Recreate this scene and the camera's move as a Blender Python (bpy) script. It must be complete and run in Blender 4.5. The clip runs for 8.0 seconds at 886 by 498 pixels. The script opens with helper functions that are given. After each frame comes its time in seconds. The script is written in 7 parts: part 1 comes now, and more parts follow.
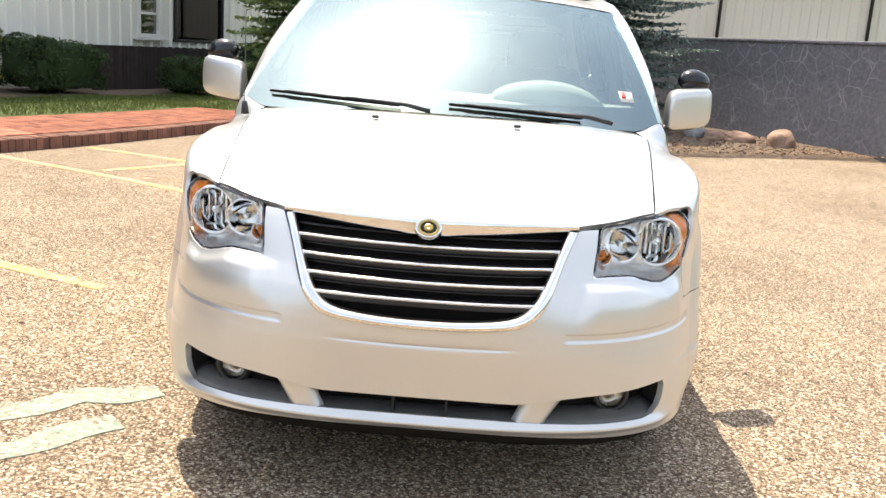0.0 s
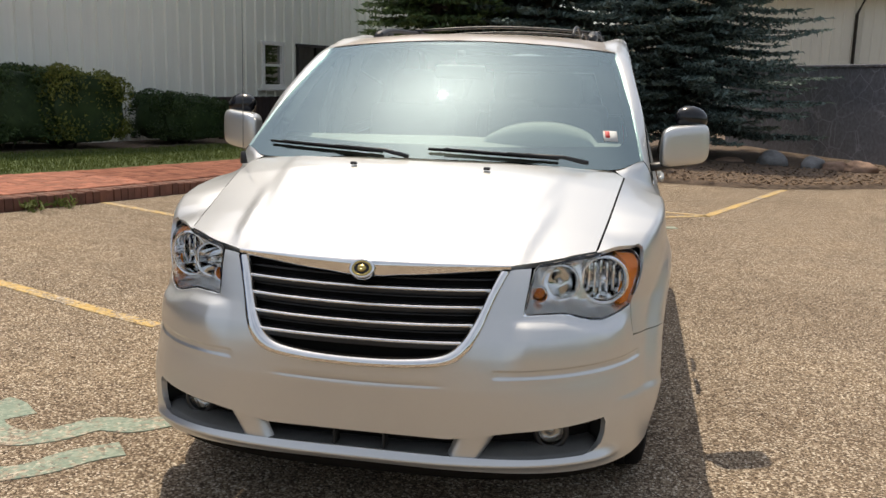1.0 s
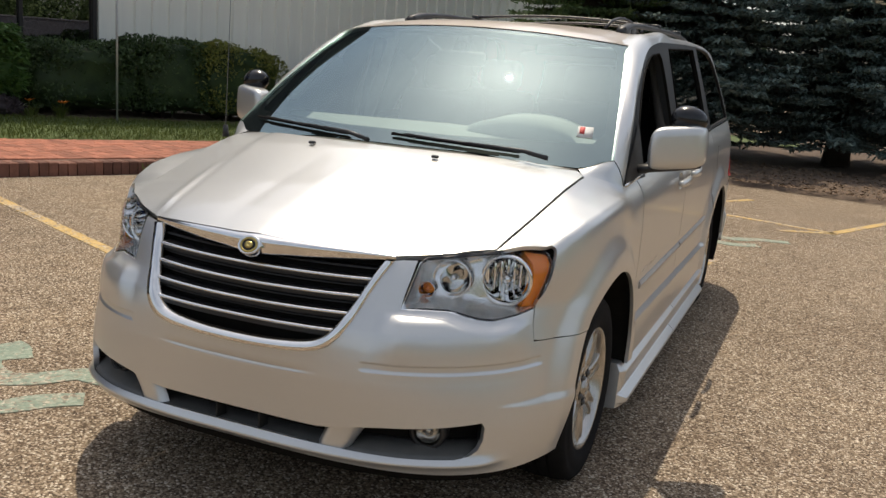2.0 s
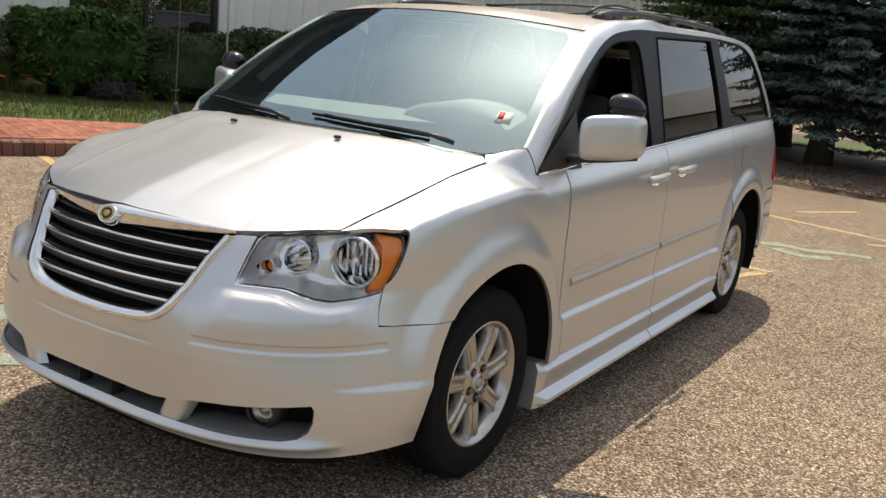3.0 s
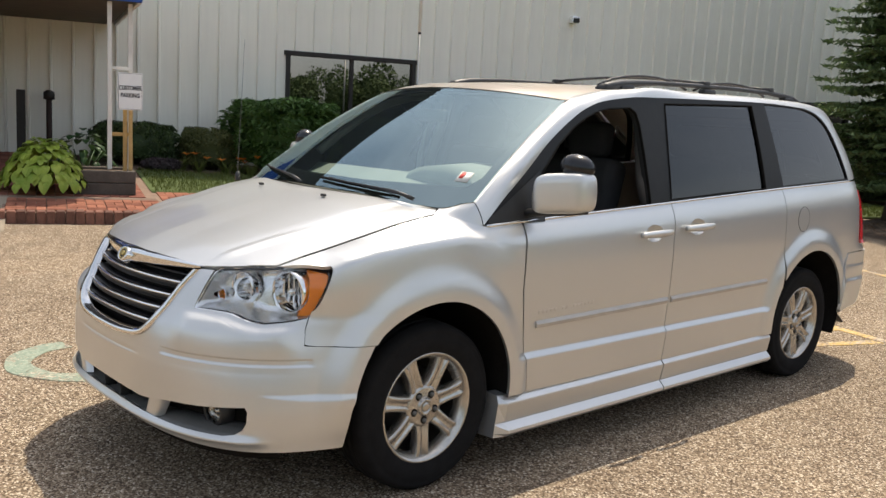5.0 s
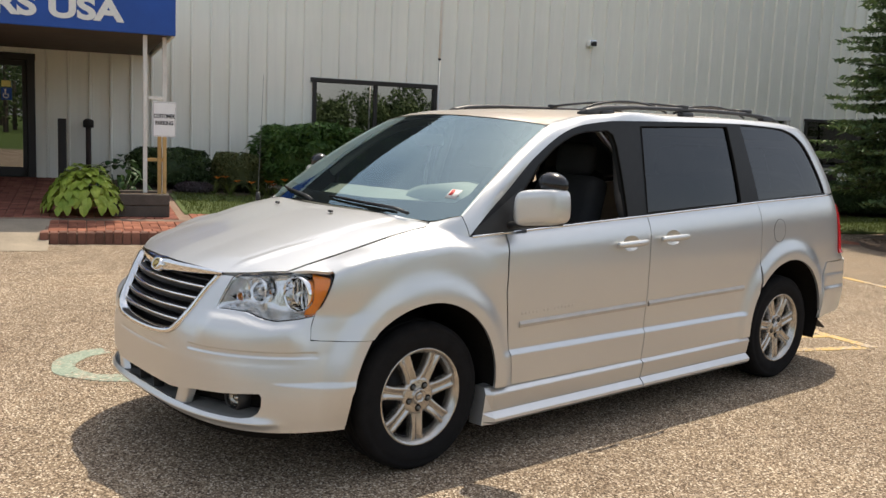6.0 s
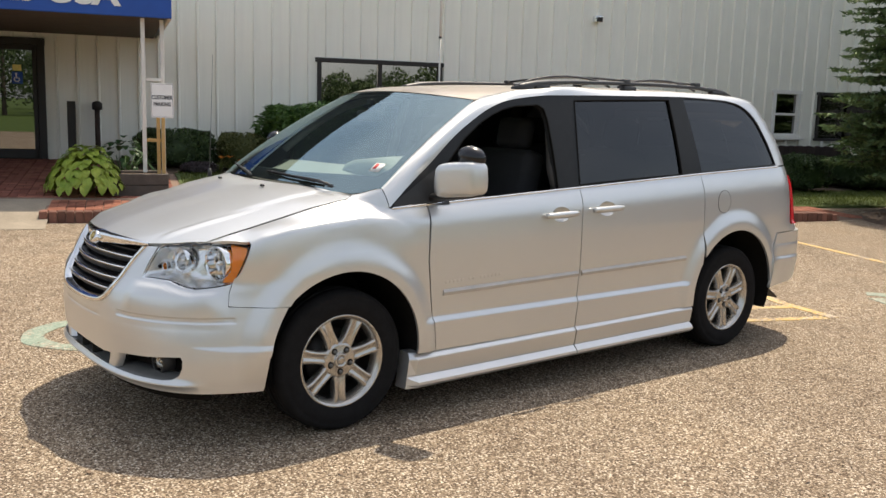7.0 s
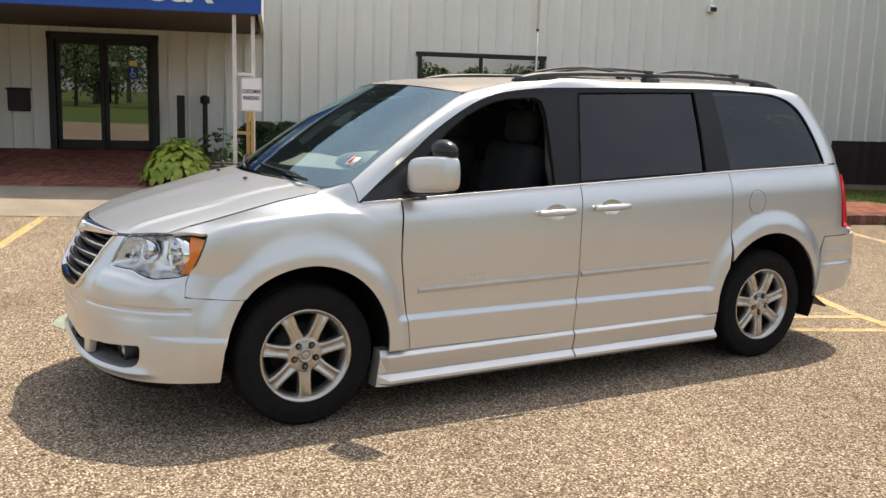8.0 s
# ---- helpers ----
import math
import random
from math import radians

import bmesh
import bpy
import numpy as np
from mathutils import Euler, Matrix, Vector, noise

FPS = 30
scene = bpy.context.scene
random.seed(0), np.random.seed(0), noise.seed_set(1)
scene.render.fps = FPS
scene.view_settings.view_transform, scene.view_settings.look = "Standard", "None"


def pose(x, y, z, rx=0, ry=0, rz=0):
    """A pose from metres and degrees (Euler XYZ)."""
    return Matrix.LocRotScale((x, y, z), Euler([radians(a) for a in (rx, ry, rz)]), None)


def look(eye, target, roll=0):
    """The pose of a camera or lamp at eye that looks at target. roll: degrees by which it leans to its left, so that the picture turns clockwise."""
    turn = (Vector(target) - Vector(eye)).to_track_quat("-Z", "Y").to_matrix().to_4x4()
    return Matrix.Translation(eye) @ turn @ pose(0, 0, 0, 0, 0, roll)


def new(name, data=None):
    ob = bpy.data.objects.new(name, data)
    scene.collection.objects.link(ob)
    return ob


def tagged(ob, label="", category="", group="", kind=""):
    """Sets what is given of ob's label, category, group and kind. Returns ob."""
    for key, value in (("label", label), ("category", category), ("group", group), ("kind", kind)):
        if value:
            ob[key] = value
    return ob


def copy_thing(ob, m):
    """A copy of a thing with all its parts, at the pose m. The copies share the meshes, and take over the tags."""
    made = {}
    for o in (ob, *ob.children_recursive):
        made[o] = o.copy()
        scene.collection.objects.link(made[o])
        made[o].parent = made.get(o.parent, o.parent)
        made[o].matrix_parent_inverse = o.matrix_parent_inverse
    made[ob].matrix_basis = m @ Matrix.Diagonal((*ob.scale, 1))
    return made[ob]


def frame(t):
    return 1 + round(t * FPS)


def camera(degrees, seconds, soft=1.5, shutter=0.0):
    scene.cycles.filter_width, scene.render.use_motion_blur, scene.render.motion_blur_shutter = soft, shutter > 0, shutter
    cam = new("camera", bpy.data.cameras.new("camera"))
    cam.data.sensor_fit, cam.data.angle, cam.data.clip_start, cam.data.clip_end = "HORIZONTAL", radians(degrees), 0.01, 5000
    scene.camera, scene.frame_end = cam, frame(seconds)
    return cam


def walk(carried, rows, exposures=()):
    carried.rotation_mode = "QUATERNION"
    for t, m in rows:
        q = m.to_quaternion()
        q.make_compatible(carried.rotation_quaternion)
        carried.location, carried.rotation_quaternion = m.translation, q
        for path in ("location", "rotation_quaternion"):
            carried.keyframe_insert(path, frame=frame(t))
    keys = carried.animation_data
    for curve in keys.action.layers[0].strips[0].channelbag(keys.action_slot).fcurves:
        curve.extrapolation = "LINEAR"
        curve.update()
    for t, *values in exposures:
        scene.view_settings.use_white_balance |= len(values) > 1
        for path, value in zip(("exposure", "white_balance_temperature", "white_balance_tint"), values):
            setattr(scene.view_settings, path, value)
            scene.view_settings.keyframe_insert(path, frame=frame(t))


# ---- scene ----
from mathutils.geometry import delaunay_2d_cdt

cam = camera(52.1, 8.0)
PATH = [
    (0, (0.136, -3.498, 1.426), (0.069, -1.548, 0.989), 3.8),
    (0.5, (0.372, -3.453, 1.443), (0.176, -1.501, 1.057), 1.9),
    (1, (0.778, -3.541, 1.486), (0.398, -1.613, 1.117), 1.4),
    (1.2, (0.908, -3.505, 1.497), (0.462, -1.594, 1.111), 1.7),
    (2.3, (1.894, -3.064, 1.505), (1.031, -1.308, 1.088), 4.8),
    (2.5, (2.066, -2.98, 1.514), (1.142, -1.26, 1.082), 4.9),
    (3, (2.382, -2.682, 1.497), (1.341, -1.029, 1.068), 5.2),
    (3.5, (2.725, -2.486, 1.522), (1.497, -0.954, 1.143), 4.2),
    (4, (3.086, -2.281, 1.537), (1.722, -0.863, 1.178), 3.1),
    (4.5, (3.308, -2.249, 1.533), (1.876, -0.891, 1.206), 3.0),
    (5.8, (3.994, -2.551, 1.558), (2.478, -1.272, 1.298), 2.8),
    (6, (4.079, -2.544, 1.563), (2.554, -1.275, 1.308), 2.4),
    (6.5, (4.391, -2.448, 1.575), (2.843, -1.21, 1.31), 1.7),
    (7, (4.569, -2.231, 1.566), (3.004, -1.023, 1.263), 1.7),
    (7.5, (4.702, -1.856, 1.586), (3.073, -0.74, 1.272), 2.1),
    (8, (4.912, -1.468, 1.582), (3.182, -0.518, 1.258), 1.7),
]
EXPOSURES = [(0.0, 1.02), (0.2, 0.86), (0.4, 0.52), (0.6, 0.22), (0.8, -0.1), (1.0, -0.14), (2.3, -0.28), (2.6, -0.26), (3.0, 0.0), (3.5, 0.12), (4.5, 0.21), (6.0, 0.22), (8.0, 0.36)]
walk(cam, [(t, look(eye, target, roll)) for t, eye, target, roll in PATH], EXPOSURES)

# ---- world and sun ----
SUN_DIR = Vector((-0.31, 0.57, 1.36)).normalized()
world = bpy.data.worlds.new("hazy_sky")
scene.world = world
world.use_nodes = True
wn = world.node_tree
sky = wn.nodes.new("ShaderNodeTexSky")
sky.sky_type, sky.sun_disc = "NISHITA", False
sky.sun_elevation, sky.sun_rotation = math.asin(SUN_DIR.z), math.atan2(SUN_DIR.x, SUN_DIR.y)
sky.air_density, sky.dust_density, sky.ozone_density = 1.0, 3.2, 1.5
haze = wn.nodes.new("ShaderNodeMix")
haze.data_type = "RGBA"
haze.blend_type = "ADD"
haze.inputs[0].default_value = 1.0
cloud_at = wn.nodes.new("ShaderNodeTexCoord")
cloud = wn.nodes.new("ShaderNodeTexNoise")
cloud.inputs["Scale"].default_value, cloud.inputs["Detail"].default_value, cloud.inputs["Roughness"].default_value = 3.2, 5.0, 0.55
veil = wn.nodes.new("ShaderNodeValToRGB")
veil.color_ramp.elements[0].position, veil.color_ramp.elements[0].color = 0.36, (2.08, 2.13, 2.08, 1)
veil.color_ramp.elements[1].position, veil.color_ramp.elements[1].color = 0.66, (4.25, 4.12, 3.82, 1)
wn.links.new(cloud_at.outputs["Generated"], cloud.inputs["Vector"])
wn.links.new(cloud.outputs[0], veil.inputs[0])
wn.links.new(veil.outputs[0], haze.inputs[7])
wn.links.new(sky.outputs[0], haze.inputs[6])
wn.links.new(haze.outputs[2], wn.nodes["Background"].inputs[0])
wn.nodes["Background"].inputs[1].default_value = 0.118
lamp = bpy.data.lights.new("sun", "SUN")
lamp.energy, lamp.angle, lamp.color = 4.3, radians(0.6), (1.0, 0.88, 0.71)
sun = new("sun", lamp)
sun.matrix_world = look(SUN_DIR * 50, (0, 0, 0))


# ---- materials ----
def nodes_of(name):
    m = bpy.data.materials.new(name)
    m.use_nodes = True
    return m, m.node_tree, m.node_tree.nodes["Principled BSDF"]


def set_in(node, **values):
    for key, value in values.items():
        node.inputs[key.replace("_", " ")].default_value = value


def place(nt):
    return nt.nodes.new("ShaderNodeNewGeometry").outputs["Position"]


def noise_tex(nt, vec, scale, detail=4.0, rough=0.6):
    n = nt.nodes.new("ShaderNodeTexNoise")
    set_in(n, Scale=scale, Detail=detail, Roughness=rough)
    nt.links.new(vec, n.inputs["Vector"])
    return n


def ramp(nt, fac, stops):
    r = nt.nodes.new("ShaderNodeValToRGB")
    els = r.color_ramp.elements
    while len(els) < len(stops):
        els.new(0.5)
    for e, (p, c) in zip(els, stops):
        e.position, e.color = p, (*c, 1) if len(c) == 3 else c
    nt.links.new(fac, r.inputs[0])
    return r.outputs[0]


def mix(nt, fac, a, b, blend="MIX"):
    n = nt.nodes.new("ShaderNodeMix")
    n.data_type, n.blend_type = "RGBA", blend
    for sock, v in ((n.inputs[0], fac), (n.inputs[6], a), (n.inputs[7], b)):
        if isinstance(v, (int, float)):
            sock.default_value = v
        elif isinstance(v, tuple):
            sock.default_value = (*v, 1)
        else:
            nt.links.new(v, sock)
    return n.outputs[2]


def math_node(nt, op, a, b=0.0, clamp=False):
    n = nt.nodes.new("ShaderNodeMath")
    n.operation, n.use_clamp = op, clamp
    for sock, v in ((n.inputs[0], a), (n.inputs[1], b)):
        if isinstance(v, (int, float)):
            sock.default_value = v
        else:
            nt.links.new(v, sock)
    return n.outputs[0]


def bump(nt, bsdf, height, strength, distance):
    b = nt.nodes.new("ShaderNodeBump")
    set_in(b, Strength=strength, Distance=distance)
    nt.links.new(height, b.inputs["Height"])
    nt.links.new(b.outputs[0], bsdf.inputs["Normal"])


def grained(name, color, rough=0.6, metal=0.0, vary=0.15, scale=6.0, fine=80.0, relief=0.2, depth=0.002, random_tint=0.0, coat=0.0):
    """A surface of one colour with stains at one scale, grain at a finer one, and fine relief."""
    m, nt, b = nodes_of(name)
    vec = place(nt)
    big, small = noise_tex(nt, vec, scale), noise_tex(nt, vec, fine, 3.0)
    dark, light = tuple(c * (1 - vary) for c in color), tuple(min(1.0, c * (1 + vary)) for c in color)
    col = ramp(nt, big.outputs[0], [(0.3, dark), (0.7, light)])
    col = mix(nt, 0.35 * min(1, vary * 4), col, ramp(nt, small.outputs[0], [(0.3, dark), (0.7, light)]))
    if random_tint:
        info = nt.nodes.new("ShaderNodeObjectInfo")
        shade = ramp(nt, info.outputs["Random"], [(0.0, (1 - random_tint,) * 3), (1.0, (1 + random_tint,) * 3)])
        col = mix(nt, 1.0, col, shade, "MULTIPLY")
    nt.links.new(col, b.inputs["Base Color"])
    set_in(b, Roughness=rough, Metallic=metal)
    if coat:
        b.inputs["Coat Weight"].default_value = coat
        b.inputs["Coat Roughness"].default_value = 0.06
    if relief:
        bump(nt, b, small.outputs[0], relief, depth)
    return m


def glassy(name, tint, ior=1.5, gloss=(1, 1, 1), rough=0.0, most=1.0):
    """Thin clear or tinted glass: light goes straight through, and the surface shines by Fresnel."""
    m, nt, b = nodes_of(name)
    nt.nodes.remove(b)
    clear, shine = nt.nodes.new("ShaderNodeBsdfTransparent"), nt.nodes.new("ShaderNodeBsdfGlossy")
    clear.inputs[0].default_value, shine.inputs[0].default_value = (*tint, 1), (*gloss, 1)
    shine.inputs["Roughness"].default_value = rough
    fres = nt.nodes.new("ShaderNodeFresnel")
    fres.inputs[0].default_value = ior
    mx = nt.nodes.new("ShaderNodeMixShader")
    nt.links.new(fres.outputs[0], mx.inputs[0])
    nt.links.new(clear.outputs[0], mx.inputs[1])
    nt.links.new(shine.outputs[0], mx.inputs[2])
    nt.links.new(mx.outputs[0], nt.nodes["Material Output"].inputs[0])
    return m


def make_asphalt():
    m, nt, b = nodes_of("chip_sealed_asphalt")
    vec = place(nt)
    vor = nt.nodes.new("ShaderNodeTexVoronoi")
    set_in(vor, Scale=118.0, Randomness=1.0)
    nt.links.new(vec, vor.inputs["Vector"])
    sep = nt.nodes.new("ShaderNodeSeparateColor")
    nt.links.new(vor.outputs["Color"], sep.inputs[0])
    chip = ramp(nt, sep.outputs[0], [(0.0, (0.082, 0.063, 0.047)), (0.22, (0.160, 0.122, 0.087)), (0.5, (0.262, 0.204, 0.146)), (0.8, (0.41, 0.335, 0.247)), (1.0, (0.70, 0.63, 0.52))])
    gap = ramp(nt, vor.outputs["Distance"], [(0.40, (1, 1, 1)), (0.80, (0.45, 0.40, 0.36))])
    col = mix(nt, 0.85, chip, gap, "MULTIPLY")
    wide, mid = noise_tex(nt, vec, 0.55, 5.0, 0.65), noise_tex(nt, vec, 5.0, 5.0, 0.7)
    col = mix(nt, 1.0, col, ramp(nt, wide.outputs[0], [(0.3, (0.80, 0.78, 0.77)), (0.5, (1.0, 1.0, 1.0)), (0.72, (1.12, 1.10, 1.06))]), "MULTIPLY")
    col = mix(nt, 1.0, col, ramp(nt, mid.outputs[0], [(0.3, (0.84, 0.83, 0.82)), (0.6, (1.05, 1.04, 1.02))]), "MULTIPLY")
    spots = noise_tex(nt, vec, 2.3, 2.0, 0.4)
    col = mix(nt, ramp(nt, spots.outputs[0], [(0.70, (0, 0, 0)), (0.80, (0.55,) * 3)]), col, (0.16, 0.09, 0.055))
    far = nt.nodes.new("ShaderNodeSeparateXYZ")
    nt.links.new(vec, far.inputs[0])
    wob = math_node(nt, "MULTIPLY", wide.outputs[0], 4.0)
    east = math_node(nt, "ADD", far.outputs[0], wob)
    lawn = ramp(nt, math_node(nt, "DIVIDE", east, 60.0, True), [(0.26, (0, 0, 0)), (0.28, (1, 1, 1))])
    grass = ramp(nt, mid.outputs[0], [(0.3, (0.045, 0.075, 0.02)), (0.7, (0.11, 0.15, 0.045))])
    col = mix(nt, lawn, col, grass)
    nt.links.new(col, b.inputs["Base Color"])
    set_in(b, Roughness=0.9)
    b.inputs["Specular IOR Level"].default_value = 0.08
    bump(nt, b, math_node(nt, "MULTIPLY", vor.outputs["Distance"], -1.0), 0.6, 0.006)
    return m


def make_paint(name, color, wear):
    """Road paint, worn through to the chips in spots."""
    m, nt, b = nodes_of(name)
    vec = place(nt)
    vor = nt.nodes.new("ShaderNodeTexVoronoi")
    set_in(vor, Scale=70.0)
    nt.links.new(vec, vor.inputs["Vector"])
    n, big = noise_tex(nt, vec, 28.0, 5.0, 0.75), noise_tex(nt, vec, 3.0, 3.0)
    worn = math_node(nt, "ADD", n.outputs[0], math_node(nt, "MULTIPLY", big.outputs[0], 0.6))
    mask = ramp(nt, worn, [(wear - 0.05, (0, 0, 0)), (wear + 0.08, (1, 1, 1))])
    sep = nt.nodes.new("ShaderNodeSeparateColor")
    nt.links.new(vor.outputs["Color"], sep.inputs[0])
    stone = ramp(nt, sep.outputs[0], [(0.0, (0.10, 0.08, 0.06)), (0.5, (0.30, 0.235, 0.165)), (1.0, (0.55, 0.48, 0.38))])
    dirty = mix(nt, 0.25, color, stone)
    nt.links.new(mix(nt, mask, dirty, stone), b.inputs["Base Color"])
    set_in(b, Roughness=0.75)
    bump(nt, b, math_node(nt, "MULTIPLY", vor.outputs["Distance"], -1.0), 0.45, 0.005)
    return m


def make_silver(name, dust, dusty):
    """Metallic paint under a thin, patchy film: dust on the body, a plain tan tint on the roof."""
    m, nt, b = nodes_of(name)
    vec = place(nt)
    flake, film = noise_tex(nt, vec, 900.0, 1.0), noise_tex(nt, vec, 3.0, 5.0)
    col = ramp(nt, flake.outputs[0], [(0.3, (0.585, 0.588, 0.576)), (0.7, (0.663, 0.667, 0.653))])
    col = mix(nt, ramp(nt, film.outputs[0], [(0.45, (dusty,) * 3), (0.8, (dusty + 0.20,) * 3)]), col, dust)
    nt.links.new(col, b.inputs["Base Color"])
    nt.links.new(ramp(nt, film.outputs[0], [(0.3, (0.33,) * 3), (0.7, (0.36,) * 3)]), b.inputs["Roughness"])
    set_in(b, Metallic=0.72)
    b.inputs["Coat Weight"].default_value, b.inputs["Coat Roughness"].default_value = 0.6, 0.05
    return m


def make_leaf(name, low, high, gloss=0.5, scale=3.0):
    """Leaves: tint by place and by leaf, a little light through the blade."""
    m, nt, b = nodes_of(name)
    vec = place(nt)
    n = noise_tex(nt, vec, scale, 4.0)
    isl = nt.nodes.new("ShaderNodeNewGeometry").outputs["Random Per Island"]
    f = math_node(nt, "ADD", math_node(nt, "MULTIPLY", n.outputs[0], 0.6), math_node(nt, "MULTIPLY", isl, 0.4))
    col = ramp(nt, f, [(0.25, low), (0.75, high)])
    nt.links.new(col, b.inputs["Base Color"])
    set_in(b, Roughness=gloss)
    b.inputs["Specular IOR Level"].default_value = 0.25
    tr = nt.nodes.new("ShaderNodeBsdfTranslucent")
    nt.links.new(col, tr.inputs[0])
    mx = nt.nodes.new("ShaderNodeMixShader")
    mx.inputs[0].default_value = 0.25
    nt.links.new(b.outputs[0], mx.inputs[1])
    nt.links.new(tr.outputs[0], mx.inputs[2])
    nt.links.new(mx.outputs[0], nt.nodes["Material Output"].inputs[0])
    return m


def make_stone_wall():
    """Dark grey render with a pale net of veins like crazy paving."""
    m, nt, b = nodes_of("veined_dark_stone")
    vec = place(nt)
    warp = noise_tex(nt, vec, 3.0, 3.0)
    off = nt.nodes.new("ShaderNodeVectorMath")
    off.operation = "MULTIPLY_ADD"
    nt.links.new(warp.outputs["Color"], off.inputs[0])
    off.inputs[1].default_value = (0.16,) * 3
    nt.links.new(vec, off.inputs[2])
    vor = nt.nodes.new("ShaderNodeTexVoronoi")
    vor.feature = "DISTANCE_TO_EDGE"
    set_in(vor, Scale=3.0)
    nt.links.new(off.outputs[0], vor.inputs["Vector"])
    fine = noise_tex(nt, vec, 14.0, 5.0)
    base = ramp(nt, fine.outputs[0], [(0.3, (0.115, 0.118, 0.135)), (0.7, (0.20, 0.205, 0.235))])
    fade = noise_tex(nt, vec, 0.8, 2.0)
    vein = math_node(nt, "MULTIPLY", ramp(nt, vor.outputs["Distance"], [(0.010, (1, 1, 1)), (0.036, (0, 0, 0))]), ramp(nt, fade.outputs[0], [(0.35, (0, 0, 0)), (0.6, (0.8,) * 3)]))
    nt.links.new(mix(nt, vein, base, (0.31, 0.315, 0.35)), b.inputs["Base Color"])
    set_in(b, Roughness=0.8)
    bump(nt, b, fine.outputs[0], 0.3, 0.01)
    return m


def make_siding(name, color):
    """Painted metal sheet with rain streaks and dust."""
    m, nt, b = nodes_of(name)
    vec = place(nt)
    mp = nt.nodes.new("ShaderNodeMapping")
    mp.inputs["Scale"].default_value = (1.0, 1.0, 0.06)
    nt.links.new(vec, mp.inputs["Vector"])
    streak, cloud = noise_tex(nt, mp.outputs[0], 9.0, 5.0, 0.7), noise_tex(nt, vec, 0.7, 4.0)
    col = ramp(nt, streak.outputs[0], [(0.25, tuple(c * 0.94 for c in color)), (0.55, color), (0.8, tuple(c * 1.02 for c in color))])
    col = mix(nt, ramp(nt, cloud.outputs[0], [(0.4, (0, 0, 0)), (0.8, (0.3,) * 3)]), col, tuple(c * 0.82 for c in color))
    nt.links.new(col, b.inputs["Base Color"])
    set_in(b, Roughness=0.5)
    bump(nt, b, cloud.outputs[0], 0.1, 0.01)
    return m


ASPHALT = make_asphalt()
YELLOW_PAINT = make_paint("worn_yellow_paint", (0.58, 0.37, 0.075), 0.80)
BLUE_PAINT = make_paint("worn_pale_green_paint", (0.19, 0.275, 0.21), 0.84)
SILVER = make_silver("silver_metallic_paint", (0.60, 0.59, 0.56), 0.0)
# roof variant: silver mixed more than half towards tan
TAN_SILVER = make_silver("tan_silver_roof_paint", (0.62, 0.50, 0.38), 0.55)
CHROME = grained("chrome", (0.80, 0.79, 0.77), 0.10, 1.0, 0.05, 20, 200, 0)
ALLOY = grained("alloy_wheel_silver", (0.50, 0.475, 0.435), 0.27, 0.88, 0.12, 12, 150, 0.05, 0.001)
RUBBER = grained("tyre_rubber", (0.012, 0.0115, 0.0115), 0.9, 0, 0.25, 20, 150, 0.25, 0.001)
BLACK = grained("black_plastic", (0.018, 0.018, 0.019), 0.45, 0, 0.2, 20, 300, 0.15, 0.0006)
GLOSS_BLACK = grained("gloss_black", (0.012, 0.012, 0.013), 0.16, 0, 0.1, 20, 300, 0)
PILLAR = grained("pillar_black_vinyl", (0.020, 0.021, 0.022), 0.45, 0, 0.12, 20, 300, 0.1, 0.0005)
RUBBER.node_tree.nodes["Principled BSDF"].inputs["Specular IOR Level"].default_value = 0.12
PILLAR.node_tree.nodes["Principled BSDF"].inputs["Specular IOR Level"].default_value = 0.2
UNDER = grained("underbody_black", (0.012, 0.011, 0.010), 0.9, 0, 0.3, 8, 60, 0.3, 0.003)
UNDER.node_tree.nodes["Principled BSDF"].inputs["Specular IOR Level"].default_value = 0.1
BUMPER_GREY = grained("grey_bumper_plastic", (0.12, 0.118, 0.11), 0.55, 0, 0.15, 10, 120, 0.1, 0.001)
TRIM_GREY = grained("grey_interior_plastic", (0.20, 0.205, 0.20), 0.7, 0, 0.1, 8, 150, 0.15, 0.001)
DASH = grained("dashboard_plastic", (0.30, 0.32, 0.30), 0.75, 0, 0.1, 6, 120, 0.15, 0.001)
SEAT = grained("dark_seat_cloth", (0.022, 0.022, 0.024), 0.95, 0, 0.2, 10, 200, 0.3, 0.002)
TAUPE = grained("taupe_door_trim", (0.065, 0.06, 0.056), 0.7, 0, 0.12, 10, 120, 0.15, 0.001)
WINDSCREEN = glassy("windscreen_glass", (0.76, 0.92, 0.88), 2.9, (0.74, 0.95, 1.0), 0.0065)
PRIVACY = glassy("privacy_glass", (0.05, 0.052, 0.052), 1.52)
SIDE_GLASS = glassy("side_door_glass", (0.28, 0.30, 0.30), 1.5)
CLEAR = glassy("clear_lens", (0.96, 0.97, 0.97), 1.27)
DOOR_PANE = glassy("dark_door_glass", (0.08, 0.085, 0.085), 2.9)
DIM_PANE = glassy("dim_window_pane", (0.10, 0.105, 0.105), 1.5)
PANE_DARK = glassy("dark_window_pane", (0.10, 0.11, 0.11), 3.5)
AMBER = grained("amber_lens", (1.0, 0.27, 0.025), 0.25, 0, 0.15, 30, 200, 0, coat=0.3)
RED_LENS = grained("red_tail_lens", (0.66, 0.015, 0.02), 0.15, 0, 0.15, 30, 200, 0, coat=1.0)
REFLECTOR = grained("lamp_reflector", (0.86, 0.86, 0.86), 0.05, 1.0, 0.05, 40, 300, 0)
LAMP_GREY = grained("lamp_housing_grey", (0.86, 0.86, 0.86), 0.26, 0.75, 0.1, 20, 100, 0.05, 0.001)
GHOST = grained("faded_glue_marks", (0.60, 0.595, 0.58), 0.40, 0.85, 0.1, 30, 200, 0)
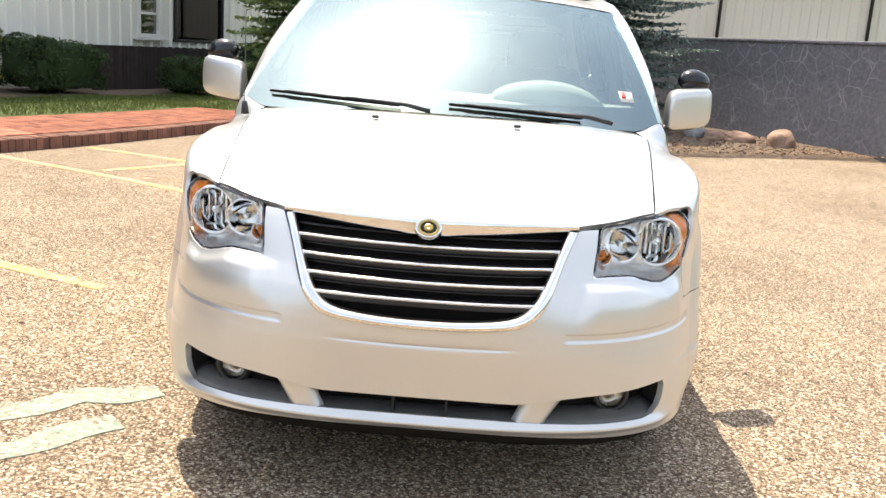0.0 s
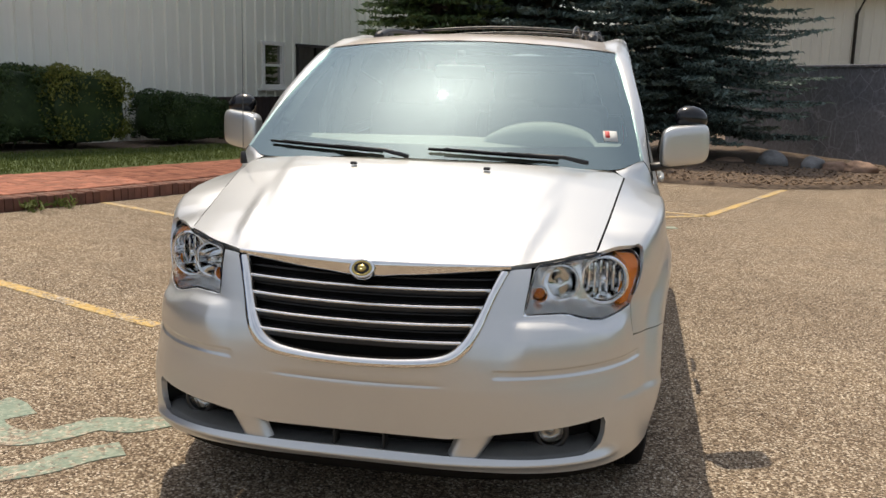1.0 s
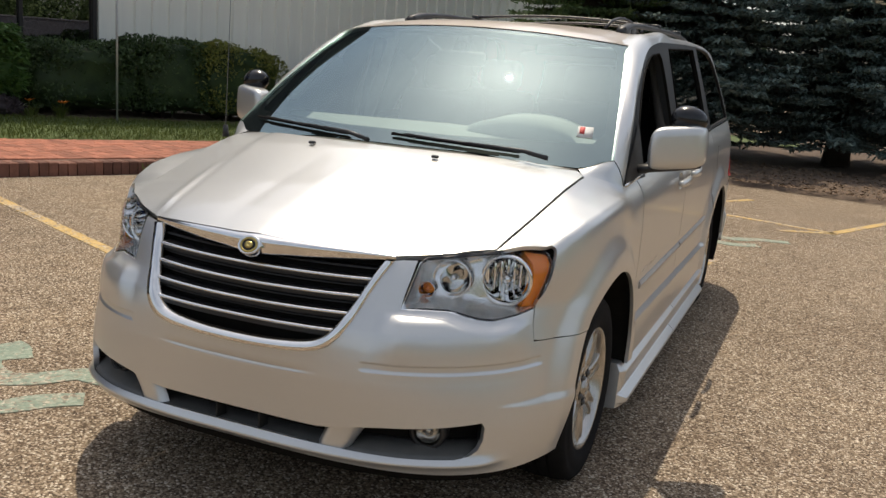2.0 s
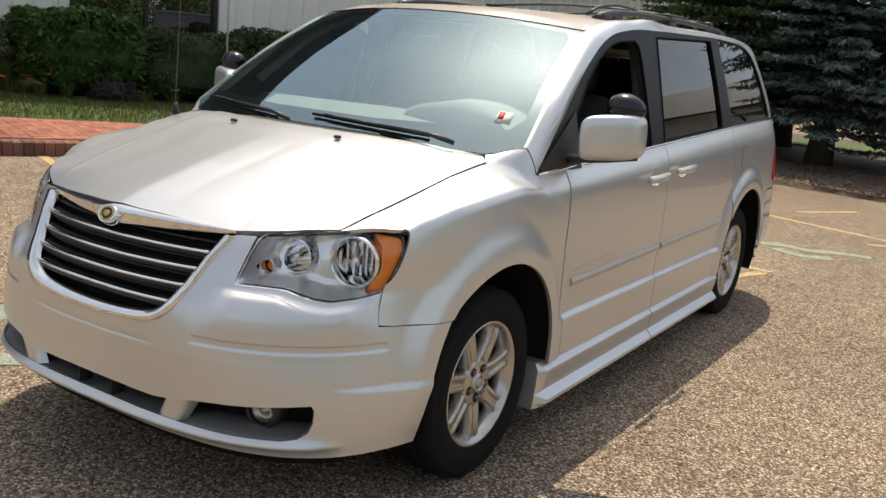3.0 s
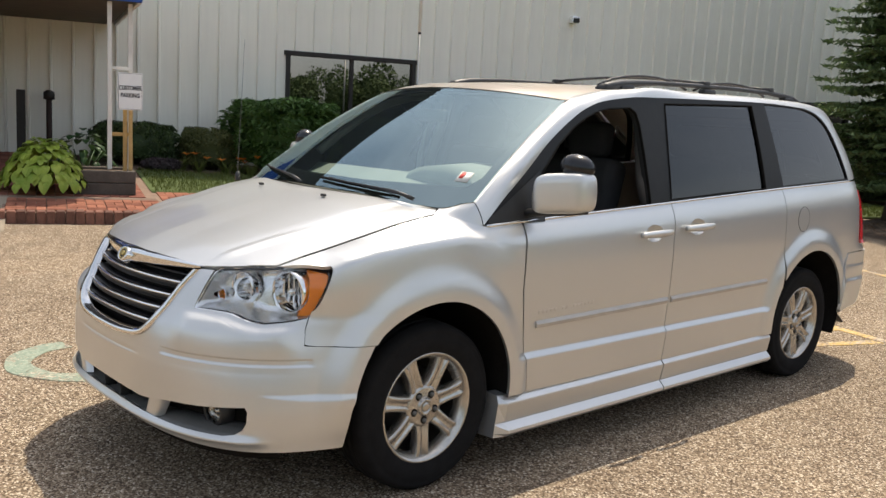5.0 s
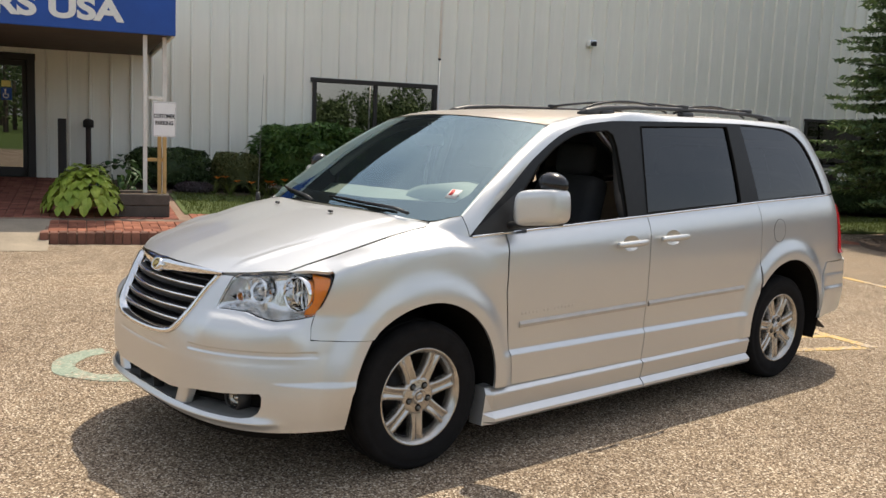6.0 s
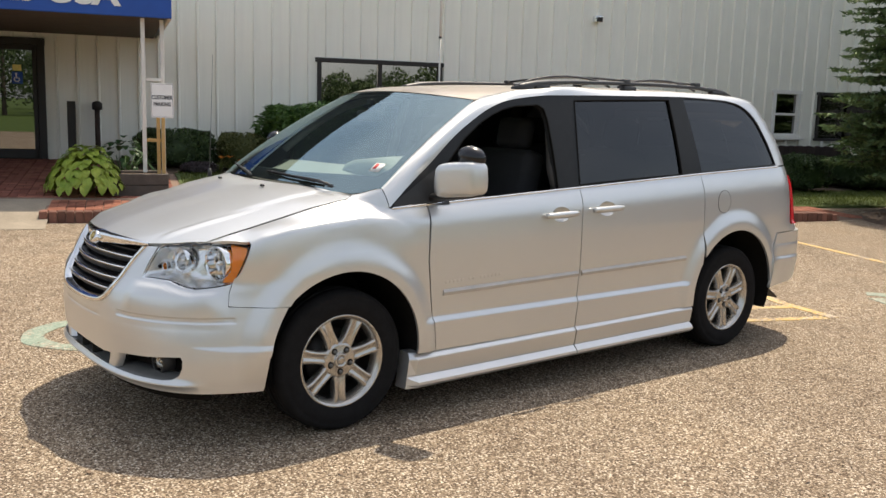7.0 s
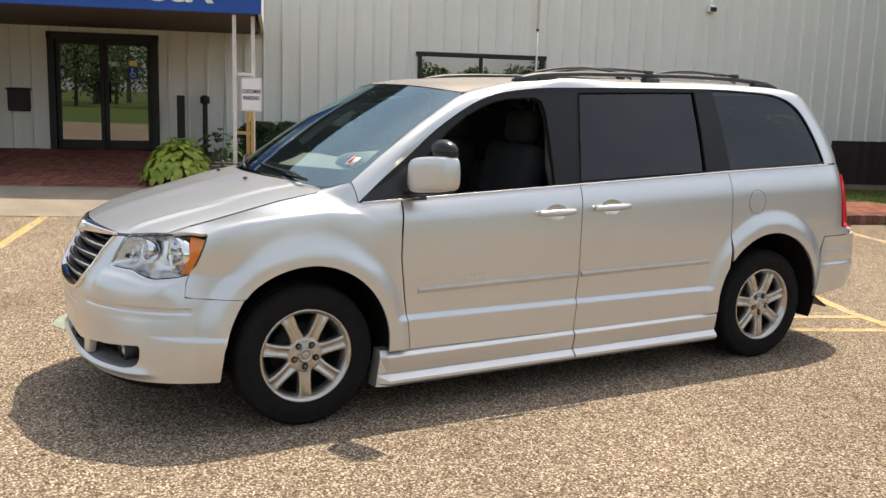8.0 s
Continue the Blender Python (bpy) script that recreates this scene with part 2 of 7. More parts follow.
SCOOP = grained("dark_grey_scoop", (0.030, 0.030, 0.029), 0.7, 0, 0.15, 10, 120, 0.1, 0.001)
DOME = grained("glossy_black_dome", (0.008, 0.008, 0.010), 0.22, 0, 0.1, 20, 300, 0)
PAPER = grained("faded_sticker", (0.60, 0.60, 0.57), 0.6, 0, 0.15, 60, 300, 0)
SCOOP.node_tree.nodes["Principled BSDF"].inputs["Specular IOR Level"].default_value = 0.1
RUB_STRIP = grained("aged_rub_strip", (0.47, 0.435, 0.385), 0.42, 0.30, 0.1, 10, 120, 0.05, 0.001)
GOLD = grained("aged_gold", (0.52, 0.40, 0.14), 0.3, 0.8, 0.2, 60, 300, 0)
WHITE = grained("white_print", (0.75, 0.74, 0.70), 0.6, 0, 0.06, 20, 100, 0)
RED = grained("red_print", (0.55, 0.06, 0.05), 0.6, 0, 0.08, 20, 100, 0)
POLE_GREY = grained("galvanised_pole", (0.42, 0.42, 0.40), 0.45, 0.5, 0.12, 12, 80, 0.1, 0.001)
SIGN_WHITE = grained("white_enamel_sign", (0.86, 0.85, 0.83), 0.4, 0, 0.03, 8, 60, 0)
INK = grained("black_ink", (0.03, 0.03, 0.035), 0.7, 0, 0.1, 20, 100, 0)
SIDING = make_siding("pale_grey_metal_siding", (0.86, 0.85, 0.765))
FAR_SIDING = make_siding("cream_metal_siding", (0.66, 0.64, 0.56))
ROOF_METAL = make_siding("pale_metal_roof", (0.62, 0.61, 0.58))
DARK_ROOF = grained("dark_brown_roof_metal", (0.040, 0.034, 0.030), 0.7, 0, 0.2, 2, 30, 0.2, 0.002)
BRONZE = grained("dark_bronze_frame", (0.012, 0.010, 0.009), 0.55, 0.0, 0.2, 10, 80, 0.1, 0.001)
WHITE_PAINT = grained("weathered_white_paint", (0.66, 0.64, 0.59), 0.6, 0, 0.14, 6, 60, 0.2, 0.001)
TAN_POST = grained("yellowed_wood_post", (0.46, 0.31, 0.12), 0.75, 0, 0.25, 7, 60, 0.3, 0.002)
SOFFIT = grained("brown_soffit", (0.09, 0.07, 0.048), 0.8, 0, 0.2, 4, 30, 0.2, 0.003)
BLUE_CANVAS = grained("blue_awning_canvas", (0.012, 0.07, 0.33), 0.6, 0, 0.12, 3, 150, 0.2, 0.001)
BRICK = grained("red_clay_brick", (0.33, 0.125, 0.075), 0.85, 0, 0.22, 9, 70, 0.4, 0.003, 0.28)
BRICK_DARK = grained("dark_clay_brick", (0.17, 0.075, 0.05), 0.85, 0, 0.25, 9, 70, 0.4, 0.003, 0.35)
MORTAR = grained("sandy_joint", (0.22, 0.15, 0.11), 0.95, 0, 0.2, 8, 60, 0.4, 0.003)
CONCRETE = grained("worn_concrete", (0.28, 0.235, 0.175), 0.9, 0, 0.25, 2.5, 45, 0.35, 0.003)
PLANTER = grained("weathered_dark_timber", (0.075, 0.062, 0.05), 0.9, 0, 0.3, 6, 40, 0.4, 0.005, 0.2)
LAWN = grained("lawn_soil", (0.075, 0.105, 0.028), 0.95, 0, 0.35, 3, 40, 0.5, 0.01)
MULCH = grained("wood_chip_mulch", (0.115, 0.08, 0.055), 0.95, 0, 0.45, 9, 45, 0.8, 0.02)
CHIP = grained("loose_wood_chip", (0.20, 0.135, 0.085), 0.9, 0, 0.3, 10, 60, 0.3, 0.002)
FENCE = grained("dark_brown_fence", (0.030, 0.019, 0.016), 0.8, 0, 0.3, 5, 50, 0.3, 0.003, 0.25)
STONE_WALL = make_stone_wall()
BOULDER_BROWN = grained("brown_boulder", (0.26, 0.17, 0.12), 0.9, 0, 0.3, 5, 30, 0.5, 0.01)
BOULDER_GREY = grained("grey_boulder", (0.20, 0.20, 0.20), 0.9, 0, 0.3, 5, 30, 0.5, 0.01)
BARK = grained("spruce_bark", (0.075, 0.058, 0.045), 0.95, 0, 0.35, 9, 40, 0.8, 0.02)
SPRUCE_BLUE = make_leaf("blue_spruce_needles", (0.048, 0.082, 0.074), (0.22, 0.285, 0.255), 0.6, 2.0)
SPRUCE_GREEN = make_leaf("green_spruce_needles", (0.042, 0.078, 0.032), (0.155, 0.225, 0.085), 0.6, 2.0)
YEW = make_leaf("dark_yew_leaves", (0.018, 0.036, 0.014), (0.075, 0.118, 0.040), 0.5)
# yellow-green tips, raised in colour to carry the hedge's sunlit look
YEW_TIP_LIT = make_leaf("yellow_green_lit_hedge_leaves", (0.048, 0.068, 0.014), (0.25, 0.26, 0.06), 0.5)
JUNIPER = make_leaf("bright_juniper_sprays", (0.030, 0.075, 0.018), (0.12, 0.21, 0.055), 0.5)
OLIVE = make_leaf("olive_shrub_leaves", (0.045, 0.060, 0.020), (0.13, 0.14, 0.05), 0.6)
HOSTA = make_leaf("hosta_leaf", (0.17, 0.28, 0.03), (0.60, 0.64, 0.13), 0.33, 5.0)
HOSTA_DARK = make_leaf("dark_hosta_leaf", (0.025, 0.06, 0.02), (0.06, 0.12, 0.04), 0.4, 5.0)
GRASS = make_leaf("grass_blades", (0.058, 0.082, 0.018), (0.16, 0.185, 0.05), 0.6)
FAR_LEAF = make_leaf("far_tree_leaves", (0.045, 0.075, 0.028), (0.13, 0.17, 0.07), 0.7, 0.3)
FLOWER = make_leaf("orange_petals", (0.55, 0.13, 0.02), (0.75, 0.25, 0.03), 0.6)
PURPLE = make_leaf("purple_foliage", (0.045, 0.04, 0.042), (0.10, 0.075, 0.085), 0.6)


# ---- building blocks ----
def mesh_of(bm, smooth=True):
    me = bpy.data.meshes.new("mesh")
    for f in bm.faces:
        f.smooth = smooth
    bm.to_mesh(me)
    bm.free()
    return me


def part(name, bm, material, parent, label="", smooth=True):
    """Links a bmesh (or a mesh) as one mesh object under a thing or a part."""
    me = bm if isinstance(bm, bpy.types.Mesh) else mesh_of(bm, smooth)
    if not me.materials:
        me.materials.append(material)
    ob = new(name, me)
    ob.parent = parent
    ob.matrix_parent_inverse = parent.matrix_basis.inverted() if parent.parent is None else Matrix.Identity(4)
    return tagged(ob, label)


def thing(name, bm, material, label, category="", group="", kind="", smooth=True):
    me = bm if isinstance(bm, bpy.types.Mesh) else mesh_of(bm, smooth)
    if not me.materials:
        me.materials.append(material)
    return tagged(new(name, me), label, category, group, kind)


def base(name, at, label, category, group="", kind=""):
    ob = new(name)
    ob.empty_display_size = 0.1
    ob.matrix_basis = Matrix.Translation(at)
    return tagged(ob, label, category, group, kind)


def piece(name, me, m, parent):
    """One of many alike pieces on a shared mesh."""
    ob = new(name, me)
    ob.parent = parent
    ob.matrix_basis = m
    return ob


def raw(verts, faces, material, smooth=False):
    me = bpy.data.meshes.new("mesh")
    me.from_pydata([tuple(v) for v in verts], [], [tuple(f) for f in faces])
    me.materials.append(material)
    if smooth:
        me.polygons.foreach_set("use_smooth", [True] * len(me.polygons))
    return me


def box(bm, centre, size, bevel=0.0, m=None, segments=2):
    made = bmesh.ops.create_cube(bm, size=1.0, matrix=(m or Matrix.Identity(4)) @ Matrix.Translation(centre) @ Matrix.Diagonal((*size, 1)))
    if bevel:
        edges = list({e for v in made["verts"] for e in v.link_edges})
        bmesh.ops.bevel(bm, geom=edges, offset=bevel, segments=segments, affect="EDGES", profile=0.5)
    return bm


def tube(bm, pts, radius, seg=8, caps=True, flat=1.0):
    """A round bar along points; radius may be one number or one per point."""
    pts = [Vector(p) for p in pts]
    rad = radius if isinstance(radius, (list, tuple)) else [radius] * len(pts)
    rings, up = [], Vector((0, 0, 1))
    for i, p in enumerate(pts):
        d = (pts[min(i + 1, len(pts) - 1)] - pts[max(i - 1, 0)]).normalized()
        side = d.cross(up if abs(d.dot(up)) < 0.95 else Vector((1, 0, 0))).normalized()
        over = side.cross(d).normalized()
        rings.append([bm.verts.new(p + (side * math.cos(a) + over * math.sin(a) * flat) * rad[i]) for a in (2 * math.pi * k / seg for k in range(seg))])
    for a, b in zip(rings, rings[1:]):
        for k in range(seg):
            bm.faces.new((a[k], a[(k + 1) % seg], b[(k + 1) % seg], b[k]))
    if caps:
        bm.faces.new(rings[0][::-1])
        bm.faces.new(rings[-1])
    return bm


def lathe(bm, profile, seg=48, m=None, closed=False):
    """Turns a profile of (radius, height) round the z axis of m."""
    m = m or Matrix.Identity(4)
    rings = [[bm.verts.new(m @ Vector((r * math.cos(a), r * math.sin(a), h))) for a in (2 * math.pi * k / seg for k in range(seg))] for r, h in profile]
    pairs = list(zip(rings, rings[1:])) + ([(rings[-1], rings[0])] if closed else [])
    for a, b in pairs:
        for k in range(seg):
            bm.faces.new((a[k], a[(k + 1) % seg], b[(k + 1) % seg], b[k]))
    return bm


def sweep(bm, section, path_fn, stations, cap=True):
    """Sweeps a closed section through stations; path_fn(station, point) gives the place."""
    rings = [[bm.verts.new(path_fn(s, p)) for p in section] for s in stations]
    n = len(section)
    for a, b in zip(rings, rings[1:]):
        for k in range(n):
            bm.faces.new((a[k], a[(k + 1) % n], b[(k + 1) % n], b[k]))
    if cap:
        bm.faces.new(rings[0][::-1])
        bm.faces.new(rings[-1])
    bmesh.ops.recalc_face_normals(bm, faces=bm.faces[:])
    return bm


def grid_patch(bm, fn, nu, nv):
    vs = [[bm.verts.new(fn(i / nu, j / nv)) for j in range(nv + 1)] for i in range(nu + 1)]
    for i in range(nu):
        for j in range(nv):
            bm.faces.new((vs[i][j], vs[i + 1][j], vs[i + 1][j + 1], vs[i][j + 1]))
    return vs


def inside(poly, pts):
    x, y = pts[:, 0], pts[:, 1]
    hit = np.zeros(len(pts), bool)
    for (x0, y0), (x1, y1) in zip(poly, np.roll(poly, -1, 0)):
        if y0 != y1:
            cross = (y0 > y) != (y1 > y)
            hit ^= cross & (x < (x1 - x0) * (y - y0) / (y1 - y0) + x0)
    return hit


def refined(poly, step):
    out = []
    for a, b in zip(poly, poly[1:] + poly[:1]):
        n = max(1, math.ceil(math.dist(a, b) / step))
        out += [(a[0] + (b[0] - a[0]) * k / n, a[1] + (b[1] - a[1]) * k / n) for k in range(n)]
    return out


def curve_through(pts, n=8):
    """A smooth line through points (Catmull-Rom)."""
    pts = [tuple(map(float, p)) for p in pts]
    ext = [tuple(2 * a - b for a, b in zip(pts[0], pts[1]))] + pts + [tuple(2 * a - b for a, b in zip(pts[-1], pts[-2]))]
    out = []
    for i in range(1, len(ext) - 2):
        p = [np.array(q) for q in ext[i - 1:i + 3]]
        for k in range(n):
            t = k / n
            out.append(tuple(0.5 * (2 * p[1] + (p[2] - p[0]) * t + (2 * p[0] - 5 * p[1] + 4 * p[2] - p[3]) * t * t + (3 * p[1] - p[0] - 3 * p[2] + p[3]) * t ** 3)))
    return out + [pts[-1]]


def grown(line, d):
    """A closed outline moved outward by d (inward where d is negative)."""
    n = len(line)
    area = sum(line[i][0] * line[(i + 1) % n][1] - line[(i + 1) % n][0] * line[i][1] for i in range(n))
    out = []
    for i in range(n):
        a, b, c = Vector(line[i - 1]), Vector(line[i]), Vector(line[(i + 1) % n])
        t = ((b - a).normalized() + (c - b).normalized()).normalized()
        m = Vector((t.y, -t.x)) * (1 if area > 0 else -1)
        out.append(tuple(b + m * d))
    return out


def sheet(outer, fmap, step=0.04, holes=(), depth=0.012, out=(1, 0, 0), lines=(), edge_step=None, rows=()):
    """A panel with exact outlines: its plan (outer, holes) is filled with a fine net and laid on a surface by fmap; its edges turn inward by depth."""
    loops = [refined(list(p), edge_step or step) for p in (outer, *holes)]
    pts, edges = [], []
    for loop in loops:
        k = len(pts)
        pts += loop
        edges += [(k + i, k + (i + 1) % len(loop)) for i in range(len(loop))]
    rim = np.array(pts)
    lo, hi = rim.min(0), rim.max(0)
    ny = np.arange(lo[1], hi[1], step) + step * 0.41
    if rows:
        ny = np.array([v for v in ny if min(abs(v - r) for r in rows) > step * 0.5] + list(rows))
    gx, gy = np.meshgrid(np.arange(lo[0], hi[0], step), ny)
    grid = np.stack([gx.ravel() + step * 0.37, gy.ravel()], 1)
    keep = inside(np.array(loops[0]), grid)
    for loop in loops[1:]:
        keep &= ~inside(np.array(loop), grid)
    grid = grid[keep]
    if len(grid):
        near = np.concatenate([((c[:, None] - rim[None]) ** 2).sum(-1).min(1) for c in np.array_split(grid, max(1, len(grid) // 400))])
        grid = grid[near > (0.45 * (step if not rows else 0.008)) ** 2]
    pts += [tuple(p) for p in grid]
    for a, b in lines:
        k = len(pts)
        pts += [a, b]
        edges.append((k, k + 1))
    vs, _, faces, *_ = delaunay_2d_cdt([Vector(p) for p in pts], edges, [], 0, 1e-6)
    flat = np.array([tuple(v) for v in vs])
    mid = flat[np.array(faces)].mean(1)
    keep = inside(np.array(loops[0]), mid)
    for loop in loops[1:]:
        keep &= ~inside(np.array(loop), mid)
    tri = flat[np.array(faces)]
    u, w = tri[:, 1] - tri[:, 0], tri[:, 2] - tri[:, 0]
    longest = np.maximum(np.maximum((u ** 2).sum(1), (w ** 2).sum(1)), ((w - u) ** 2).sum(1))
    keep &= np.abs(u[:, 0] * w[:, 1] - u[:, 1] * w[:, 0]) > 0.025 * longest * (len(lines) == 0)
    bm = bmesh.new()
    made = [bm.verts.new(fmap(*p)) for p in flat]
    for f, k in zip(faces, keep):
        if k:
            bm.faces.new([made[i] for i in f])
    bmesh.ops.delete(bm, geom=[v for v in bm.verts if not v.link_faces], context="VERTS")
    bm.normal_update()
    o = Vector(out)
    if sum(f.normal.dot(o) * f.calc_area() for f in bm.faces) < 0:
        bmesh.ops.reverse_faces(bm, faces=bm.faces[:])
    bm.normal_update()
    if depth:
        rim_edges = [e for e in bm.edges if len(e.link_faces) == 1]
        back = {}
        for e in rim_edges:
            e.smooth = False
            for v in e.verts:
                if v not in back:
                    back[v] = bm.verts.new(v.co - v.normal * depth)
        for e in rim_edges:
            loop = e.link_loops[0]
            a, b = loop.vert, loop.link_loop_next.vert
            bm.faces.new((b, a, back[a], back[b]))
    return bm


def mirrored(me):
    """The same mesh on the other side of the x = 0 plane."""
    bm = bmesh.new()
    bm.from_mesh(me)
    for v in bm.verts:
        v.co.x = -v.co.x
    bmesh.ops.reverse_faces(bm, faces=bm.faces[:])
    other = bpy.data.meshes.new("mesh")
    bm.to_mesh(other)
    bm.free()
    for m in me.materials:
        other.materials.append(m)
    return other


def smooth01(t):
    t = min(1.0, max(0.0, t))
    return t * t * (3 - 2 * t)


def table(v, xs, ys):
    return float(np.interp(v, xs, ys))


# ---- the place: lot, walk, lawn, building ----
W0, WDIR = Vector((-10.773, 6.517, 0)), Vector((0.309, 0.951, 0)).normalized()
WOUT = Vector((WDIR.y, -WDIR.x, 0))
WALL_TURN = math.atan2(WDIR.y, WDIR.x)


def wall_at(s, off=0.0, z=0.0):
    """A place by its distance along the building's front, its distance out from it, and its height."""
    return W0 + WDIR * s + WOUT * off + Vector((0, 0, z))


def wall_pose(s, off=0.0, z=0.0):
    return Matrix.Translation(wall_at(s, off, z)) @ Matrix.Rotation(WALL_TURN, 4, "Z")


def lot_z(x, y):
    """The lot is level round the van and climbs gently to the entrance."""
    climb = 0.026 * max(0.0, -x - 1.8) * smooth01((-x - 1.2) / 2.0)
    return min(climb, 0.17) * smooth01((8.5 - y) / 6.5)


def wall_base(s):
    return table(s, [-9, -4.5, -2.5, 5.5, 12, 16], [0.52, 0.52, 0.46, 0.14, 0.09, 0.08])


KERB_OFF, LAWN_OFF, BED_OFF, KERB_S0, KERB_S1 = 5.80, 4.12, 1.65, -4.5, 7.25


def terrace_z(s, off):
    """Height of the walk, lawn and bed between the kerb and the building."""
    k = wall_at(s, KERB_OFF)
    rim = lot_z(k.x, k.y) + 0.135 * smooth01((8.0 - s) / 1.3)
    return rim + (wall_base(s) - rim) * max(0.0, (KERB_OFF - off) / KERB_OFF)


def ground_mesh():
    near = np.arange(-10, 10.01, 0.5)
    far = np.array([14, 20, 30, 50, 90, 180, 400, 900, 2000])
    xs = np.concatenate([-far[::-1], near, far])
    ys = np.concatenate([-far[::-1], near, [12, 14, 17], far[1:]])
    verts = [(x, y, lot_z(x, y)) for x in xs for y in ys]
    n = len(ys)
    faces = [(i * n + j, (i + 1) * n + j, (i + 1) * n + j + 1, i * n + j + 1) for i in range(len(xs) - 1) for j in range(n - 1)]
    return raw(verts, faces, ASPHALT, True)


tagged(new("ground", ground_mesh()), "tan chip-sealed asphalt lot, stained and sunlit", "ground", kind="structure")


def strip(s0, s1, o0, o1, ds, do, lift=0.0, skirt=0.0):
    """A sheet on the terrace between two lines along the building, with a skirt down its front."""
    ns, no = max(1, round((s1 - s0) / ds)), max(1, round((o1 - o0) / do))
    verts, faces = [], []
    for i in range(ns + 1):
        s = s0 + (s1 - s0) * i / ns
        for j in range(no + 1):
            o = o0 + (o1 - o0) * j / no
            verts.append(wall_at(s, o, terrace_z(s, o) + lift))
        if skirt:
            verts.append(wall_at(s, o1, terrace_z(s, o1) + lift - skirt))
    w = no + 1 + bool(skirt)
    for i in range(ns):
        for j in range(w - 1):
            faces.append((i * w + j, i * w + j + 1, (i + 1) * w + j + 1, (i + 1) * w + j))
    return verts, faces


v, f = strip(-2.75, 8.2, LAWN_OFF - 0.02, KERB_OFF - 0.06, 0.5, 0.4, -0.012, 0.3)
v2, f2 = strip(-4.45, -2.752, KERB_OFF - 0.895, KERB_OFF - 0.06, 0.4, 0.4, -0.012, 0.3)
walk_bed = tagged(new("brick_walk", raw(v + v2, f + [tuple(i + len(v) for i in q) for q in f2], MORTAR, True)), "herringbone red brick walk beside the lot", "pavement", kind="structure")
v, f = strip(-2.75, 12.5, BED_OFF, LAWN_OFF, 0.4, 0.3, 0.0, 0.1)
tagged(new("lawn", raw(v, f, LAWN, True)), "narrow mown lawn between walk and shrubs", "lawn", kind="structure")
v, f = strip(-3.9, 14.0, 0.0, BED_OFF, 0.3, 0.2, 0.012, 0.1)
tagged(new("planting_bed", raw(v, f, MULCH, True)), "mulched bed along the building", "planting bed", kind="structure")
v, f = strip(-9.0, -2.75, 0.0, KERB_OFF - 0.9, 0.4, 0.4, -0.012, 0.3)
porch = tagged(new("entrance_paving", raw(v, f, MORTAR, True)), "dark red brick paving under the awning", "pavement", kind="structure")
# sloping concrete apron south of the kerb, and its flared side
verts, faces = [], []
for i in range(13):
    s = -9.0 + 4.6 * i / 12
    for j in range(5):
        o = 4.85 + 1.5 * j / 4
        k = wall_at(s, o)
        t = smooth01(j / 4)
        verts.append(wall_at(s, o, (terrace_z(s, 4.85) + 0.004) * (1 - t) + (lot_z(k.x, k.y) + 0.006) * t))
for i in range(12):
    for j in range(4):
        a = i * 5 + j
        faces.append((a, a + 1, a + 6, a + 5))
tagged(new("concrete_apron", raw(verts, faces, CONCRETE, True)), "worn concrete apron sloping up to the entrance", "pavement", kind="structure")


# mulch bed under the spruces, as one raised sheet
bed_edge = curve_through([(-3.3, 12.6), (-2.6, 11.7), (-1.2, 11.05), (0.4, 10.75), (1.6, 10.45), (3.1, 10.35), (5.1, 11.25), (6.9, 11.75), (9.5, 11.9)], 6)
verts, faces = [], []
rows_n = 9
for i, (x, y) in enumerate(bed_edge):
    for j in range(rows_n):
        t = j / (rows_n - 1)
        yy = y + (24 - y) * t ** 1.5
        verts.append((x + 0.05 * noise.noise(Vector((x * 3, y * 3, j))), yy, -0.03 if j == 0 else 0.03 + 0.05 * min(1, t * 6) + 0.02 * noise.noise(Vector((x * 2, yy * 2, 0)))))
for i in range(len(bed_edge) - 1):
    for j in range(rows_n - 1):
        a = i * rows_n + j
        faces.append((a, a + rows_n, a + rows_n + 1, a + 1))
tagged(new("mulch_bed", raw(verts, faces, MULCH, True)), "wood chip mulch bed below the spruces", "planting bed", kind="structure")
# sunlit grass beyond the trunks
bm = bmesh.new()
grid_patch(bm, lambda u, t: Vector((-7 + 8.5 * u - 1.5 * t, 17.6 + 2.2 * u + 2.6 * t, 0.12)), 8, 6)
thing("back_lawn", bm, LAWN, "sunlit strip of grass behind the spruces", "lawn", kind="structure")


# ---- the long metal building ----
RIB = 0.338
def wall_depth(s):
    """Ribbed sheet: narrow raised ribs with a shallow one between."""
    k = ((s + 2.40) / RIB) % 1.0
    d = 0.055 * max(0.0, min(1.0, (0.075 - abs(k - 0.5)) / 0.04))
    return d


rib_lines = []
S0, S1, TOP = -12.0, 18.0, 5.4
k = math.floor((S0 + 2.40) / RIB)
while -2.40 + RIB * (k + 0.5) < S1 - 0.1:
    c = -2.40 + RIB * (k + 0.5)
    if c > S0 + 0.1:
        rib_lines += [c - 0.0255, c - 0.012, c + 0.012, c + 0.0255]
    k += 1
DOOR = (-6.62, -4.82, 0.50, 2.55)
BIG = (0.0, 2.42, 1.00, 2.44)
SMALL = (10.52, 11.20, 1.22, 2.20)
DARK = (11.78, 13.66, 1.14, 2.20)
LOW = (11.55, 12.35, 0.60, 0.95)
rect = lambda r: [(r[0], r[2]), (r[1], r[2]), (r[1], r[3]), (r[0], r[3])]
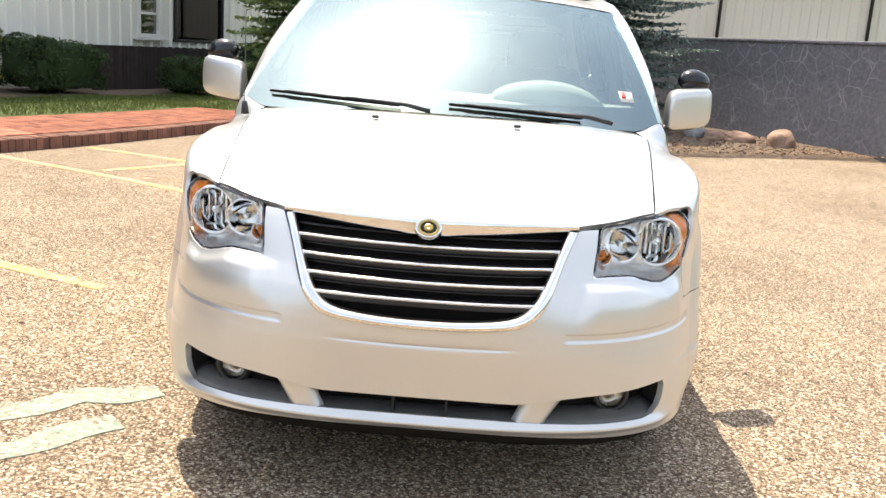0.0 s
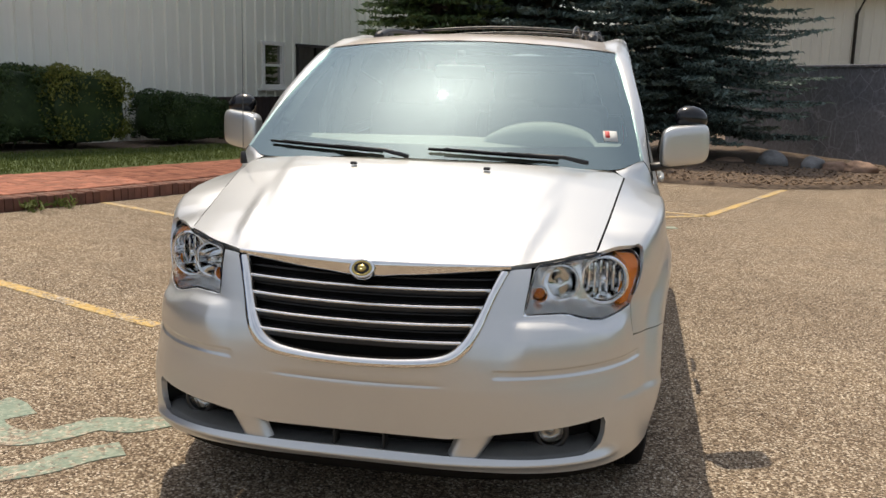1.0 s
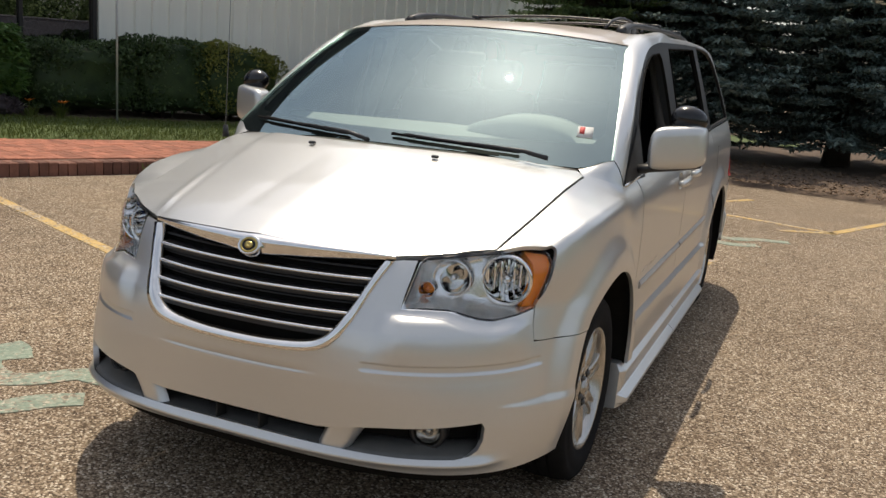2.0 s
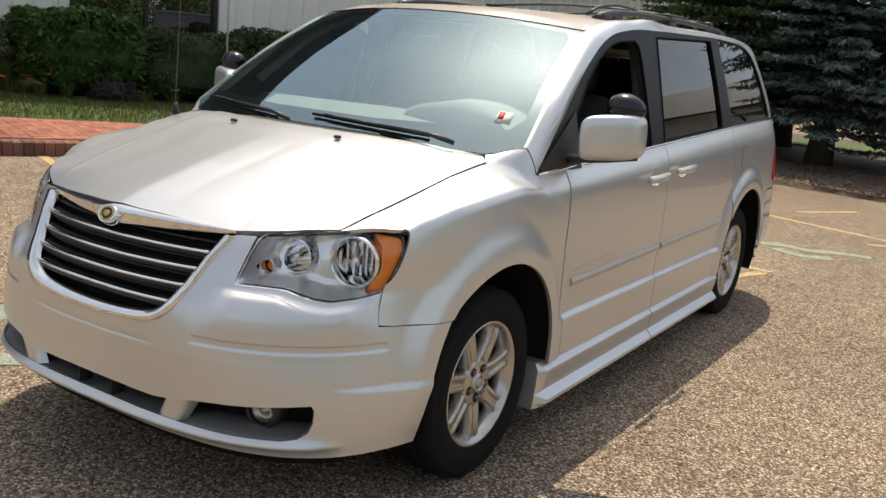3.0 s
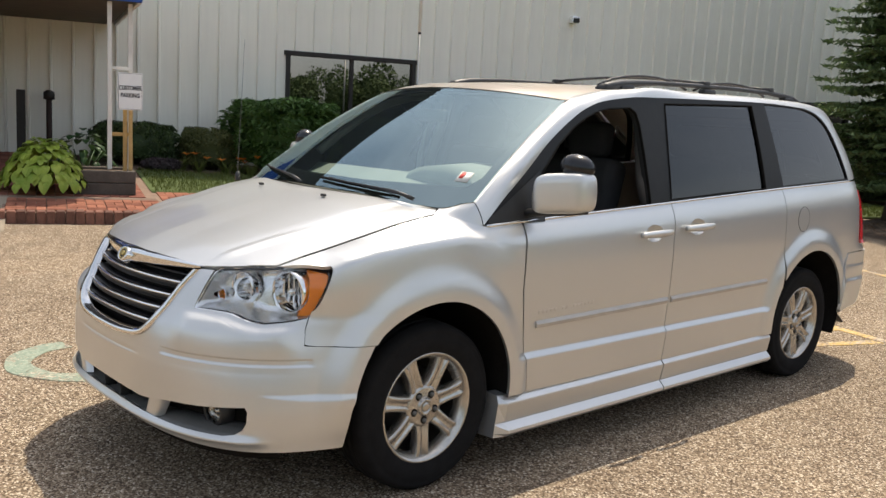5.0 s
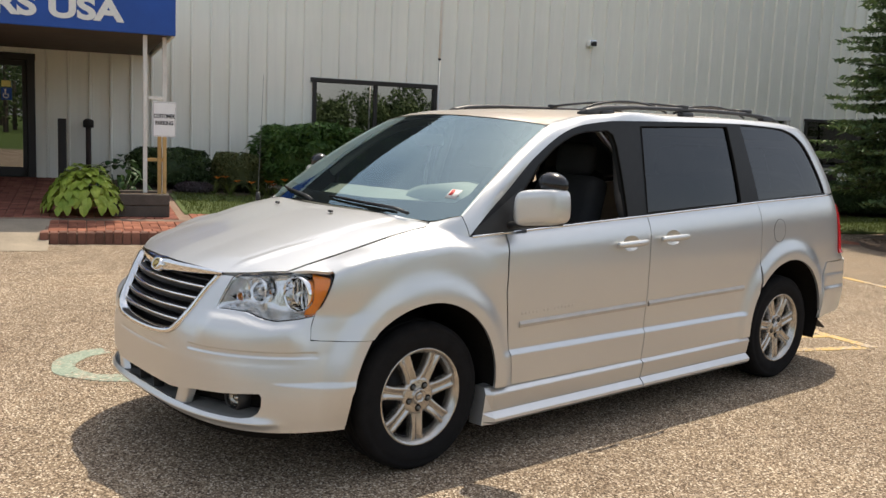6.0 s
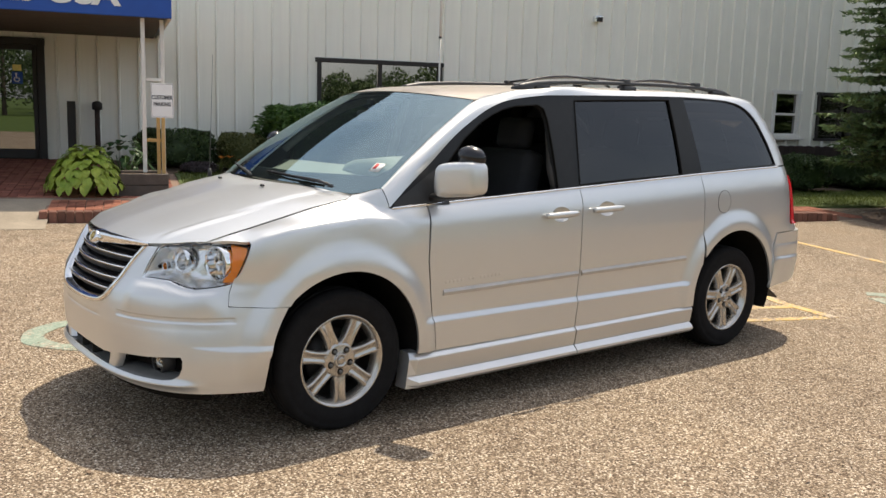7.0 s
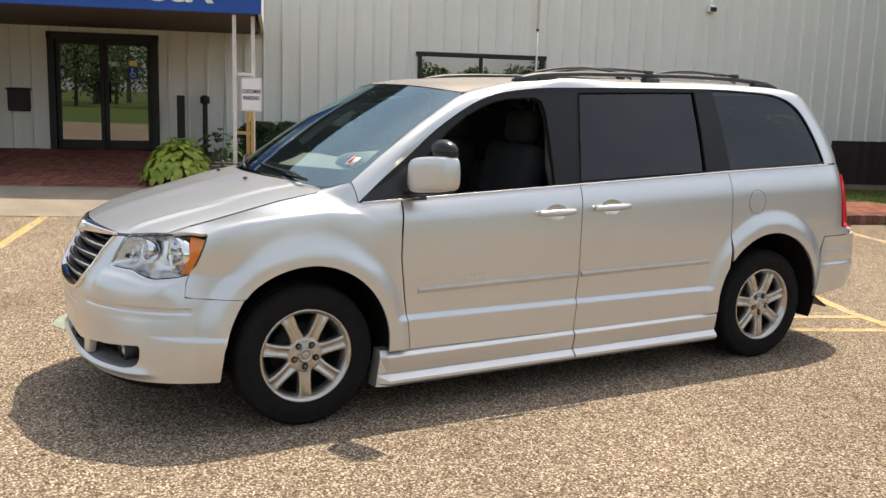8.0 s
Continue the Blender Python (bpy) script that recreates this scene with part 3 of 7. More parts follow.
front_sheet = sheet([(S0, -0.3), (S1, -0.3), (S1, TOP), (S0, TOP)], lambda s, z: wall_at(s, wall_depth(s), z), 3.0, [rect(r) for r in (DOOR, BIG, SMALL, DARK, LOW)], 0.0, WOUT, [((s, -0.3), (s, TOP)) for s in rib_lines], edge_step=3.0)
wall_front = thing("wall_front", front_sheet, SIDING, "pale grey ribbed metal building wall", "wall", kind="structure", smooth=False)
bm = bmesh.new()
for r in (DOOR, BIG, SMALL, DARK, LOW):
    for a, b in ((0, 1), (1, 2), (2, 3), (3, 0)):
        p, q = rect(r)[a], rect(r)[b]
        bm.faces.new([bm.verts.new(wall_at(s, o, z)) for (s, z), o in ((p, 0.0), (q, 0.0), (q, -0.18), (p, -0.18))])
thing("opening_reveal", bm, BRONZE, "dark reveals of the wall openings", "wall", kind="structure", smooth=False)
bm = bmesh.new()
for a, b, z0, z1 in (((S0, 0.0), (S0, -14), -0.3, TOP), ((S1, 0.0), (S1, -14), -0.3, TOP), ((S0, -14), (S1, -14), -0.3, TOP)):
    bm.faces.new([bm.verts.new(wall_at(s, o, z)) for (s, o), z in ((a, z0), (b, z0), (b, z1), (a, z1))])
bmesh.ops.solidify(bm, geom=bm.faces[:], thickness=0.15)
thing("wall_back", bm, SIDING, "pale grey metal side and back walls", "wall", kind="structure", smooth=False)
# unseen roof, added dark and steep so the windscreen mirrors a dark area
bm = bmesh.new()
outline = ((0.14, TOP - 0.05), (-0.70, 9.9), (-13.3, 9.9), (-14.14, TOP - 0.05))
ends = [[bm.verts.new(wall_at(s, o, z)) for o, z in outline] for s in (S0 - 0.1, S1 + 0.1)]
for k in range(4):
    bm.faces.new((ends[0][k], ends[0][(k + 1) % 4], ends[1][(k + 1) % 4], ends[1][k]))
bm.faces.new(ends[0])
bm.faces.new(ends[1][::-1])
bmesh.ops.recalc_face_normals(bm, faces=bm.faces[:])
thing("roof_main", bm, DARK_ROOF, "unseen dark brown roof added for the windscreen's dark reflection", "roof", kind="structure", smooth=False)
# unseen wall, added to keep southern sky light out from under the awning
bm = bmesh.new()
local_end = wall_pose(-9.65, 2.15, 1.55)
box(bm, (0, 0, 0), (0.16, 4.3, 2.24), 0.0, local_end)
thing("wall_porch", bm, SIDING, "unseen added wall keeping sky light off the porch", "wall", kind="structure", smooth=False)
# dim rooms behind the glass
bm = bmesh.new()
for s0, s1 in ((-9.5, 4.0), (9.5, 15.0)):
    box(bm, ((s0 + s1) / 2, 3.0, 1.7), (s1 - s0, 5.4, 3.4), 0, wall_pose(0, 0) @ Matrix.Diagonal((1, 1, 1, 1)))
bmesh.ops.reverse_faces(bm, faces=bm.faces[:])
thing("interior_room", bm, SOFFIT, "dim brown rooms behind the windows", "room", kind="structure", smooth=False)


def local_box(bm, s, off, z, size, bevel=0.0):
    """A box set square to the building: size along it, out from it, and up."""
    return box(bm, (0, 0, 0), size, bevel, wall_pose(s, off, z))


def framed_window(name, r, frame_w, frame_mat, pane_mat, label, mullions=(), rails=(), sill=False, proud=0.03):
    s0, s1, z0, z1 = r
    mid = ((s0 + s1) / 2, (z0 + z1) / 2)
    root = tagged(base(name, wall_at(mid[0], 0, z0), label, "window"), kind="structure")
    for s, z, w, h in ((mid[0], z1, s1 - s0 + 2 * frame_w, frame_w * 1.1), (mid[0], z0, s1 - s0 + 2 * frame_w, frame_w * 1.1), (s0, mid[1], frame_w, z1 - z0), (s1, mid[1], frame_w, z1 - z0)):
        bm = bmesh.new()
        local_box(bm, s, proud - 0.02, z, (w, 0.09, h), 0.006)
        part("window_frame", bm, frame_mat, root, smooth=False)
    for s in mullions:
        bm = bmesh.new()
        local_box(bm, s, 0.0, mid[1], (frame_w * 0.8, 0.07, z1 - z0 - frame_w), 0.004)
        part("mullion", bm, frame_mat, root, smooth=False)
    for z in rails:
        bm = bmesh.new()
        local_box(bm, mid[0], 0.0, z, (s1 - s0 - frame_w, 0.06, frame_w * 0.7), 0.004)
        part("sash_rail", bm, frame_mat, root, smooth=False)
    cuts = [s0] + sorted(mullions) + [s1]
    for a, b in zip(cuts, cuts[1:]):
        bm = bmesh.new()
        local_box(bm, (a + b) / 2, -0.02, mid[1], (b - a, 0.006, z1 - z0))
        part("pane", bm, pane_mat, root, smooth=False)
    if sill:
        bm = bmesh.new()
        local_box(bm, mid[0], 0.06, z0 - frame_w, (s1 - s0 + 4 * frame_w, 0.12, 0.05), 0.006)
        part("window_sill", bm, frame_mat, root, smooth=False)
    return root


framed_window("window_1", BIG, 0.075, BRONZE, PANE_DARK, "wide dark bronze window reflecting trees", [1.20])
framed_window("window_2", SMALL, 0.075, WHITE, DOOR_PANE, "narrow white sash window in the metal wall", [], [1.70], True)
framed_window("window_3", DARK, 0.06, BRONZE, DIM_PANE, "dark bronze window near the spruce")
framed_window("window_4", LOW, 0.04, BRONZE, DOOR_PANE, "low dark window above the fence")

# glazed entrance doors
door_root = tagged(base("door_1", wall_at(-5.72, 0, 0.52), "dark bronze double glass entrance doors, closed", "door"), kind="structure")
s0, s1, z0, z1 = DOOR
for s, z, w, h in (((s0 + s1) / 2, z1 - 0.03, s1 - s0 + 0.1, 0.12), (s0 + 0.02, (z0 + z1) / 2, 0.12, z1 - z0), (s1 - 0.02, (z0 + z1) / 2, 0.12, z1 - z0)):
    bm = bmesh.new()
    local_box(bm, s, 0.0, z, (w, 0.14, h), 0.008)
    part("door_frame", bm, BRONZE, door_root, smooth=False)
for a, b, handle in ((s0 + 0.09, -5.725, -5.80), (-5.715, s1 - 0.09, -5.64)):
    bm = bmesh.new()
    for s, z, w, h in ((a + 0.035, 1.49, 0.07, 1.94), (b - 0.035, 1.49, 0.07, 1.94), ((a + b) / 2, 2.42, b - a, 0.09), ((a + b) / 2, 0.61, b - a, 0.16)):
        local_box(bm, s, -0.02, z, (w, 0.05, h), 0.004)
    leaf = part("door_leaf", bm, BRONZE, door_root, "bronze door leaf", smooth=False)
    bm = bmesh.new()
    local_box(bm, (a + b) / 2, -0.02, 1.52, (b - a - 0.12, 0.008, 1.74))
    part("door_pane", bm, DOOR_PANE, leaf, "dark glass", smooth=False)
    bm = bmesh.new()
    tube(bm, [wall_at(handle, 0.0, 1.35), wall_at(handle, 0.07, 1.37), wall_at(handle, 0.07, 1.72), wall_at(handle, 0.0, 1.74)], 0.016, 8)
    part("pull_handle", bm, BLACK, leaf, "black pull handle")
for s, z, w, h, mt, nm in ((-5.22, 2.07, 0.14, 0.10, GOLD, "yellow_sticker"), (-5.22, 1.90, 0.17, 0.20, RED_LENS, "sticker"), (-5.55, 2.05, 0.10, 0.07, WHITE, "notice")):
    bm = bmesh.new()
    local_box(bm, s, -0.008, z, (w, 0.004, h), 0.001)
    if nm == "sticker":
        mt = BLUE_CANVAS
    part(nm, bm, mt, door_root, smooth=False)
# white access symbol on the blue sticker
bm = bmesh.new()
for s, z, w, h in ((-5.235, 1.965, 0.028, 0.028), (-5.235, 1.92, 0.018, 0.06), (-5.215, 1.895, 0.05, 0.014), (-5.19, 1.87, 0.014, 0.05)):
    local_box(bm, s, -0.004, z, (w, 0.003, h))
for k in range(9):
    a = radians(150 + 22 * k)
    local_box(bm, -5.225 + 0.042 * math.cos(a), -0.004, 1.875 + 0.042 * math.sin(a), (0.016, 0.003, 0.016))
part("access_symbol", bm, WHITE, door_root, smooth=False)

# awning over the entrance
AW0, AW1, AW_OFF, AW_Z = -9.95, -2.92, 4.35, 2.66
awning = base("entrance_awning", wall_at(-6, 2.2, 2.66), "blue entrance awning with white lettering on white posts", "awning")
bm = bmesh.new()
local_box(bm, (AW0 + AW1) / 2, AW_OFF + 0.02, AW_Z + 0.45, (AW1 - AW0 + 0.04, 0.05, 0.90), 0.012)
part("fascia", bm, BLUE_CANVAS, awning, "blue front panel", smooth=False)
bm = bmesh.new()
local_box(bm, AW1, AW_OFF / 2, AW_Z + 0.45, (0.05, AW_OFF - 0.01, 0.90), 0.01)
part("side_panel", bm, SIDING, awning, "pale grey side panel", smooth=False)
bm = bmesh.new()
local_box(bm, (AW0 + AW1) / 2 - 0.03, AW_OFF / 2, AW_Z + 0.03, (AW1 - AW0 - 0.08, AW_OFF - 0.06, 0.04), 0.004)
part("soffit", bm, SOFFIT, awning, "stained brown soffit", smooth=False)
bm = bmesh.new()
local_box(bm, (AW0 + AW1) / 2, AW_OFF / 2, AW_Z + 0.92, (AW1 - AW0 + 0.04, AW_OFF + 0.1, 0.05), 0.01)
part("top", bm, BLUE_CANVAS, awning, "blue top", smooth=False)
text = bpy.data.curves.new("lettering", "FONT")
text.body, text.size, text.extrude, text.align_x, text.offset = "RS USA", 0.37, 0.006, "RIGHT", 0.015
tmp = new("lettering_curve", text)
bpy.context.view_layer.update()
me = bpy.data.meshes.new_from_object(tmp.evaluated_get(bpy.context.evaluated_depsgraph_get()))
bpy.data.objects.remove(tmp)
me.transform(wall_pose(-3.56, AW_OFF + 0.052, AW_Z + 0.135) @ Matrix.Rotation(radians(90), 4, "X") @ Matrix.Diagonal((1.28, 1, 1, 1)))
me.materials.clear()
me.materials.append(WHITE)
part("lettering", me, WHITE, awning, "white capital letters")

# posts, planter and sign at the awning's corner
for s, off, mt, lab in ((-3.27, 4.22, WHITE_PAINT, "slender white awning post"), (-3.02, 4.10, WHITE_PAINT, "slender white awning post")):
    bm = bmesh.new()
    local_box(bm, s, off, (0.60 + AW_Z) / 2, (0.055, 0.055, AW_Z - 0.60), 0.006)
    part("post", bm, mt, awning, lab, smooth=False)
for z in (1.86, 1.04):
    bm = bmesh.new()
    local_box(bm, -3.145, 4.16, z, (0.22, 0.03, 0.045), 0.004)
    part("post_tie", bm, WHITE_PAINT if z > 1.5 else TAN_POST, awning, "short tie between posts", smooth=False)
planter = base("timber_planter", wall_at(-3.35, 4.1, 0.31), "dark weathered timber planter at the awning posts", "planter")
for zz in (0.375, 0.525):
    for s, off, sx, sy in ((-3.34, 4.46, 0.72, 0.12), (-3.34, 3.80, 0.72, 0.12), (-3.66, 4.13, 0.10, 0.54), (-3.02, 4.13, 0.10, 0.54)):
        bm = bmesh.new()
        local_box(bm, s, off, zz, (sx, sy, 0.145), 0.012)
        part("timber", bm, PLANTER, planter, smooth=False)
bm = bmesh.new()
local_box(bm, -3.34, 4.13, 0.54, (0.55, 0.56, 0.05))
part("soil", bm, MULCH, planter, "dark soil", smooth=False)
sign = base("parking_sign", wall_at(-3.03, 4.4, 0.55), "white customer parking sign on a yellowed timber stake", "sign")
for s, off in ((-3.03, 4.34), (-3.09, 4.24)):
    bm = bmesh.new()
    local_box(bm, s, off, 0.95, (0.045, 0.045, 0.84), 0.004)
    part("stake", bm, TAN_POST, sign, "yellowed timber stake", smooth=False)
SIGN_TURN = math.atan2(0.244, 0.187)
sp = Matrix.Translation(Vector((-7.534, 2.269, 1.58))) @ Matrix.Rotation(SIGN_TURN, 4, "Z")
bm = bmesh.new()
box(bm, (0, 0, 0), (0.305, 0.006, 0.457), 0.002, sp)
part("panel", bm, SIGN_WHITE, sign, "white sheet metal panel", smooth=False)
for x, z, w, h in ((0, 0.217, 0.287, 0.003), (0, -0.217, 0.287, 0.003), (-0.142, 0, 0.003, 0.434), (0.142, 0, 0.003, 0.434)):
    bm = bmesh.new()
    box(bm, (x, -0.0045, z), (w, 0.002, h), 0, sp)
    part("border", bm, INK, sign, smooth=False)
for word, z in (("CUSTOMER", 0.018), ("PARKING", -0.072)):
    text = bpy.data.curves.new("words", "FONT")
    text.body, text.size, text.extrude, text.align_x, text.offset = word, 0.066, 0.001, "CENTER", 0.002
    tmp = new("words_curve", text)
    bpy.context.view_layer.update()
    me = bpy.data.meshes.new_from_object(tmp.evaluated_get(bpy.context.evaluated_depsgraph_get()))
    bpy.data.objects.remove(tmp)
    me.transform(sp @ Matrix.Translation((0, -0.005, z)) @ Matrix.Rotation(radians(90), 4, "X") @ Matrix.Diagonal((0.80 if word == "CUSTOMER" else 0.84, 1.10, 1, 1)))
    me.materials.clear()
    me.materials.append(INK)
    part("words", me, INK, sign, "black capital letters")

# wall fittings and posts: letter box, flag pole, flood lamp, bollard, ash stand
bm = bmesh.new()
local_box(bm, -7.14, 0.10, 1.38, (0.36, 0.16, 0.40), 0.02)
box_root = thing("letter_box", bm, BRONZE, "dark metal letter box on the wall", "letter box", smooth=False)
bm = bmesh.new()
local_box(bm, -7.14, 0.12, 1.56, (0.40, 0.20, 0.03), 0.01)
part("lid", bm, BRONZE, box_root, smooth=False)
pole_foot = terrace_z(1.71, 2.03)
bm = bmesh.new()
tube(bm, [wall_at(1.71, 2.03, pole_foot - 0.05), wall_at(1.71, 2.03, 2.83)], 0.017, 10)
pole_root = thing("flag_pole", bm, POLE_GREY, "slim two-piece white and grey flag pole", "pole")
bm = bmesh.new()
tube(bm, [wall_at(1.71, 2.03, 2.82), wall_at(1.71, 2.03, 6.6)], 0.023, 10)
part("upper_tube", bm, SIGN_WHITE, pole_root, "white upper tube")
bm = bmesh.new()
lathe(bm, [(0.017, -0.02), (0.026, -0.018), (0.026, 0.012), (0.020, 0.014)], 12, Matrix.Translation(wall_at(1.71, 2.03, 2.815)))
part("collar", bm, BRONZE, pole_root, "dark joint collar")
bm = bmesh.new()
bmesh.ops.create_uvsphere(bm, u_segments=12, v_segments=8, radius=0.045, matrix=Matrix.Translation(wall_at(1.71, 2.03, 6.62)))
part("finial", bm, SIGN_WHITE, pole_root)
bm = bmesh.new()
local_box(bm, 5.84, 0.09, 3.53, (0.17, 0.14, 0.13), 0.02)
flood = thing("flood_lamp", bm, LAMP_GREY, "small unlit grey flood lamp on the wall", "lamp", smooth=False)
bm = bmesh.new()
local_box(bm, 5.84, 0.17, 3.515, (0.13, 0.03, 0.08), 0.006)
part("lens", bm, BRONZE, flood, "dark lens", smooth=False)
bm = bmesh.new()
local_box(bm, -4.36, 0.42, 1.02, (0.13, 0.13, 1.02), 0.01)
thing("square_post", bm, BRONZE, "dark square post beside the doors", "post", smooth=False)
bm = bmesh.new()
tube(bm, [wall_at(-3.95, 0.30, 0.45), wall_at(-3.95, 0.30, 1.40)], 0.045, 12)
stand = thing("ash_stand", bm, FENCE, "rusty brown smokers' post by the entrance", "post")
bm = bmesh.new()
lathe(bm, [(0.001, 0.0), (0.085, 0.02), (0.085, 0.13), (0.04, 0.16), (0.001, 0.165)], 16, Matrix.Translation(wall_at(-3.95, 0.30, 1.38)))
part("cap", bm, BRONZE, stand)

# dark board fence at the far end
fence = base("board_fence", wall_at(10.6, 0.5, 0.05), "dark brown board fence screening the wall", "fence")
for k in range(31):
    s = 8.52 + 0.125 * k
    bm = bmesh.new()
    h = 0.92 + 0.01 * math.sin(k * 3.1)
    local_box(bm, s, 0.55, 0.08 + h / 2, (0.118, 0.022, h), 0.004)
    part("board", bm, FENCE, fence, smooth=False)
for z in (0.28, 0.82):
    bm = bmesh.new()
    local_box(bm, 10.37, 0.515, z, (3.8, 0.04, 0.08), 0.004)
    part("rail", bm, FENCE, fence, smooth=False)

# veined stone wall and the cream building behind it
p, q = Vector((3.2, 20.1, 0)), Vector((8.2, 8.9, 0))
n_ = (q - p).normalized().cross(Vector((0, 0, 1)))
bm = bmesh.new()
box(bm, (0, 0, 0.92), ((q - p).length, 0.26, 1.96), 0.02, Matrix.Translation((p + q) / 2 + n_ * -0.13) @ Matrix.Rotation(math.atan2((q - p).y, (q - p).x), 4, "Z"))
thing("wall_stone", bm, STONE_WALL, "dark grey stone-patterned garden wall with pale veins", "wall", kind="structure", smooth=False)
bm = bmesh.new()
box(bm, (0, 0, 1.93), ((q - p).length + 0.06, 0.32, 0.06), 0.015, Matrix.Translation((p + q) / 2 + n_ * -0.13) @ Matrix.Rotation(math.atan2((q - p).y, (q - p).x), 4, "Z"))
thing("wall_coping", bm, STONE_WALL, "grey coping on the stone wall", "wall", kind="structure", smooth=False)
far_dir = Vector((0.97, -0.24, 0)).normalized()
far_out = Vector((-0.24, -0.97, 0)).normalized()
F0 = Vector((3.0, 30.0, 0))
FAR_EAVE = 4.55


def far_at(s, o, z):
    return F0 + far_dir * s + far_out * o + Vector((0, 0, z))


def far_depth(s):
    return 0.025 * max(0.0, min(1.0, (0.10 - abs((s / 0.3) % 1.0 - 0.5)) / 0.05))


bm = bmesh.new()
cuts = sorted({round(0.3 * (k + 0.5) + d, 4) for k in range(-10, 100) for d in (-0.03, -0.015, 0.015, 0.03)})
low = [bm.verts.new(far_at(s, far_depth(s), -0.2)) for s in cuts]
high = [bm.verts.new(far_at(s, far_depth(s), FAR_EAVE)) for s in cuts]
for i in range(len(cuts) - 1):
    bm.faces.new((low[i], low[i + 1], high[i + 1], high[i]))
far_house = thing("far_building", bm, FAR_SIDING, "cream metal-sided building behind the stone wall", "building", smooth=False)
bm = bmesh.new()
vs = [bm.verts.new(far_at(s, o, z)) for s, o, z in ((-4, 0.45, FAR_EAVE - 0.08), (31, 0.45, FAR_EAVE - 0.08), (31, -9, FAR_EAVE + 2.4), (-4, -9, FAR_EAVE + 2.4))]
bm.faces.new(vs)
bmesh.ops.solidify(bm, geom=bm.faces[:], thickness=0.14)
part("roof", bm, ROOF_METAL, far_house, "pale metal roof", smooth=False)
bm = bmesh.new()
tube(bm, [far_at(-4, 0.52, FAR_EAVE - 0.12), far_at(31, 0.52, FAR_EAVE - 0.12)], 0.07, 6)
part("gutter", bm, BRONZE, far_house, "dark gutter")
for s in (5.05, 9.75, 14.5):
    bm = bmesh.new()
    tube(bm, [far_at(s + 0.25, 0.5, FAR_EAVE - 0.15), far_at(s, 0.12, FAR_EAVE - 0.7), far_at(s, 0.10, 0.0)], 0.055, 6)
    part("downpipe", bm, BRONZE, far_house, "dark downpipe")
bm = bmesh.new()
box(bm, (13.5, 4.7, 2.2), (33, 9, 4.5), 0, Matrix.Translation(F0) @ Matrix.Rotation(math.atan2(far_dir.y, far_dir.x), 4, "Z"))
part("core", bm, FAR_SIDING, far_house, smooth=False)


# ---- road markings ----
def stripe(name, pts, width, material, label, category):
    """A painted line laid on the lot."""
    pts = [Vector((x, y, 0)) for x, y in pts]
    fine = []
    for a, b in zip(pts, pts[1:]):
        n = max(1, int((b - a).length / 0.25))
        fine += [a.lerp(b, k / n) for k in range(n)]
    fine.append(pts[-1])
    bm = bmesh.new()
    rows = []
    for i, p in enumerate(fine):
        d = (fine[min(i + 1, len(fine) - 1)] - fine[max(i - 1, 0)]).normalized()
        side_v = Vector((-d.y, d.x, 0)) * width / 2 * (1 + 0.10 * noise.noise(p * 7))
        rows.append([bm.verts.new((q.x, q.y, lot_z(q.x, q.y) + h)) for q, h in ((p - side_v, 0.0), (p - side_v, 0.004), (p + side_v, 0.004), (p + side_v, 0.0))])
    for a, b in zip(rows, rows[1:]):
        for k in range(3):
            bm.faces.new((a[k], a[k + 1], b[k + 1], b[k]))
    bm.faces.new(rows[0])
    bm.faces.new(rows[-1][::-1])
    bmesh.ops.recalc_face_normals(bm, faces=bm.faces[:])
    return thing(name, bm, material, label, category, "lines on the lot", smooth=False)


BAY = "worn yellow parking line painted on the asphalt"
for pts in (((-6.35, 2.93), (-1.88, 1.24)), ((-5.10, 5.68), (-0.9, 3.62)), ((-4.40, 6.80), (0.30, 4.80), (0.84, 4.66)), ((-3.45, 9.22), (-0.4, 7.95), (1.75, 7.24)), ((-4.55, -1.10), (-7.35, -0.22)), ((1.74, 7.20), (3.10, 10.42))):
    stripe("parking_line", pts, 0.10, YELLOW_PAINT, BAY, "road marking")
for pts in (((-3.52, 5.12), (-2.95, 6.12)), ((-1.95, 4.45), (-1.35, 5.42)), ((0.12, 4.02), (0.40, 4.72)), ((0.46, 3.78), (0.80, 4.60)), ((0.20, 8.42), (0.74, 9.35)), ((1.22, 6.94), (1.76, 7.24)), ((-6.85, -0.95), (-6.55, -0.42))):
    stripe("hatch_line", pts, 0.09, YELLOW_PAINT, "short worn yellow hatch line on the asphalt", "road marking")


def access_symbol(strokes, at, label):
    """A wheelchair symbol in broad worn strokes."""
    root = base("access_symbol", at, label, "road marking", "access symbols")
    for st in strokes:
        fine = curve_through(st, 6)
        bm = bmesh.new()
        rows = []
        for i, p in enumerate(fine):
            a, b = Vector(fine[max(i - 1, 0)]), Vector(fine[min(i + 1, len(fine) - 1)])
            d = (b - a).normalized()
            nrm = Vector((-d.y, d.x)) * 0.072 * (1 + 0.25 * noise.noise(Vector((*p, 0)) * 6))
            row = []
            for w, h in ((-1, 0.0), (-1, 0.004), (1, 0.004), (1, 0.0)):
                q = Vector((p[0] + nrm.x * w, p[1] + nrm.y * w))
                row.append(bm.verts.new((q.x, q.y, lot_z(q.x, q.y) + h)))
            rows.append(row)
        for a, b in zip(rows, rows[1:]):
            for k in range(3):
                bm.faces.new((a[k], a[k + 1], b[k + 1], b[k]))
        bmesh.ops.recalc_face_normals(bm, faces=bm.faces[:])
        part("stroke", bm, BLUE_PAINT, root, smooth=False)


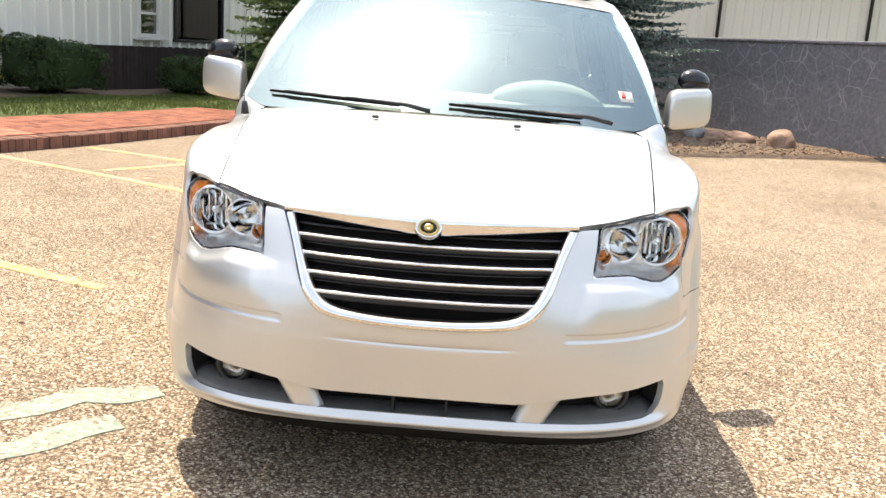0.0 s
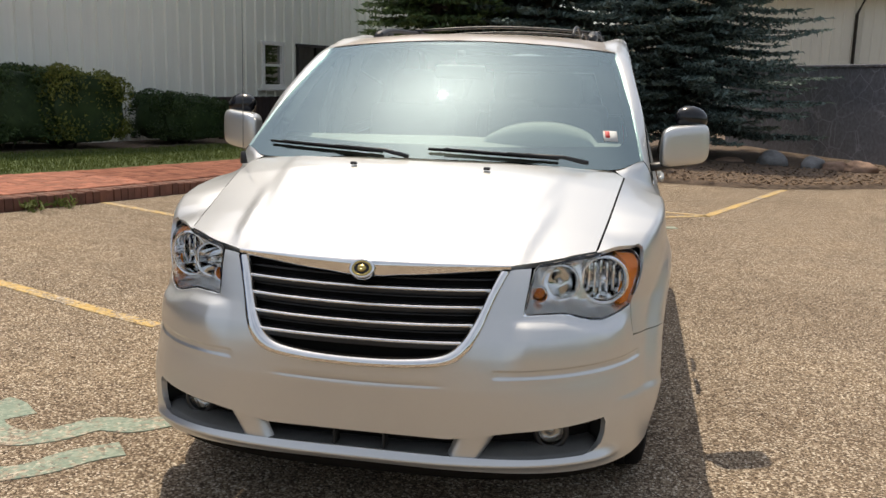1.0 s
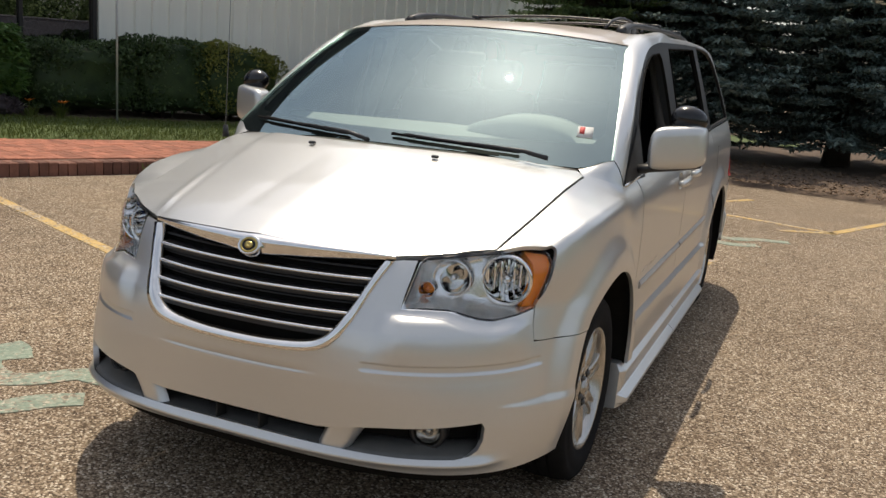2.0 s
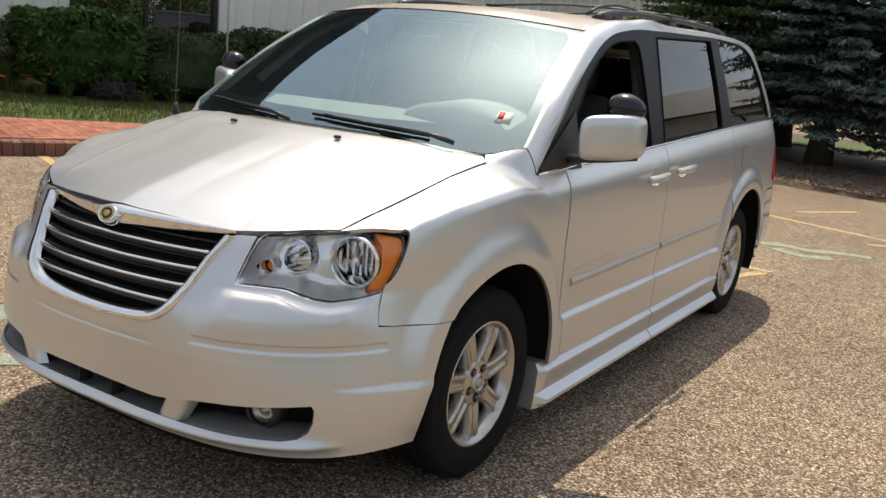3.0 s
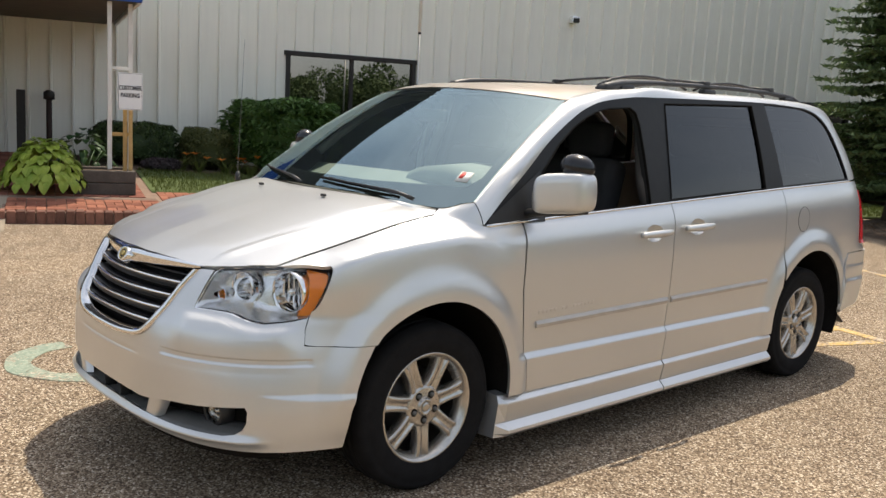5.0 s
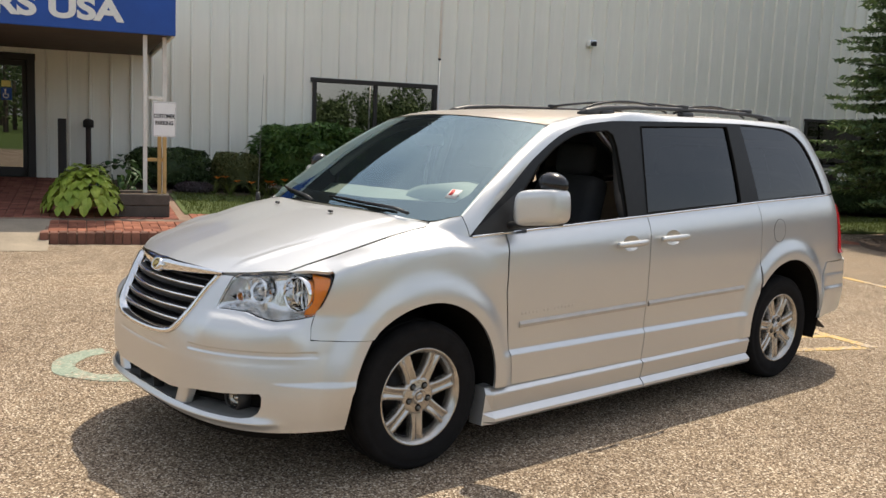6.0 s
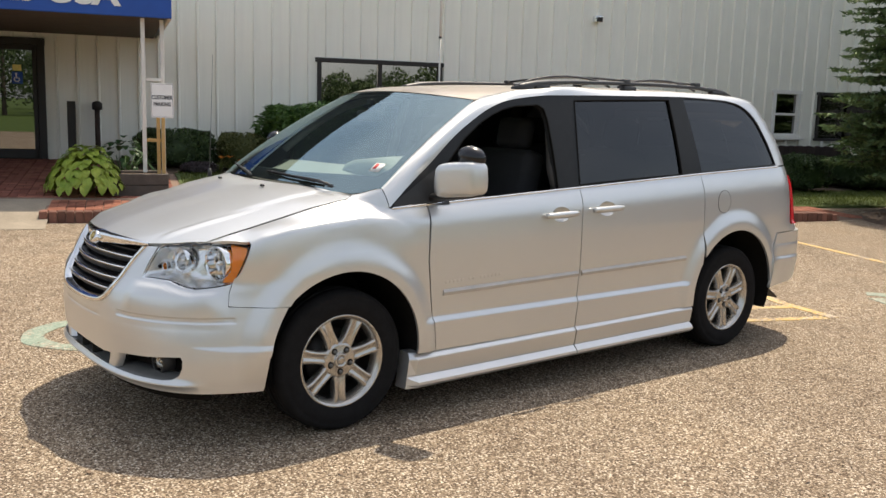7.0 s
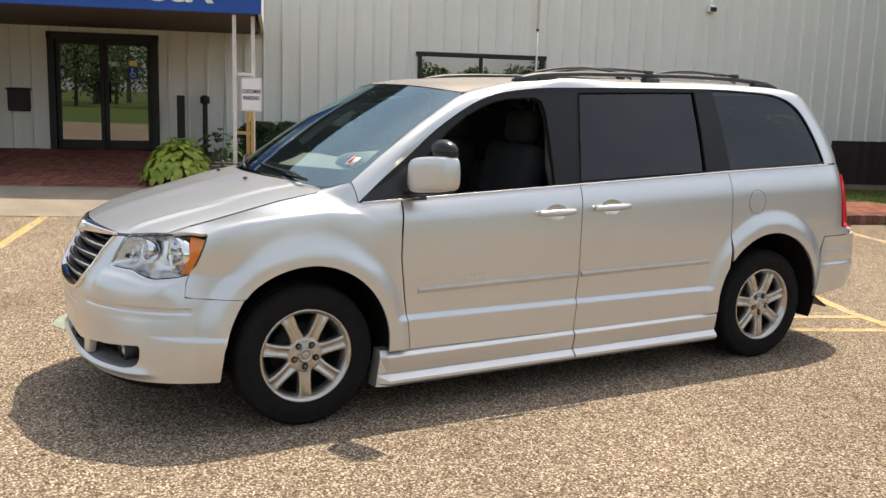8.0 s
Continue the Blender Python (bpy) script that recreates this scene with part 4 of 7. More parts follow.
access_symbol((
    [(-1.08, -0.12), (-1.20, -0.21), (-1.35, -0.23), (-1.47, -0.39), (-1.60, -0.45), (-1.76, -0.38), (-1.92, -0.24)],
    [(-1.12, -0.44), (-1.24, -0.55), (-1.36, -0.72), (-1.58, -0.82), (-1.80, -0.76), (-1.94, -0.60), (-1.97, -0.44)],
    [(-1.72, -0.24), (-1.82, -0.16), (-1.94, -0.12)],
), (-1.5, -0.4, 0), "worn pale green access symbol on the asphalt")
access_symbol((
    [(0.44, 5.92), (0.62, 6.02), (0.85, 5.98), (1.05, 6.12), (1.36, 6.20)],
    [(0.60, 5.78), (0.85, 5.66), (1.10, 5.78)],
), (0.85, 5.95, 0), "faded pale green access symbol behind the van")


# ---- the minivan: its surfaces (nose towards -y, front axle at y = 0) ----
AXLES = (0.0, 3.078)
ARCH_F, ARCH_R = (0.0, 0.385, 0.415), (3.065, 0.392, 0.43)


def belt(y):
    return table(y, [-0.5, 0.27, 1.58, 2.72, 3.66, 4.1], [1.045, 1.080, 1.146, 1.204, 1.243, 1.25])


def nose_y(z):
    return table(z, [0.17, 0.20, 0.27, 0.33, 0.45, 0.55, 0.65, 0.70, 0.775, 0.85, 0.90, 0.93, 0.96, 1.0], [-0.80, -0.88, -0.935, -0.945, -0.955, -0.965, -0.965, -0.96, -0.935, -0.89, -0.855, -0.82, -0.76, -0.70])


def tail_y(z):
    return table(z, [0.3, 0.45, 0.6, 0.8, 0.85, 1.17, 1.29, 1.4, 1.5, 1.6, 1.67, 1.72], [4.03, 4.09, 4.11, 4.09, 3.98, 3.90, 3.880, 3.835, 3.768, 3.685, 3.61, 3.53])


def nose_plan(z):
    """Two powers of the nose's plan: rounder at the lamps, squarer at the lower bumper."""
    zs = [0.25, 0.42, 0.50, 0.61, 0.70, 0.77, 0.85, 0.93]
    return table(z, zs, [3.0, 3.0, 2.95, 2.75, 2.4, 2.0, 2.0, 2.0]), table(z, zs, [4.0, 3.75, 3.45, 3.0, 2.8, 2.9, 3.2, 3.4])


def half_width(y, z):
    b = belt(y)
    if z <= 0.9:
        w = table(z, [0.15, 0.25, 0.33, 0.45, 0.6, 0.75, 0.9], [0.915, 0.928, 0.934, 0.938, 0.942, 0.948, 0.950])
    elif z <= b:
        g = (z - 0.9) / (b - 0.9)
        w = 0.950 - 0.012 * g - 0.040 * max(0.0, g - 0.45) ** 2 / 0.3
    else:
        g = (z - b) / (1.66 - b)
        w = 0.898 - 0.136 * g ** 1.1
    if 0.44 < y < 2.60 and z < 0.52:
        w += 0.017 * min(1.0, max(0.0, (0.513 - z) / 0.024)) * smooth01((y - 0.44) / 0.06) * smooth01((2.6 - y) / 0.05)
    return w


def flare(y, z):
    f = 0.0
    for cy, cz, r in (ARCH_F, ARCH_R):
        t = min(1.0, max(0.0, (r + 0.122 - math.hypot(y - cy, (z - cz) * 0.97)) / 0.085))
        tuck = smooth01((z - 0.24) / 0.28) if y < AXLES[0] else 1
        f += 0.030 * (0.5 * t + 0.5 * smooth01(t)) * tuck
    return f


def side_x(y, z):
    w = half_width(y, z)
    if y < 0.1:
        u = min(1.0, (0.1 - y) / (0.1 - nose_y(z)))
        n, m = nose_plan(z)
        w *= max(0.0, 1 - u ** m) ** (1 / n)
    if y > 2.9:
        v = min(1.0, (y - 2.9) / (tail_y(z) - 2.9))
        w *= math.sqrt(max(0.0, 1 - v ** 13))
    return w + flare(y, z)


def hood_z(x, y):
    zc = table(y, [-0.90, -0.86, -0.82, -0.78, -0.7, -0.5, -0.3, -0.1, 0.05, 0.3], [0.892, 0.922, 0.940, 0.955, 0.985, 1.045, 1.096, 1.146, 1.172, 1.205])
    drop = table(y, [-0.80, -0.73, -0.665, -0.575, -0.47, -0.1, 0.25], [0.160, 0.122, 0.096, 0.091, 0.088, 0.075, 0.06])
    ridge = table(y, [-0.8, 0.0], [0.46, 0.60])
    a = abs(x)
    return zc - drop * (a / 0.85) ** 2.2 + 0.008 * math.exp(-((a - ridge) / 0.020) ** 2) * smooth01((-0.15 - y) / 0.4) * smooth01((y + 0.80) / 0.12) + 0.005 * smooth01((ridge - a) / 0.05) * smooth01((y + 0.84) / 0.1) - 0.007 * min(1.0, a / 0.16) * smooth01((0.05 - y) / 0.6)


def hood_edge(y):
    return table(y, [-0.60, -0.575, -0.34, -0.08, 0.14, 0.25], [0.705, 0.712, 0.740, 0.768, 0.787, 0.795])


def fender(y, v):
    """Side skin of the front wing; above 0.8 it rolls over to the edge of the hood."""
    if v <= 0.8:
        return Vector((side_x(y, v), y, v))
    t = (v - 0.8) / 0.2
    xg = hood_edge(y)
    xg += 0.003
    s = smooth01((y - 0.09) / 0.18)
    p0, p2 = Vector((side_x(y, 0.8) - flare(y, 0.8), y, 0.8)), Vector((xg, y, hood_z(xg, y) - 0.0038))
    b = belt(y)
    corner = Vector((p0.x - 0.010, y, table(y, [-0.47, -0.40, -0.285, -0.126, 0.043, 0.25], [0.940, 0.978, 1.012, 1.034, 1.048, 1.058])))
    corner.z = min(corner.z, p2.z - 0.016)
    belt_low = 0.8 + 0.82 * (b - 0.8)
    corner = corner.lerp(Vector((side_x(y, belt_low) - flare(y, belt_low), y, belt_low)), s)
    p2 = p2.lerp(side(y, b), s)

    def bent(k):
        """Up the side to the shoulder crease, then over the sloping top."""
        if k < 0.5:
            q = p0.lerp(corner, k * 2)
            return q + Vector((0.008 * math.sin(math.pi * k * 2), 0, 0))
        q = corner.lerp(p2, k * 2 - 1)
        hollow = table(y, [-0.40, -0.25, 0.05], [0.004, 0.002, -0.012]) * min(1.0, (p2 - corner).length / 0.15)
        return q + Vector((0, 0, hollow * math.sin(math.pi * (k * 2 - 1))))

    w = min(0.05, t, 1 - t)
    roll = sum((bent(t + w * d) for d in (-1.0, -0.5, 0.0, 0.5, 1.0)), Vector()) / 5
    roll.x += flare(y, roll.z) * (1 - t)
    zz = 0.8 + t * (belt(y) - 0.8)
    plain = Vector((side_x(y, zz), y, zz))
    return roll.lerp(plain, smooth01((y - 0.24) / 0.2))


def side(y, z):
    return Vector((side_x(y, z), y, z))


def front(a, z, off=0.0):
    """The bumper's wrap-round surface: a is the angle round from the nose."""
    w = half_width(0.0, z)
    n, m = nose_plan(z)
    y = 0.1 - (0.1 - nose_y(z) - off) * max(0.0, 1 - abs(math.sin(a)) ** n) ** (1 / m)
    x = w * math.sin(a) * (1 - off)
    return Vector((x + math.copysign(flare(y, z), a) * (abs(a) > 0.9), y, z))


def ang(x, z):
    return math.asin(max(-1.0, min(1.0, x / half_width(0.0, z))))


def ang_y(y, z):
    n, m = nose_plan(z)
    return math.asin(max(0.0, 1 - min(1.0, (0.1 - y) / (0.1 - nose_y(z))) ** m) ** (1 / n))


def circle_part(arch, a0, a1, n):
    cy, cz, r = arch
    return [(cy + r * math.cos(radians(a0 + (a1 - a0) * k / n)), cz + r * math.sin(radians(a0 + (a1 - a0) * k / n))) for k in range(n + 1)]


def cowl_y(x):
    return -0.030 + 0.225 * (x / 0.80) ** 2


def screen(u, t, off=0.0):
    """The windscreen: u from -1 to 1 across, t from 0 below to 1 above."""
    lo = Vector((0.862 * u, 0.025 + 0.19 * u * u, 1.168 - 0.012 * u * u))
    hi = Vector((0.712 * u, 0.795 + 0.135 * u * u, 1.664 - 0.040 * u * u))
    p = lo.lerp(hi, t)
    bulge = 0.022 * math.sin(math.pi * t)
    return p + Vector((0.10 * u, -0.55, 0.83)) * (bulge + off)


def screen_foot(u):
    """The screen's lower edge turns up at its corners."""
    return 0.070 * smooth01((abs(u) - 0.86) / 0.14) - 0.030 * smooth01((abs(u) - 0.35) / 0.3)


def roof_z(x, y):
    zc = table(y, [0.70, 0.95, 1.3, 1.8, 2.4, 3.0, 3.4, 3.66], [1.650, 1.698, 1.722, 1.739, 1.750, 1.754, 1.748, 1.716])
    return zc - 0.030 * (abs(x) / 0.62) ** 2.5 - 0.030 * smooth01((1.30 - y) / 0.37) * (abs(x) / 0.70) ** 3


van = base("minivan", (0, 1.54, 0), "silver metallic minivan parked on sunlit asphalt, driver's window open", "minivan")


def pair(name, bm, material, label="", parent=None, smooth=True):
    """A part on the left side and its twin on the right."""
    left = part(name, bm, material, parent or van, label, smooth)
    right = part(name, mirrored(left.data), material, parent or van, label)
    return left, right


# hood
def lamp_y(x):
    z = 0.93
    for _ in range(6):
        y = front(ang(x, z), z).y
        z = hood_z(x, y) - 0.003
    return y, z


front_edge = [(0.0, -0.848), (0.12, -0.846), (0.25, -0.833), (0.36, -0.806), (0.455, -0.772)] + [(x, lamp_y(x)[0] + 0.007) for x in (0.52, 0.565, 0.61, 0.66, 0.705)]
gap_side = [(hood_edge(y) - 0.003, y) for y in (-0.46, -0.34, -0.21, -0.08, 0.03, 0.088)] + [(0.722, 0.160)]
back = [(0.80 * k / 6, cowl_y(0.80 * k / 6)) for k in (5, 4, 3, 2, 1)]
half = front_edge + gap_side + back
hood_line = half + [(0.0, cowl_y(0))] + [(-x, y) for x, y in reversed(half[1:])]
hood = part("hood", sheet(hood_line, lambda x, y: Vector((x, y, hood_z(x, y))), 0.016, depth=0.02, out=(0, 0, 1)), SILVER, van)
for sx in (-1, 1):
    bm = bmesh.new()
    box(bm, (0.265 * sx, -0.108, 1.152), (0.026, 0.018, 0.012), 0.004)
    part("washer_nozzle", bm, BLACK, hood, "small black washer nozzle")

# front wings
def wing_y(v):
    """Where the wing's skin meets the lamp: along its outer side, then along its top."""
    y = -0.50
    for _ in range(24):
        p = fender(y, v)
        beside = table(p.z, [0.768, 0.80, 0.85, 0.90, 0.924, 0.94], [-0.530, -0.514, -0.494, -0.475, -0.466, -0.460]) + 0.005
        above = lamp_y(min(p.x, 0.80))[0] + 0.005
        y = 0.5 * y + 0.5 * (beside if p.x > 0.82 else above)
    return y


g = 0.0025
wing = [(-0.30, 0.6595), (-0.42, 0.6597), (-0.52, 0.6635), (-0.5575, 0.669), (-0.5502, 0.72), (-0.5265, 0.785)] + [(wing_y(v), v) for v in (0.81, 0.83, 0.85, 0.87, 0.885, 0.90, 0.915, 0.93, 0.945, 0.96, 0.975, 0.99, 1.0)] + [(-0.30, 1.0), (0.10, 1.0), (0.20, 1.0), (0.262, 0.998), (0.488, 1.0), (0.476, 0.90), (0.474, 0.80), (0.505, 0.55), (0.532, 0.34), (0.405, 0.34)]
arch = [p for p in circle_part(ARCH_F, -6, 138, 26)]
part_line = wing + arch[:-1] + [(-0.305, 0.6595)]
pair("front_wing", sheet(part_line[1:], fender, 0.014, depth=0.014, rows=(0.885, 0.891, 0.897, 0.903, 0.909, 0.915)), SILVER)

# doors and rear quarter
def cup_line(y, z):
    return [(y + 0.010 + 0.072 * math.cos(2 * math.pi * k / 28), z - 0.002 + 0.043 * math.sin(2 * math.pi * k / 28)) for k in range(28)]


CREASE = (0.478, 0.487, 0.4905, 0.497, 0.5055, 0.5115, 0.5145, 0.523)
gap_b = [(1.582, 1.14), (1.570, 0.94), (1.570, 0.80), (1.572, 0.674), (1.562, 0.50), (1.548, 0.338)]
belt_at = lambda y: belt(y) - 0.004
front_door = [(0.536, 0.338), (0.511, 0.55), (0.482, 0.80), (0.484, 0.90), (0.496, belt_at(0.5))] + [(y, belt_at(y)) for y in (0.7, 0.9, 1.1, 1.3, 1.5)] + [(gap_b[0][0], belt_at(1.58))] + gap_b[1:]
door_l, door_r = pair("front_door", sheet(front_door, side, 0.030, [cup_line(1.395, 1.005)], 0.016, rows=CREASE, edge_step=0.010), SILVER)
gap_c = [(2.694, belt_at(2.694)), (2.699, 1.16), (2.703, 1.10), (2.707, 1.015), (2.709, 0.92), (2.710, 0.81)]
arch_rear = circle_part(ARCH_R, 0, 180, 28)
arch_slide = [p for p in reversed(arch_rear) if p[0] < 2.711 and p[1] > 0.40]
slide_door = [(y + 2 * g, z) for y, z in reversed(gap_b)] + [(y, belt_at(y)) for y in (1.8, 2.0, 2.2, 2.4, 2.6)] + gap_c + sorted([p for p in arch_slide], key=lambda p: -p[1]) + [(2.636, 0.345)]
slide_l, slide_r = pair("sliding_door", sheet(slide_door, side, 0.030, [cup_line(1.772, 1.022)], 0.016, rows=CREASE, edge_step=0.010), SILVER)
quarter = [(y + 2 * g, z) for y, z in gap_c] + [p for p in reversed(arch_rear) if p[0] > 2.715 and p[1] > 0.39]
quarter = quarter[:-1] + [(3.495, 0.44), (3.50, 0.60), (3.56, 0.775), (3.82, 0.782), (3.80, 0.82), (3.738, 0.828), (3.731, 1.0), (3.712, 1.180), (3.868, 1.180), (3.866, 1.243), (3.64, belt_at(3.64))] + [(y, belt_at(y)) for y in (3.5, 3.3, 3.1, 2.9, 2.74)]
quarter_l = pair("rear_quarter_panel", sheet(quarter, side, 0.017, depth=0.016), SILVER)[0]

# front bumper skin with its openings
def xz(pts):
    return [(ang(x, z), z) for x, z in pts]


lamp_low = [(0.502, 0.768), (0.557, 0.768), (0.62, 0.766), (0.66, 0.755), (0.70, 0.742), (0.74, 0.736), (0.79, 0.746), (0.825, 0.761)]
grille_side = [(0.452, 0.902), (0.440, 0.880), (0.426, 0.850), (0.408, 0.806), (0.394, 0.766), (0.378, 0.725), (0.353, 0.678), (0.318, 0.645), (0.266, 0.627), (0.164, 0.617), (0.06, 0.613)]
skin = xz(grille_side[::-1]) + xz([(0.470, 0.905), (0.514, 0.907), (0.511, 0.860), (0.503, 0.80)]) + xz(lamp_low)
skin += [(ang_y(y, z), z) for y, z in ((-0.536, 0.772), (-0.553, 0.72), (-0.560, 0.664), (-0.45, 0.657), (-0.315, 0.657), (-0.345, 0.60), (-0.375, 0.53), (-0.395, 0.45), (-0.408, 0.38), (-0.415, 0.30), (-0.42, 0.270), (-0.55, 0.272))]
skin += xz([(0.80, 0.273), (0.70, 0.275), (0.55, 0.279), (0.40, 0.284), (0.2, 0.288), (0.05, 0.290)])
skin_line = skin + [(-a, z) for a, z in reversed(skin)]
mouth_half = [(0.0, 0.394), (0.15, 0.394), (0.29, 0.392), (0.37, 0.400), (0.43, 0.412), (0.50, 0.420), (0.62, 0.428), (0.715, 0.437), (0.762, 0.441), (0.770, 0.425), (0.768, 0.385), (0.758, 0.355), (0.735, 0.336), (0.70, 0.329), (0.55, 0.329), (0.36, 0.333), (0.18, 0.336), (0.0, 0.337)]
mouth = mouth_half + [(-x, z) for x, z in reversed(mouth_half[1:-1])]


def bumper(a, z):
    p = front(a, z)
    x = abs(p.x)
    # ledge under the lamps, sunk strip across each corner, groove below the grille, lower lip and wedge by the wheel
    ledge = table(x, [0.45, 0.62, 0.70, 0.74, 0.83], [0.766, 0.763, 0.739, 0.731, 0.750])
    lift = 0.024 * smooth01((ledge - z) / 0.030) * smooth01((z - 0.56) / 0.16) * smooth01((x - 0.44) / 0.08) * smooth01((-0.555 - p.y) / 0.09)
    side_on = smooth01((x - 0.425) / 0.012) * smooth01((-0.530 - p.y) / 0.02)
    lift -= 0.0055 * smooth01((0.617 - z) / 0.005) * smooth01((z - 0.588) / 0.007) * side_on
    lift -= 0.0035 * smooth01(1 - abs(z - 0.560 - 0.05 * x * x) / 0.006) * smooth01((0.31 - x) / 0.10)
    lift += 0.020 * math.exp(-((z - 0.311) / 0.014) ** 2) * smooth01((0.84 - x) / 0.1)
    wedge = 0.002 + 0.022 * min(1.0, max(0.0, (x - 0.79) / 0.10))
    lift += 0.008 * min(1.0, max(0.0, (0.488 - z) / wedge)) * min(1.0, max(0.0, (x - 0.785) / 0.10)) * smooth01((z - 0.25) / 0.16)
    return p + Vector((math.sin(a), -math.cos(a), 0)) * lift


def inward(a, z, d):
    """A place behind the bumper's face."""
    return front(a, z) + Vector((-0.5 * math.sin(a) * d, d, 0))


fascia = part("front_bumper", sheet(skin_line, bumper, 0.014, [xz(mouth)], 0.02, (0, -1, 0), rows=(0.300, 0.306, 0.312, 0.318, 0.460, 0.466, 0.472, 0.478, 0.483, 0.488, 0.493, 0.554, 0.557, 0.560, 0.563, 0.566, 0.585, 0.588, 0.5915, 0.595, 0.598, 0.609, 0.612, 0.6145, 0.617, 0.620, 0.701, 0.708, 0.715, 0.722, 0.729, 0.736, 0.743, 0.750, 0.757, 0.764)), SILVER, van)
# black back of the mouth, and the grey tray behind its lower lip
bm = bmesh.new()
grid_patch(bm, lambda u, v: inward(ang(0.79 * (2 * u - 1), 0.40), 0.465 - 0.15 * v, 0.105), 40, 4)
bmesh.ops.recalc_face_normals(bm, faces=bm.faces[:])
bmesh.ops.solidify(bm, geom=bm.faces[:], thickness=0.006)
part("lower_intake", bm, UNDER, fascia, "black recess of the lower air intake")
bm = bmesh.new()


def tray_at(u, v):
    x = 0.776 * (2 * u - 1)
    rise = 0.014 * smooth01((abs(x) - 0.34) / 0.10) + 0.010
    return inward(ang(x, 0.40), 0.324 + rise * min(1.0, 2 * v), 0.002 + 0.115 * v)


grid_patch(bm, tray_at, 48, 5)
bmesh.ops.recalc_face_normals(bm, faces=bm.faces[:])
bmesh.ops.solidify(bm, geom=bm.faces[:], thickness=0.005)
part("intake_tray", bm, BUMPER_GREY, fascia, "dusty grey tray behind the lower lip")
for sx in (-1, 1):
    # silver strut that runs down into the tray
    bm = bmesh.new()

    def strut_at(u, v):
        mid = 0.392 - 0.045 * v
        wide = 0.060 - 0.006 * v
        x = mid + wide * (2 * u - 1)
        sink = 0.003 + 0.030 * (2 * u - 1) ** 6 + 0.010 * v * (1 - v)
        return inward(sx * ang(x, 0.40), 0.416 - 0.086 * v, sink)

    grid_patch(bm, strut_at, 10, 8)
    bmesh.ops.recalc_face_normals(bm, faces=bm.faces[:])
    if sum(f.normal.y for f in bm.faces) > 0:
        bmesh.ops.reverse_faces(bm, faces=bm.faces[:])
    part("bumper_strut", bm, SILVER, fascia, "silver strut between the intakes")
    # black side wall of the lamp pocket
    bm = bmesh.new()
    grid_patch(bm, lambda u, v: inward(sx * ang(0.772 - 0.012 * u, 0.40), 0.445 - 0.105 * v, 0.010 + 0.10 * u), 4, 4)
    bmesh.ops.recalc_face_normals(bm, faces=bm.faces[:])
    bmesh.ops.solidify(bm, geom=bm.faces[:], thickness=0.004)
    part("pocket_side", bm, SCOOP, fascia)
    m = Matrix.Translation(inward(sx * ang(0.622, 0.39), 0.389, 0.058)) @ Matrix.Rotation(radians(90), 4, "X") @ Matrix.Rotation(radians(sx * 10), 4, "Y")
    bm = bmesh.new()
    lathe(bm, [(0.060, -0.06), (0.056, -0.004), (0.046, 0.0), (0.042, -0.006), (0.03, -0.03), (0.002, -0.036)], 28, m)
    fog = part("fog_lamp", bm, BLACK, van, "round fog lamp in a black bezel")
    bm = bmesh.new()
    lathe(bm, [(0.044, -0.006), (0.034, 0.003), (0.018, 0.009), (0.001, 0.011)], 28, m)
    part("lens", bm, CLEAR, fog, "clear round lens")
    bm = bmesh.new()
    lathe(bm, [(0.042, -0.008), (0.03, -0.026), (0.014, -0.032), (0.012, -0.015), (0.001, -0.013)], 24, m)
    part("reflector", bm, ALLOY, fog, "chromed reflector")
for x in (-0.075, 0.09):
    bm = bmesh.new()
    box(bm, inward(ang(x, 0.365), 0.366, 0.035), (0.007, 0.05, 0.066), 0.002)
    part("intake_rib", bm, SCOOP, fascia)
# black strip put in for the shade under the bumper's lower edge
bm = bmesh.new()
sweep(bm, [(0.0, 0.0), (0.06, 0.0), (0.10, -0.055), (0.03, -0.055)], lambda a, p: front(a, 0.262) + Vector((-math.sin(a) * p[0], math.cos(a) * p[0] + 0.03, p[1] + 0.022)), [radians(-62 + 124 * k / 24) for k in range(25)])
part("air_dam", bm, UNDER, van, "black strip standing for the shade below the bumper")

# grille
bm = bmesh.new()
ring = xz(grille_side) + [(-a, z) for a, z in reversed(xz(grille_side))]
ring_in = [(a * 0.92, z + 0.028 * (1 if z < 0.7 else max(0.0, 1 - (z - 0.7) / 0.1))) for a, z in ring]
ring_s = curve_through(ring, 3)
ring_i = curve_through(ring_in, 3)
rows = []
for (a, z), (b, w) in zip(ring_s, ring_i):
    o, i = front(a, z), front(b, w)
    rows.append([bm.verts.new(p) for p in (o + Vector((0, 0.006, 0)), o.lerp(i, 0.12) + Vector((0, -0.013, 0)), o.lerp(i, 0.75) + Vector((0, -0.006, 0)), i + Vector((0, 0.022, 0)))])
for p, q in zip(rows, rows[1:]):
    for k in range(3):
        bm.faces.new((p[k], p[k + 1], q[k + 1], q[k]))
bmesh.ops.recalc_face_normals(bm, faces=bm.faces[:])
ring_bm = bm
bm = bmesh.new()
grid_patch(bm, lambda u, v: front(ang(-0.45 + 0.90 * u, 0.9), 0.60 + 0.335 * v) + Vector((0, 0.07, 0)), 16, 6)
bmesh.ops.recalc_face_normals(bm, faces=bm.faces[:])
bmesh.ops.solidify(bm, geom=bm.faces[:], thickness=0.004)
grille = part("radiator_grille", bm, UNDER, van, "black grille with chrome slats and surround")


def sub(name, bm, material, label="", smooth=True):
    return part(name, bm, material, grille, label, smooth)


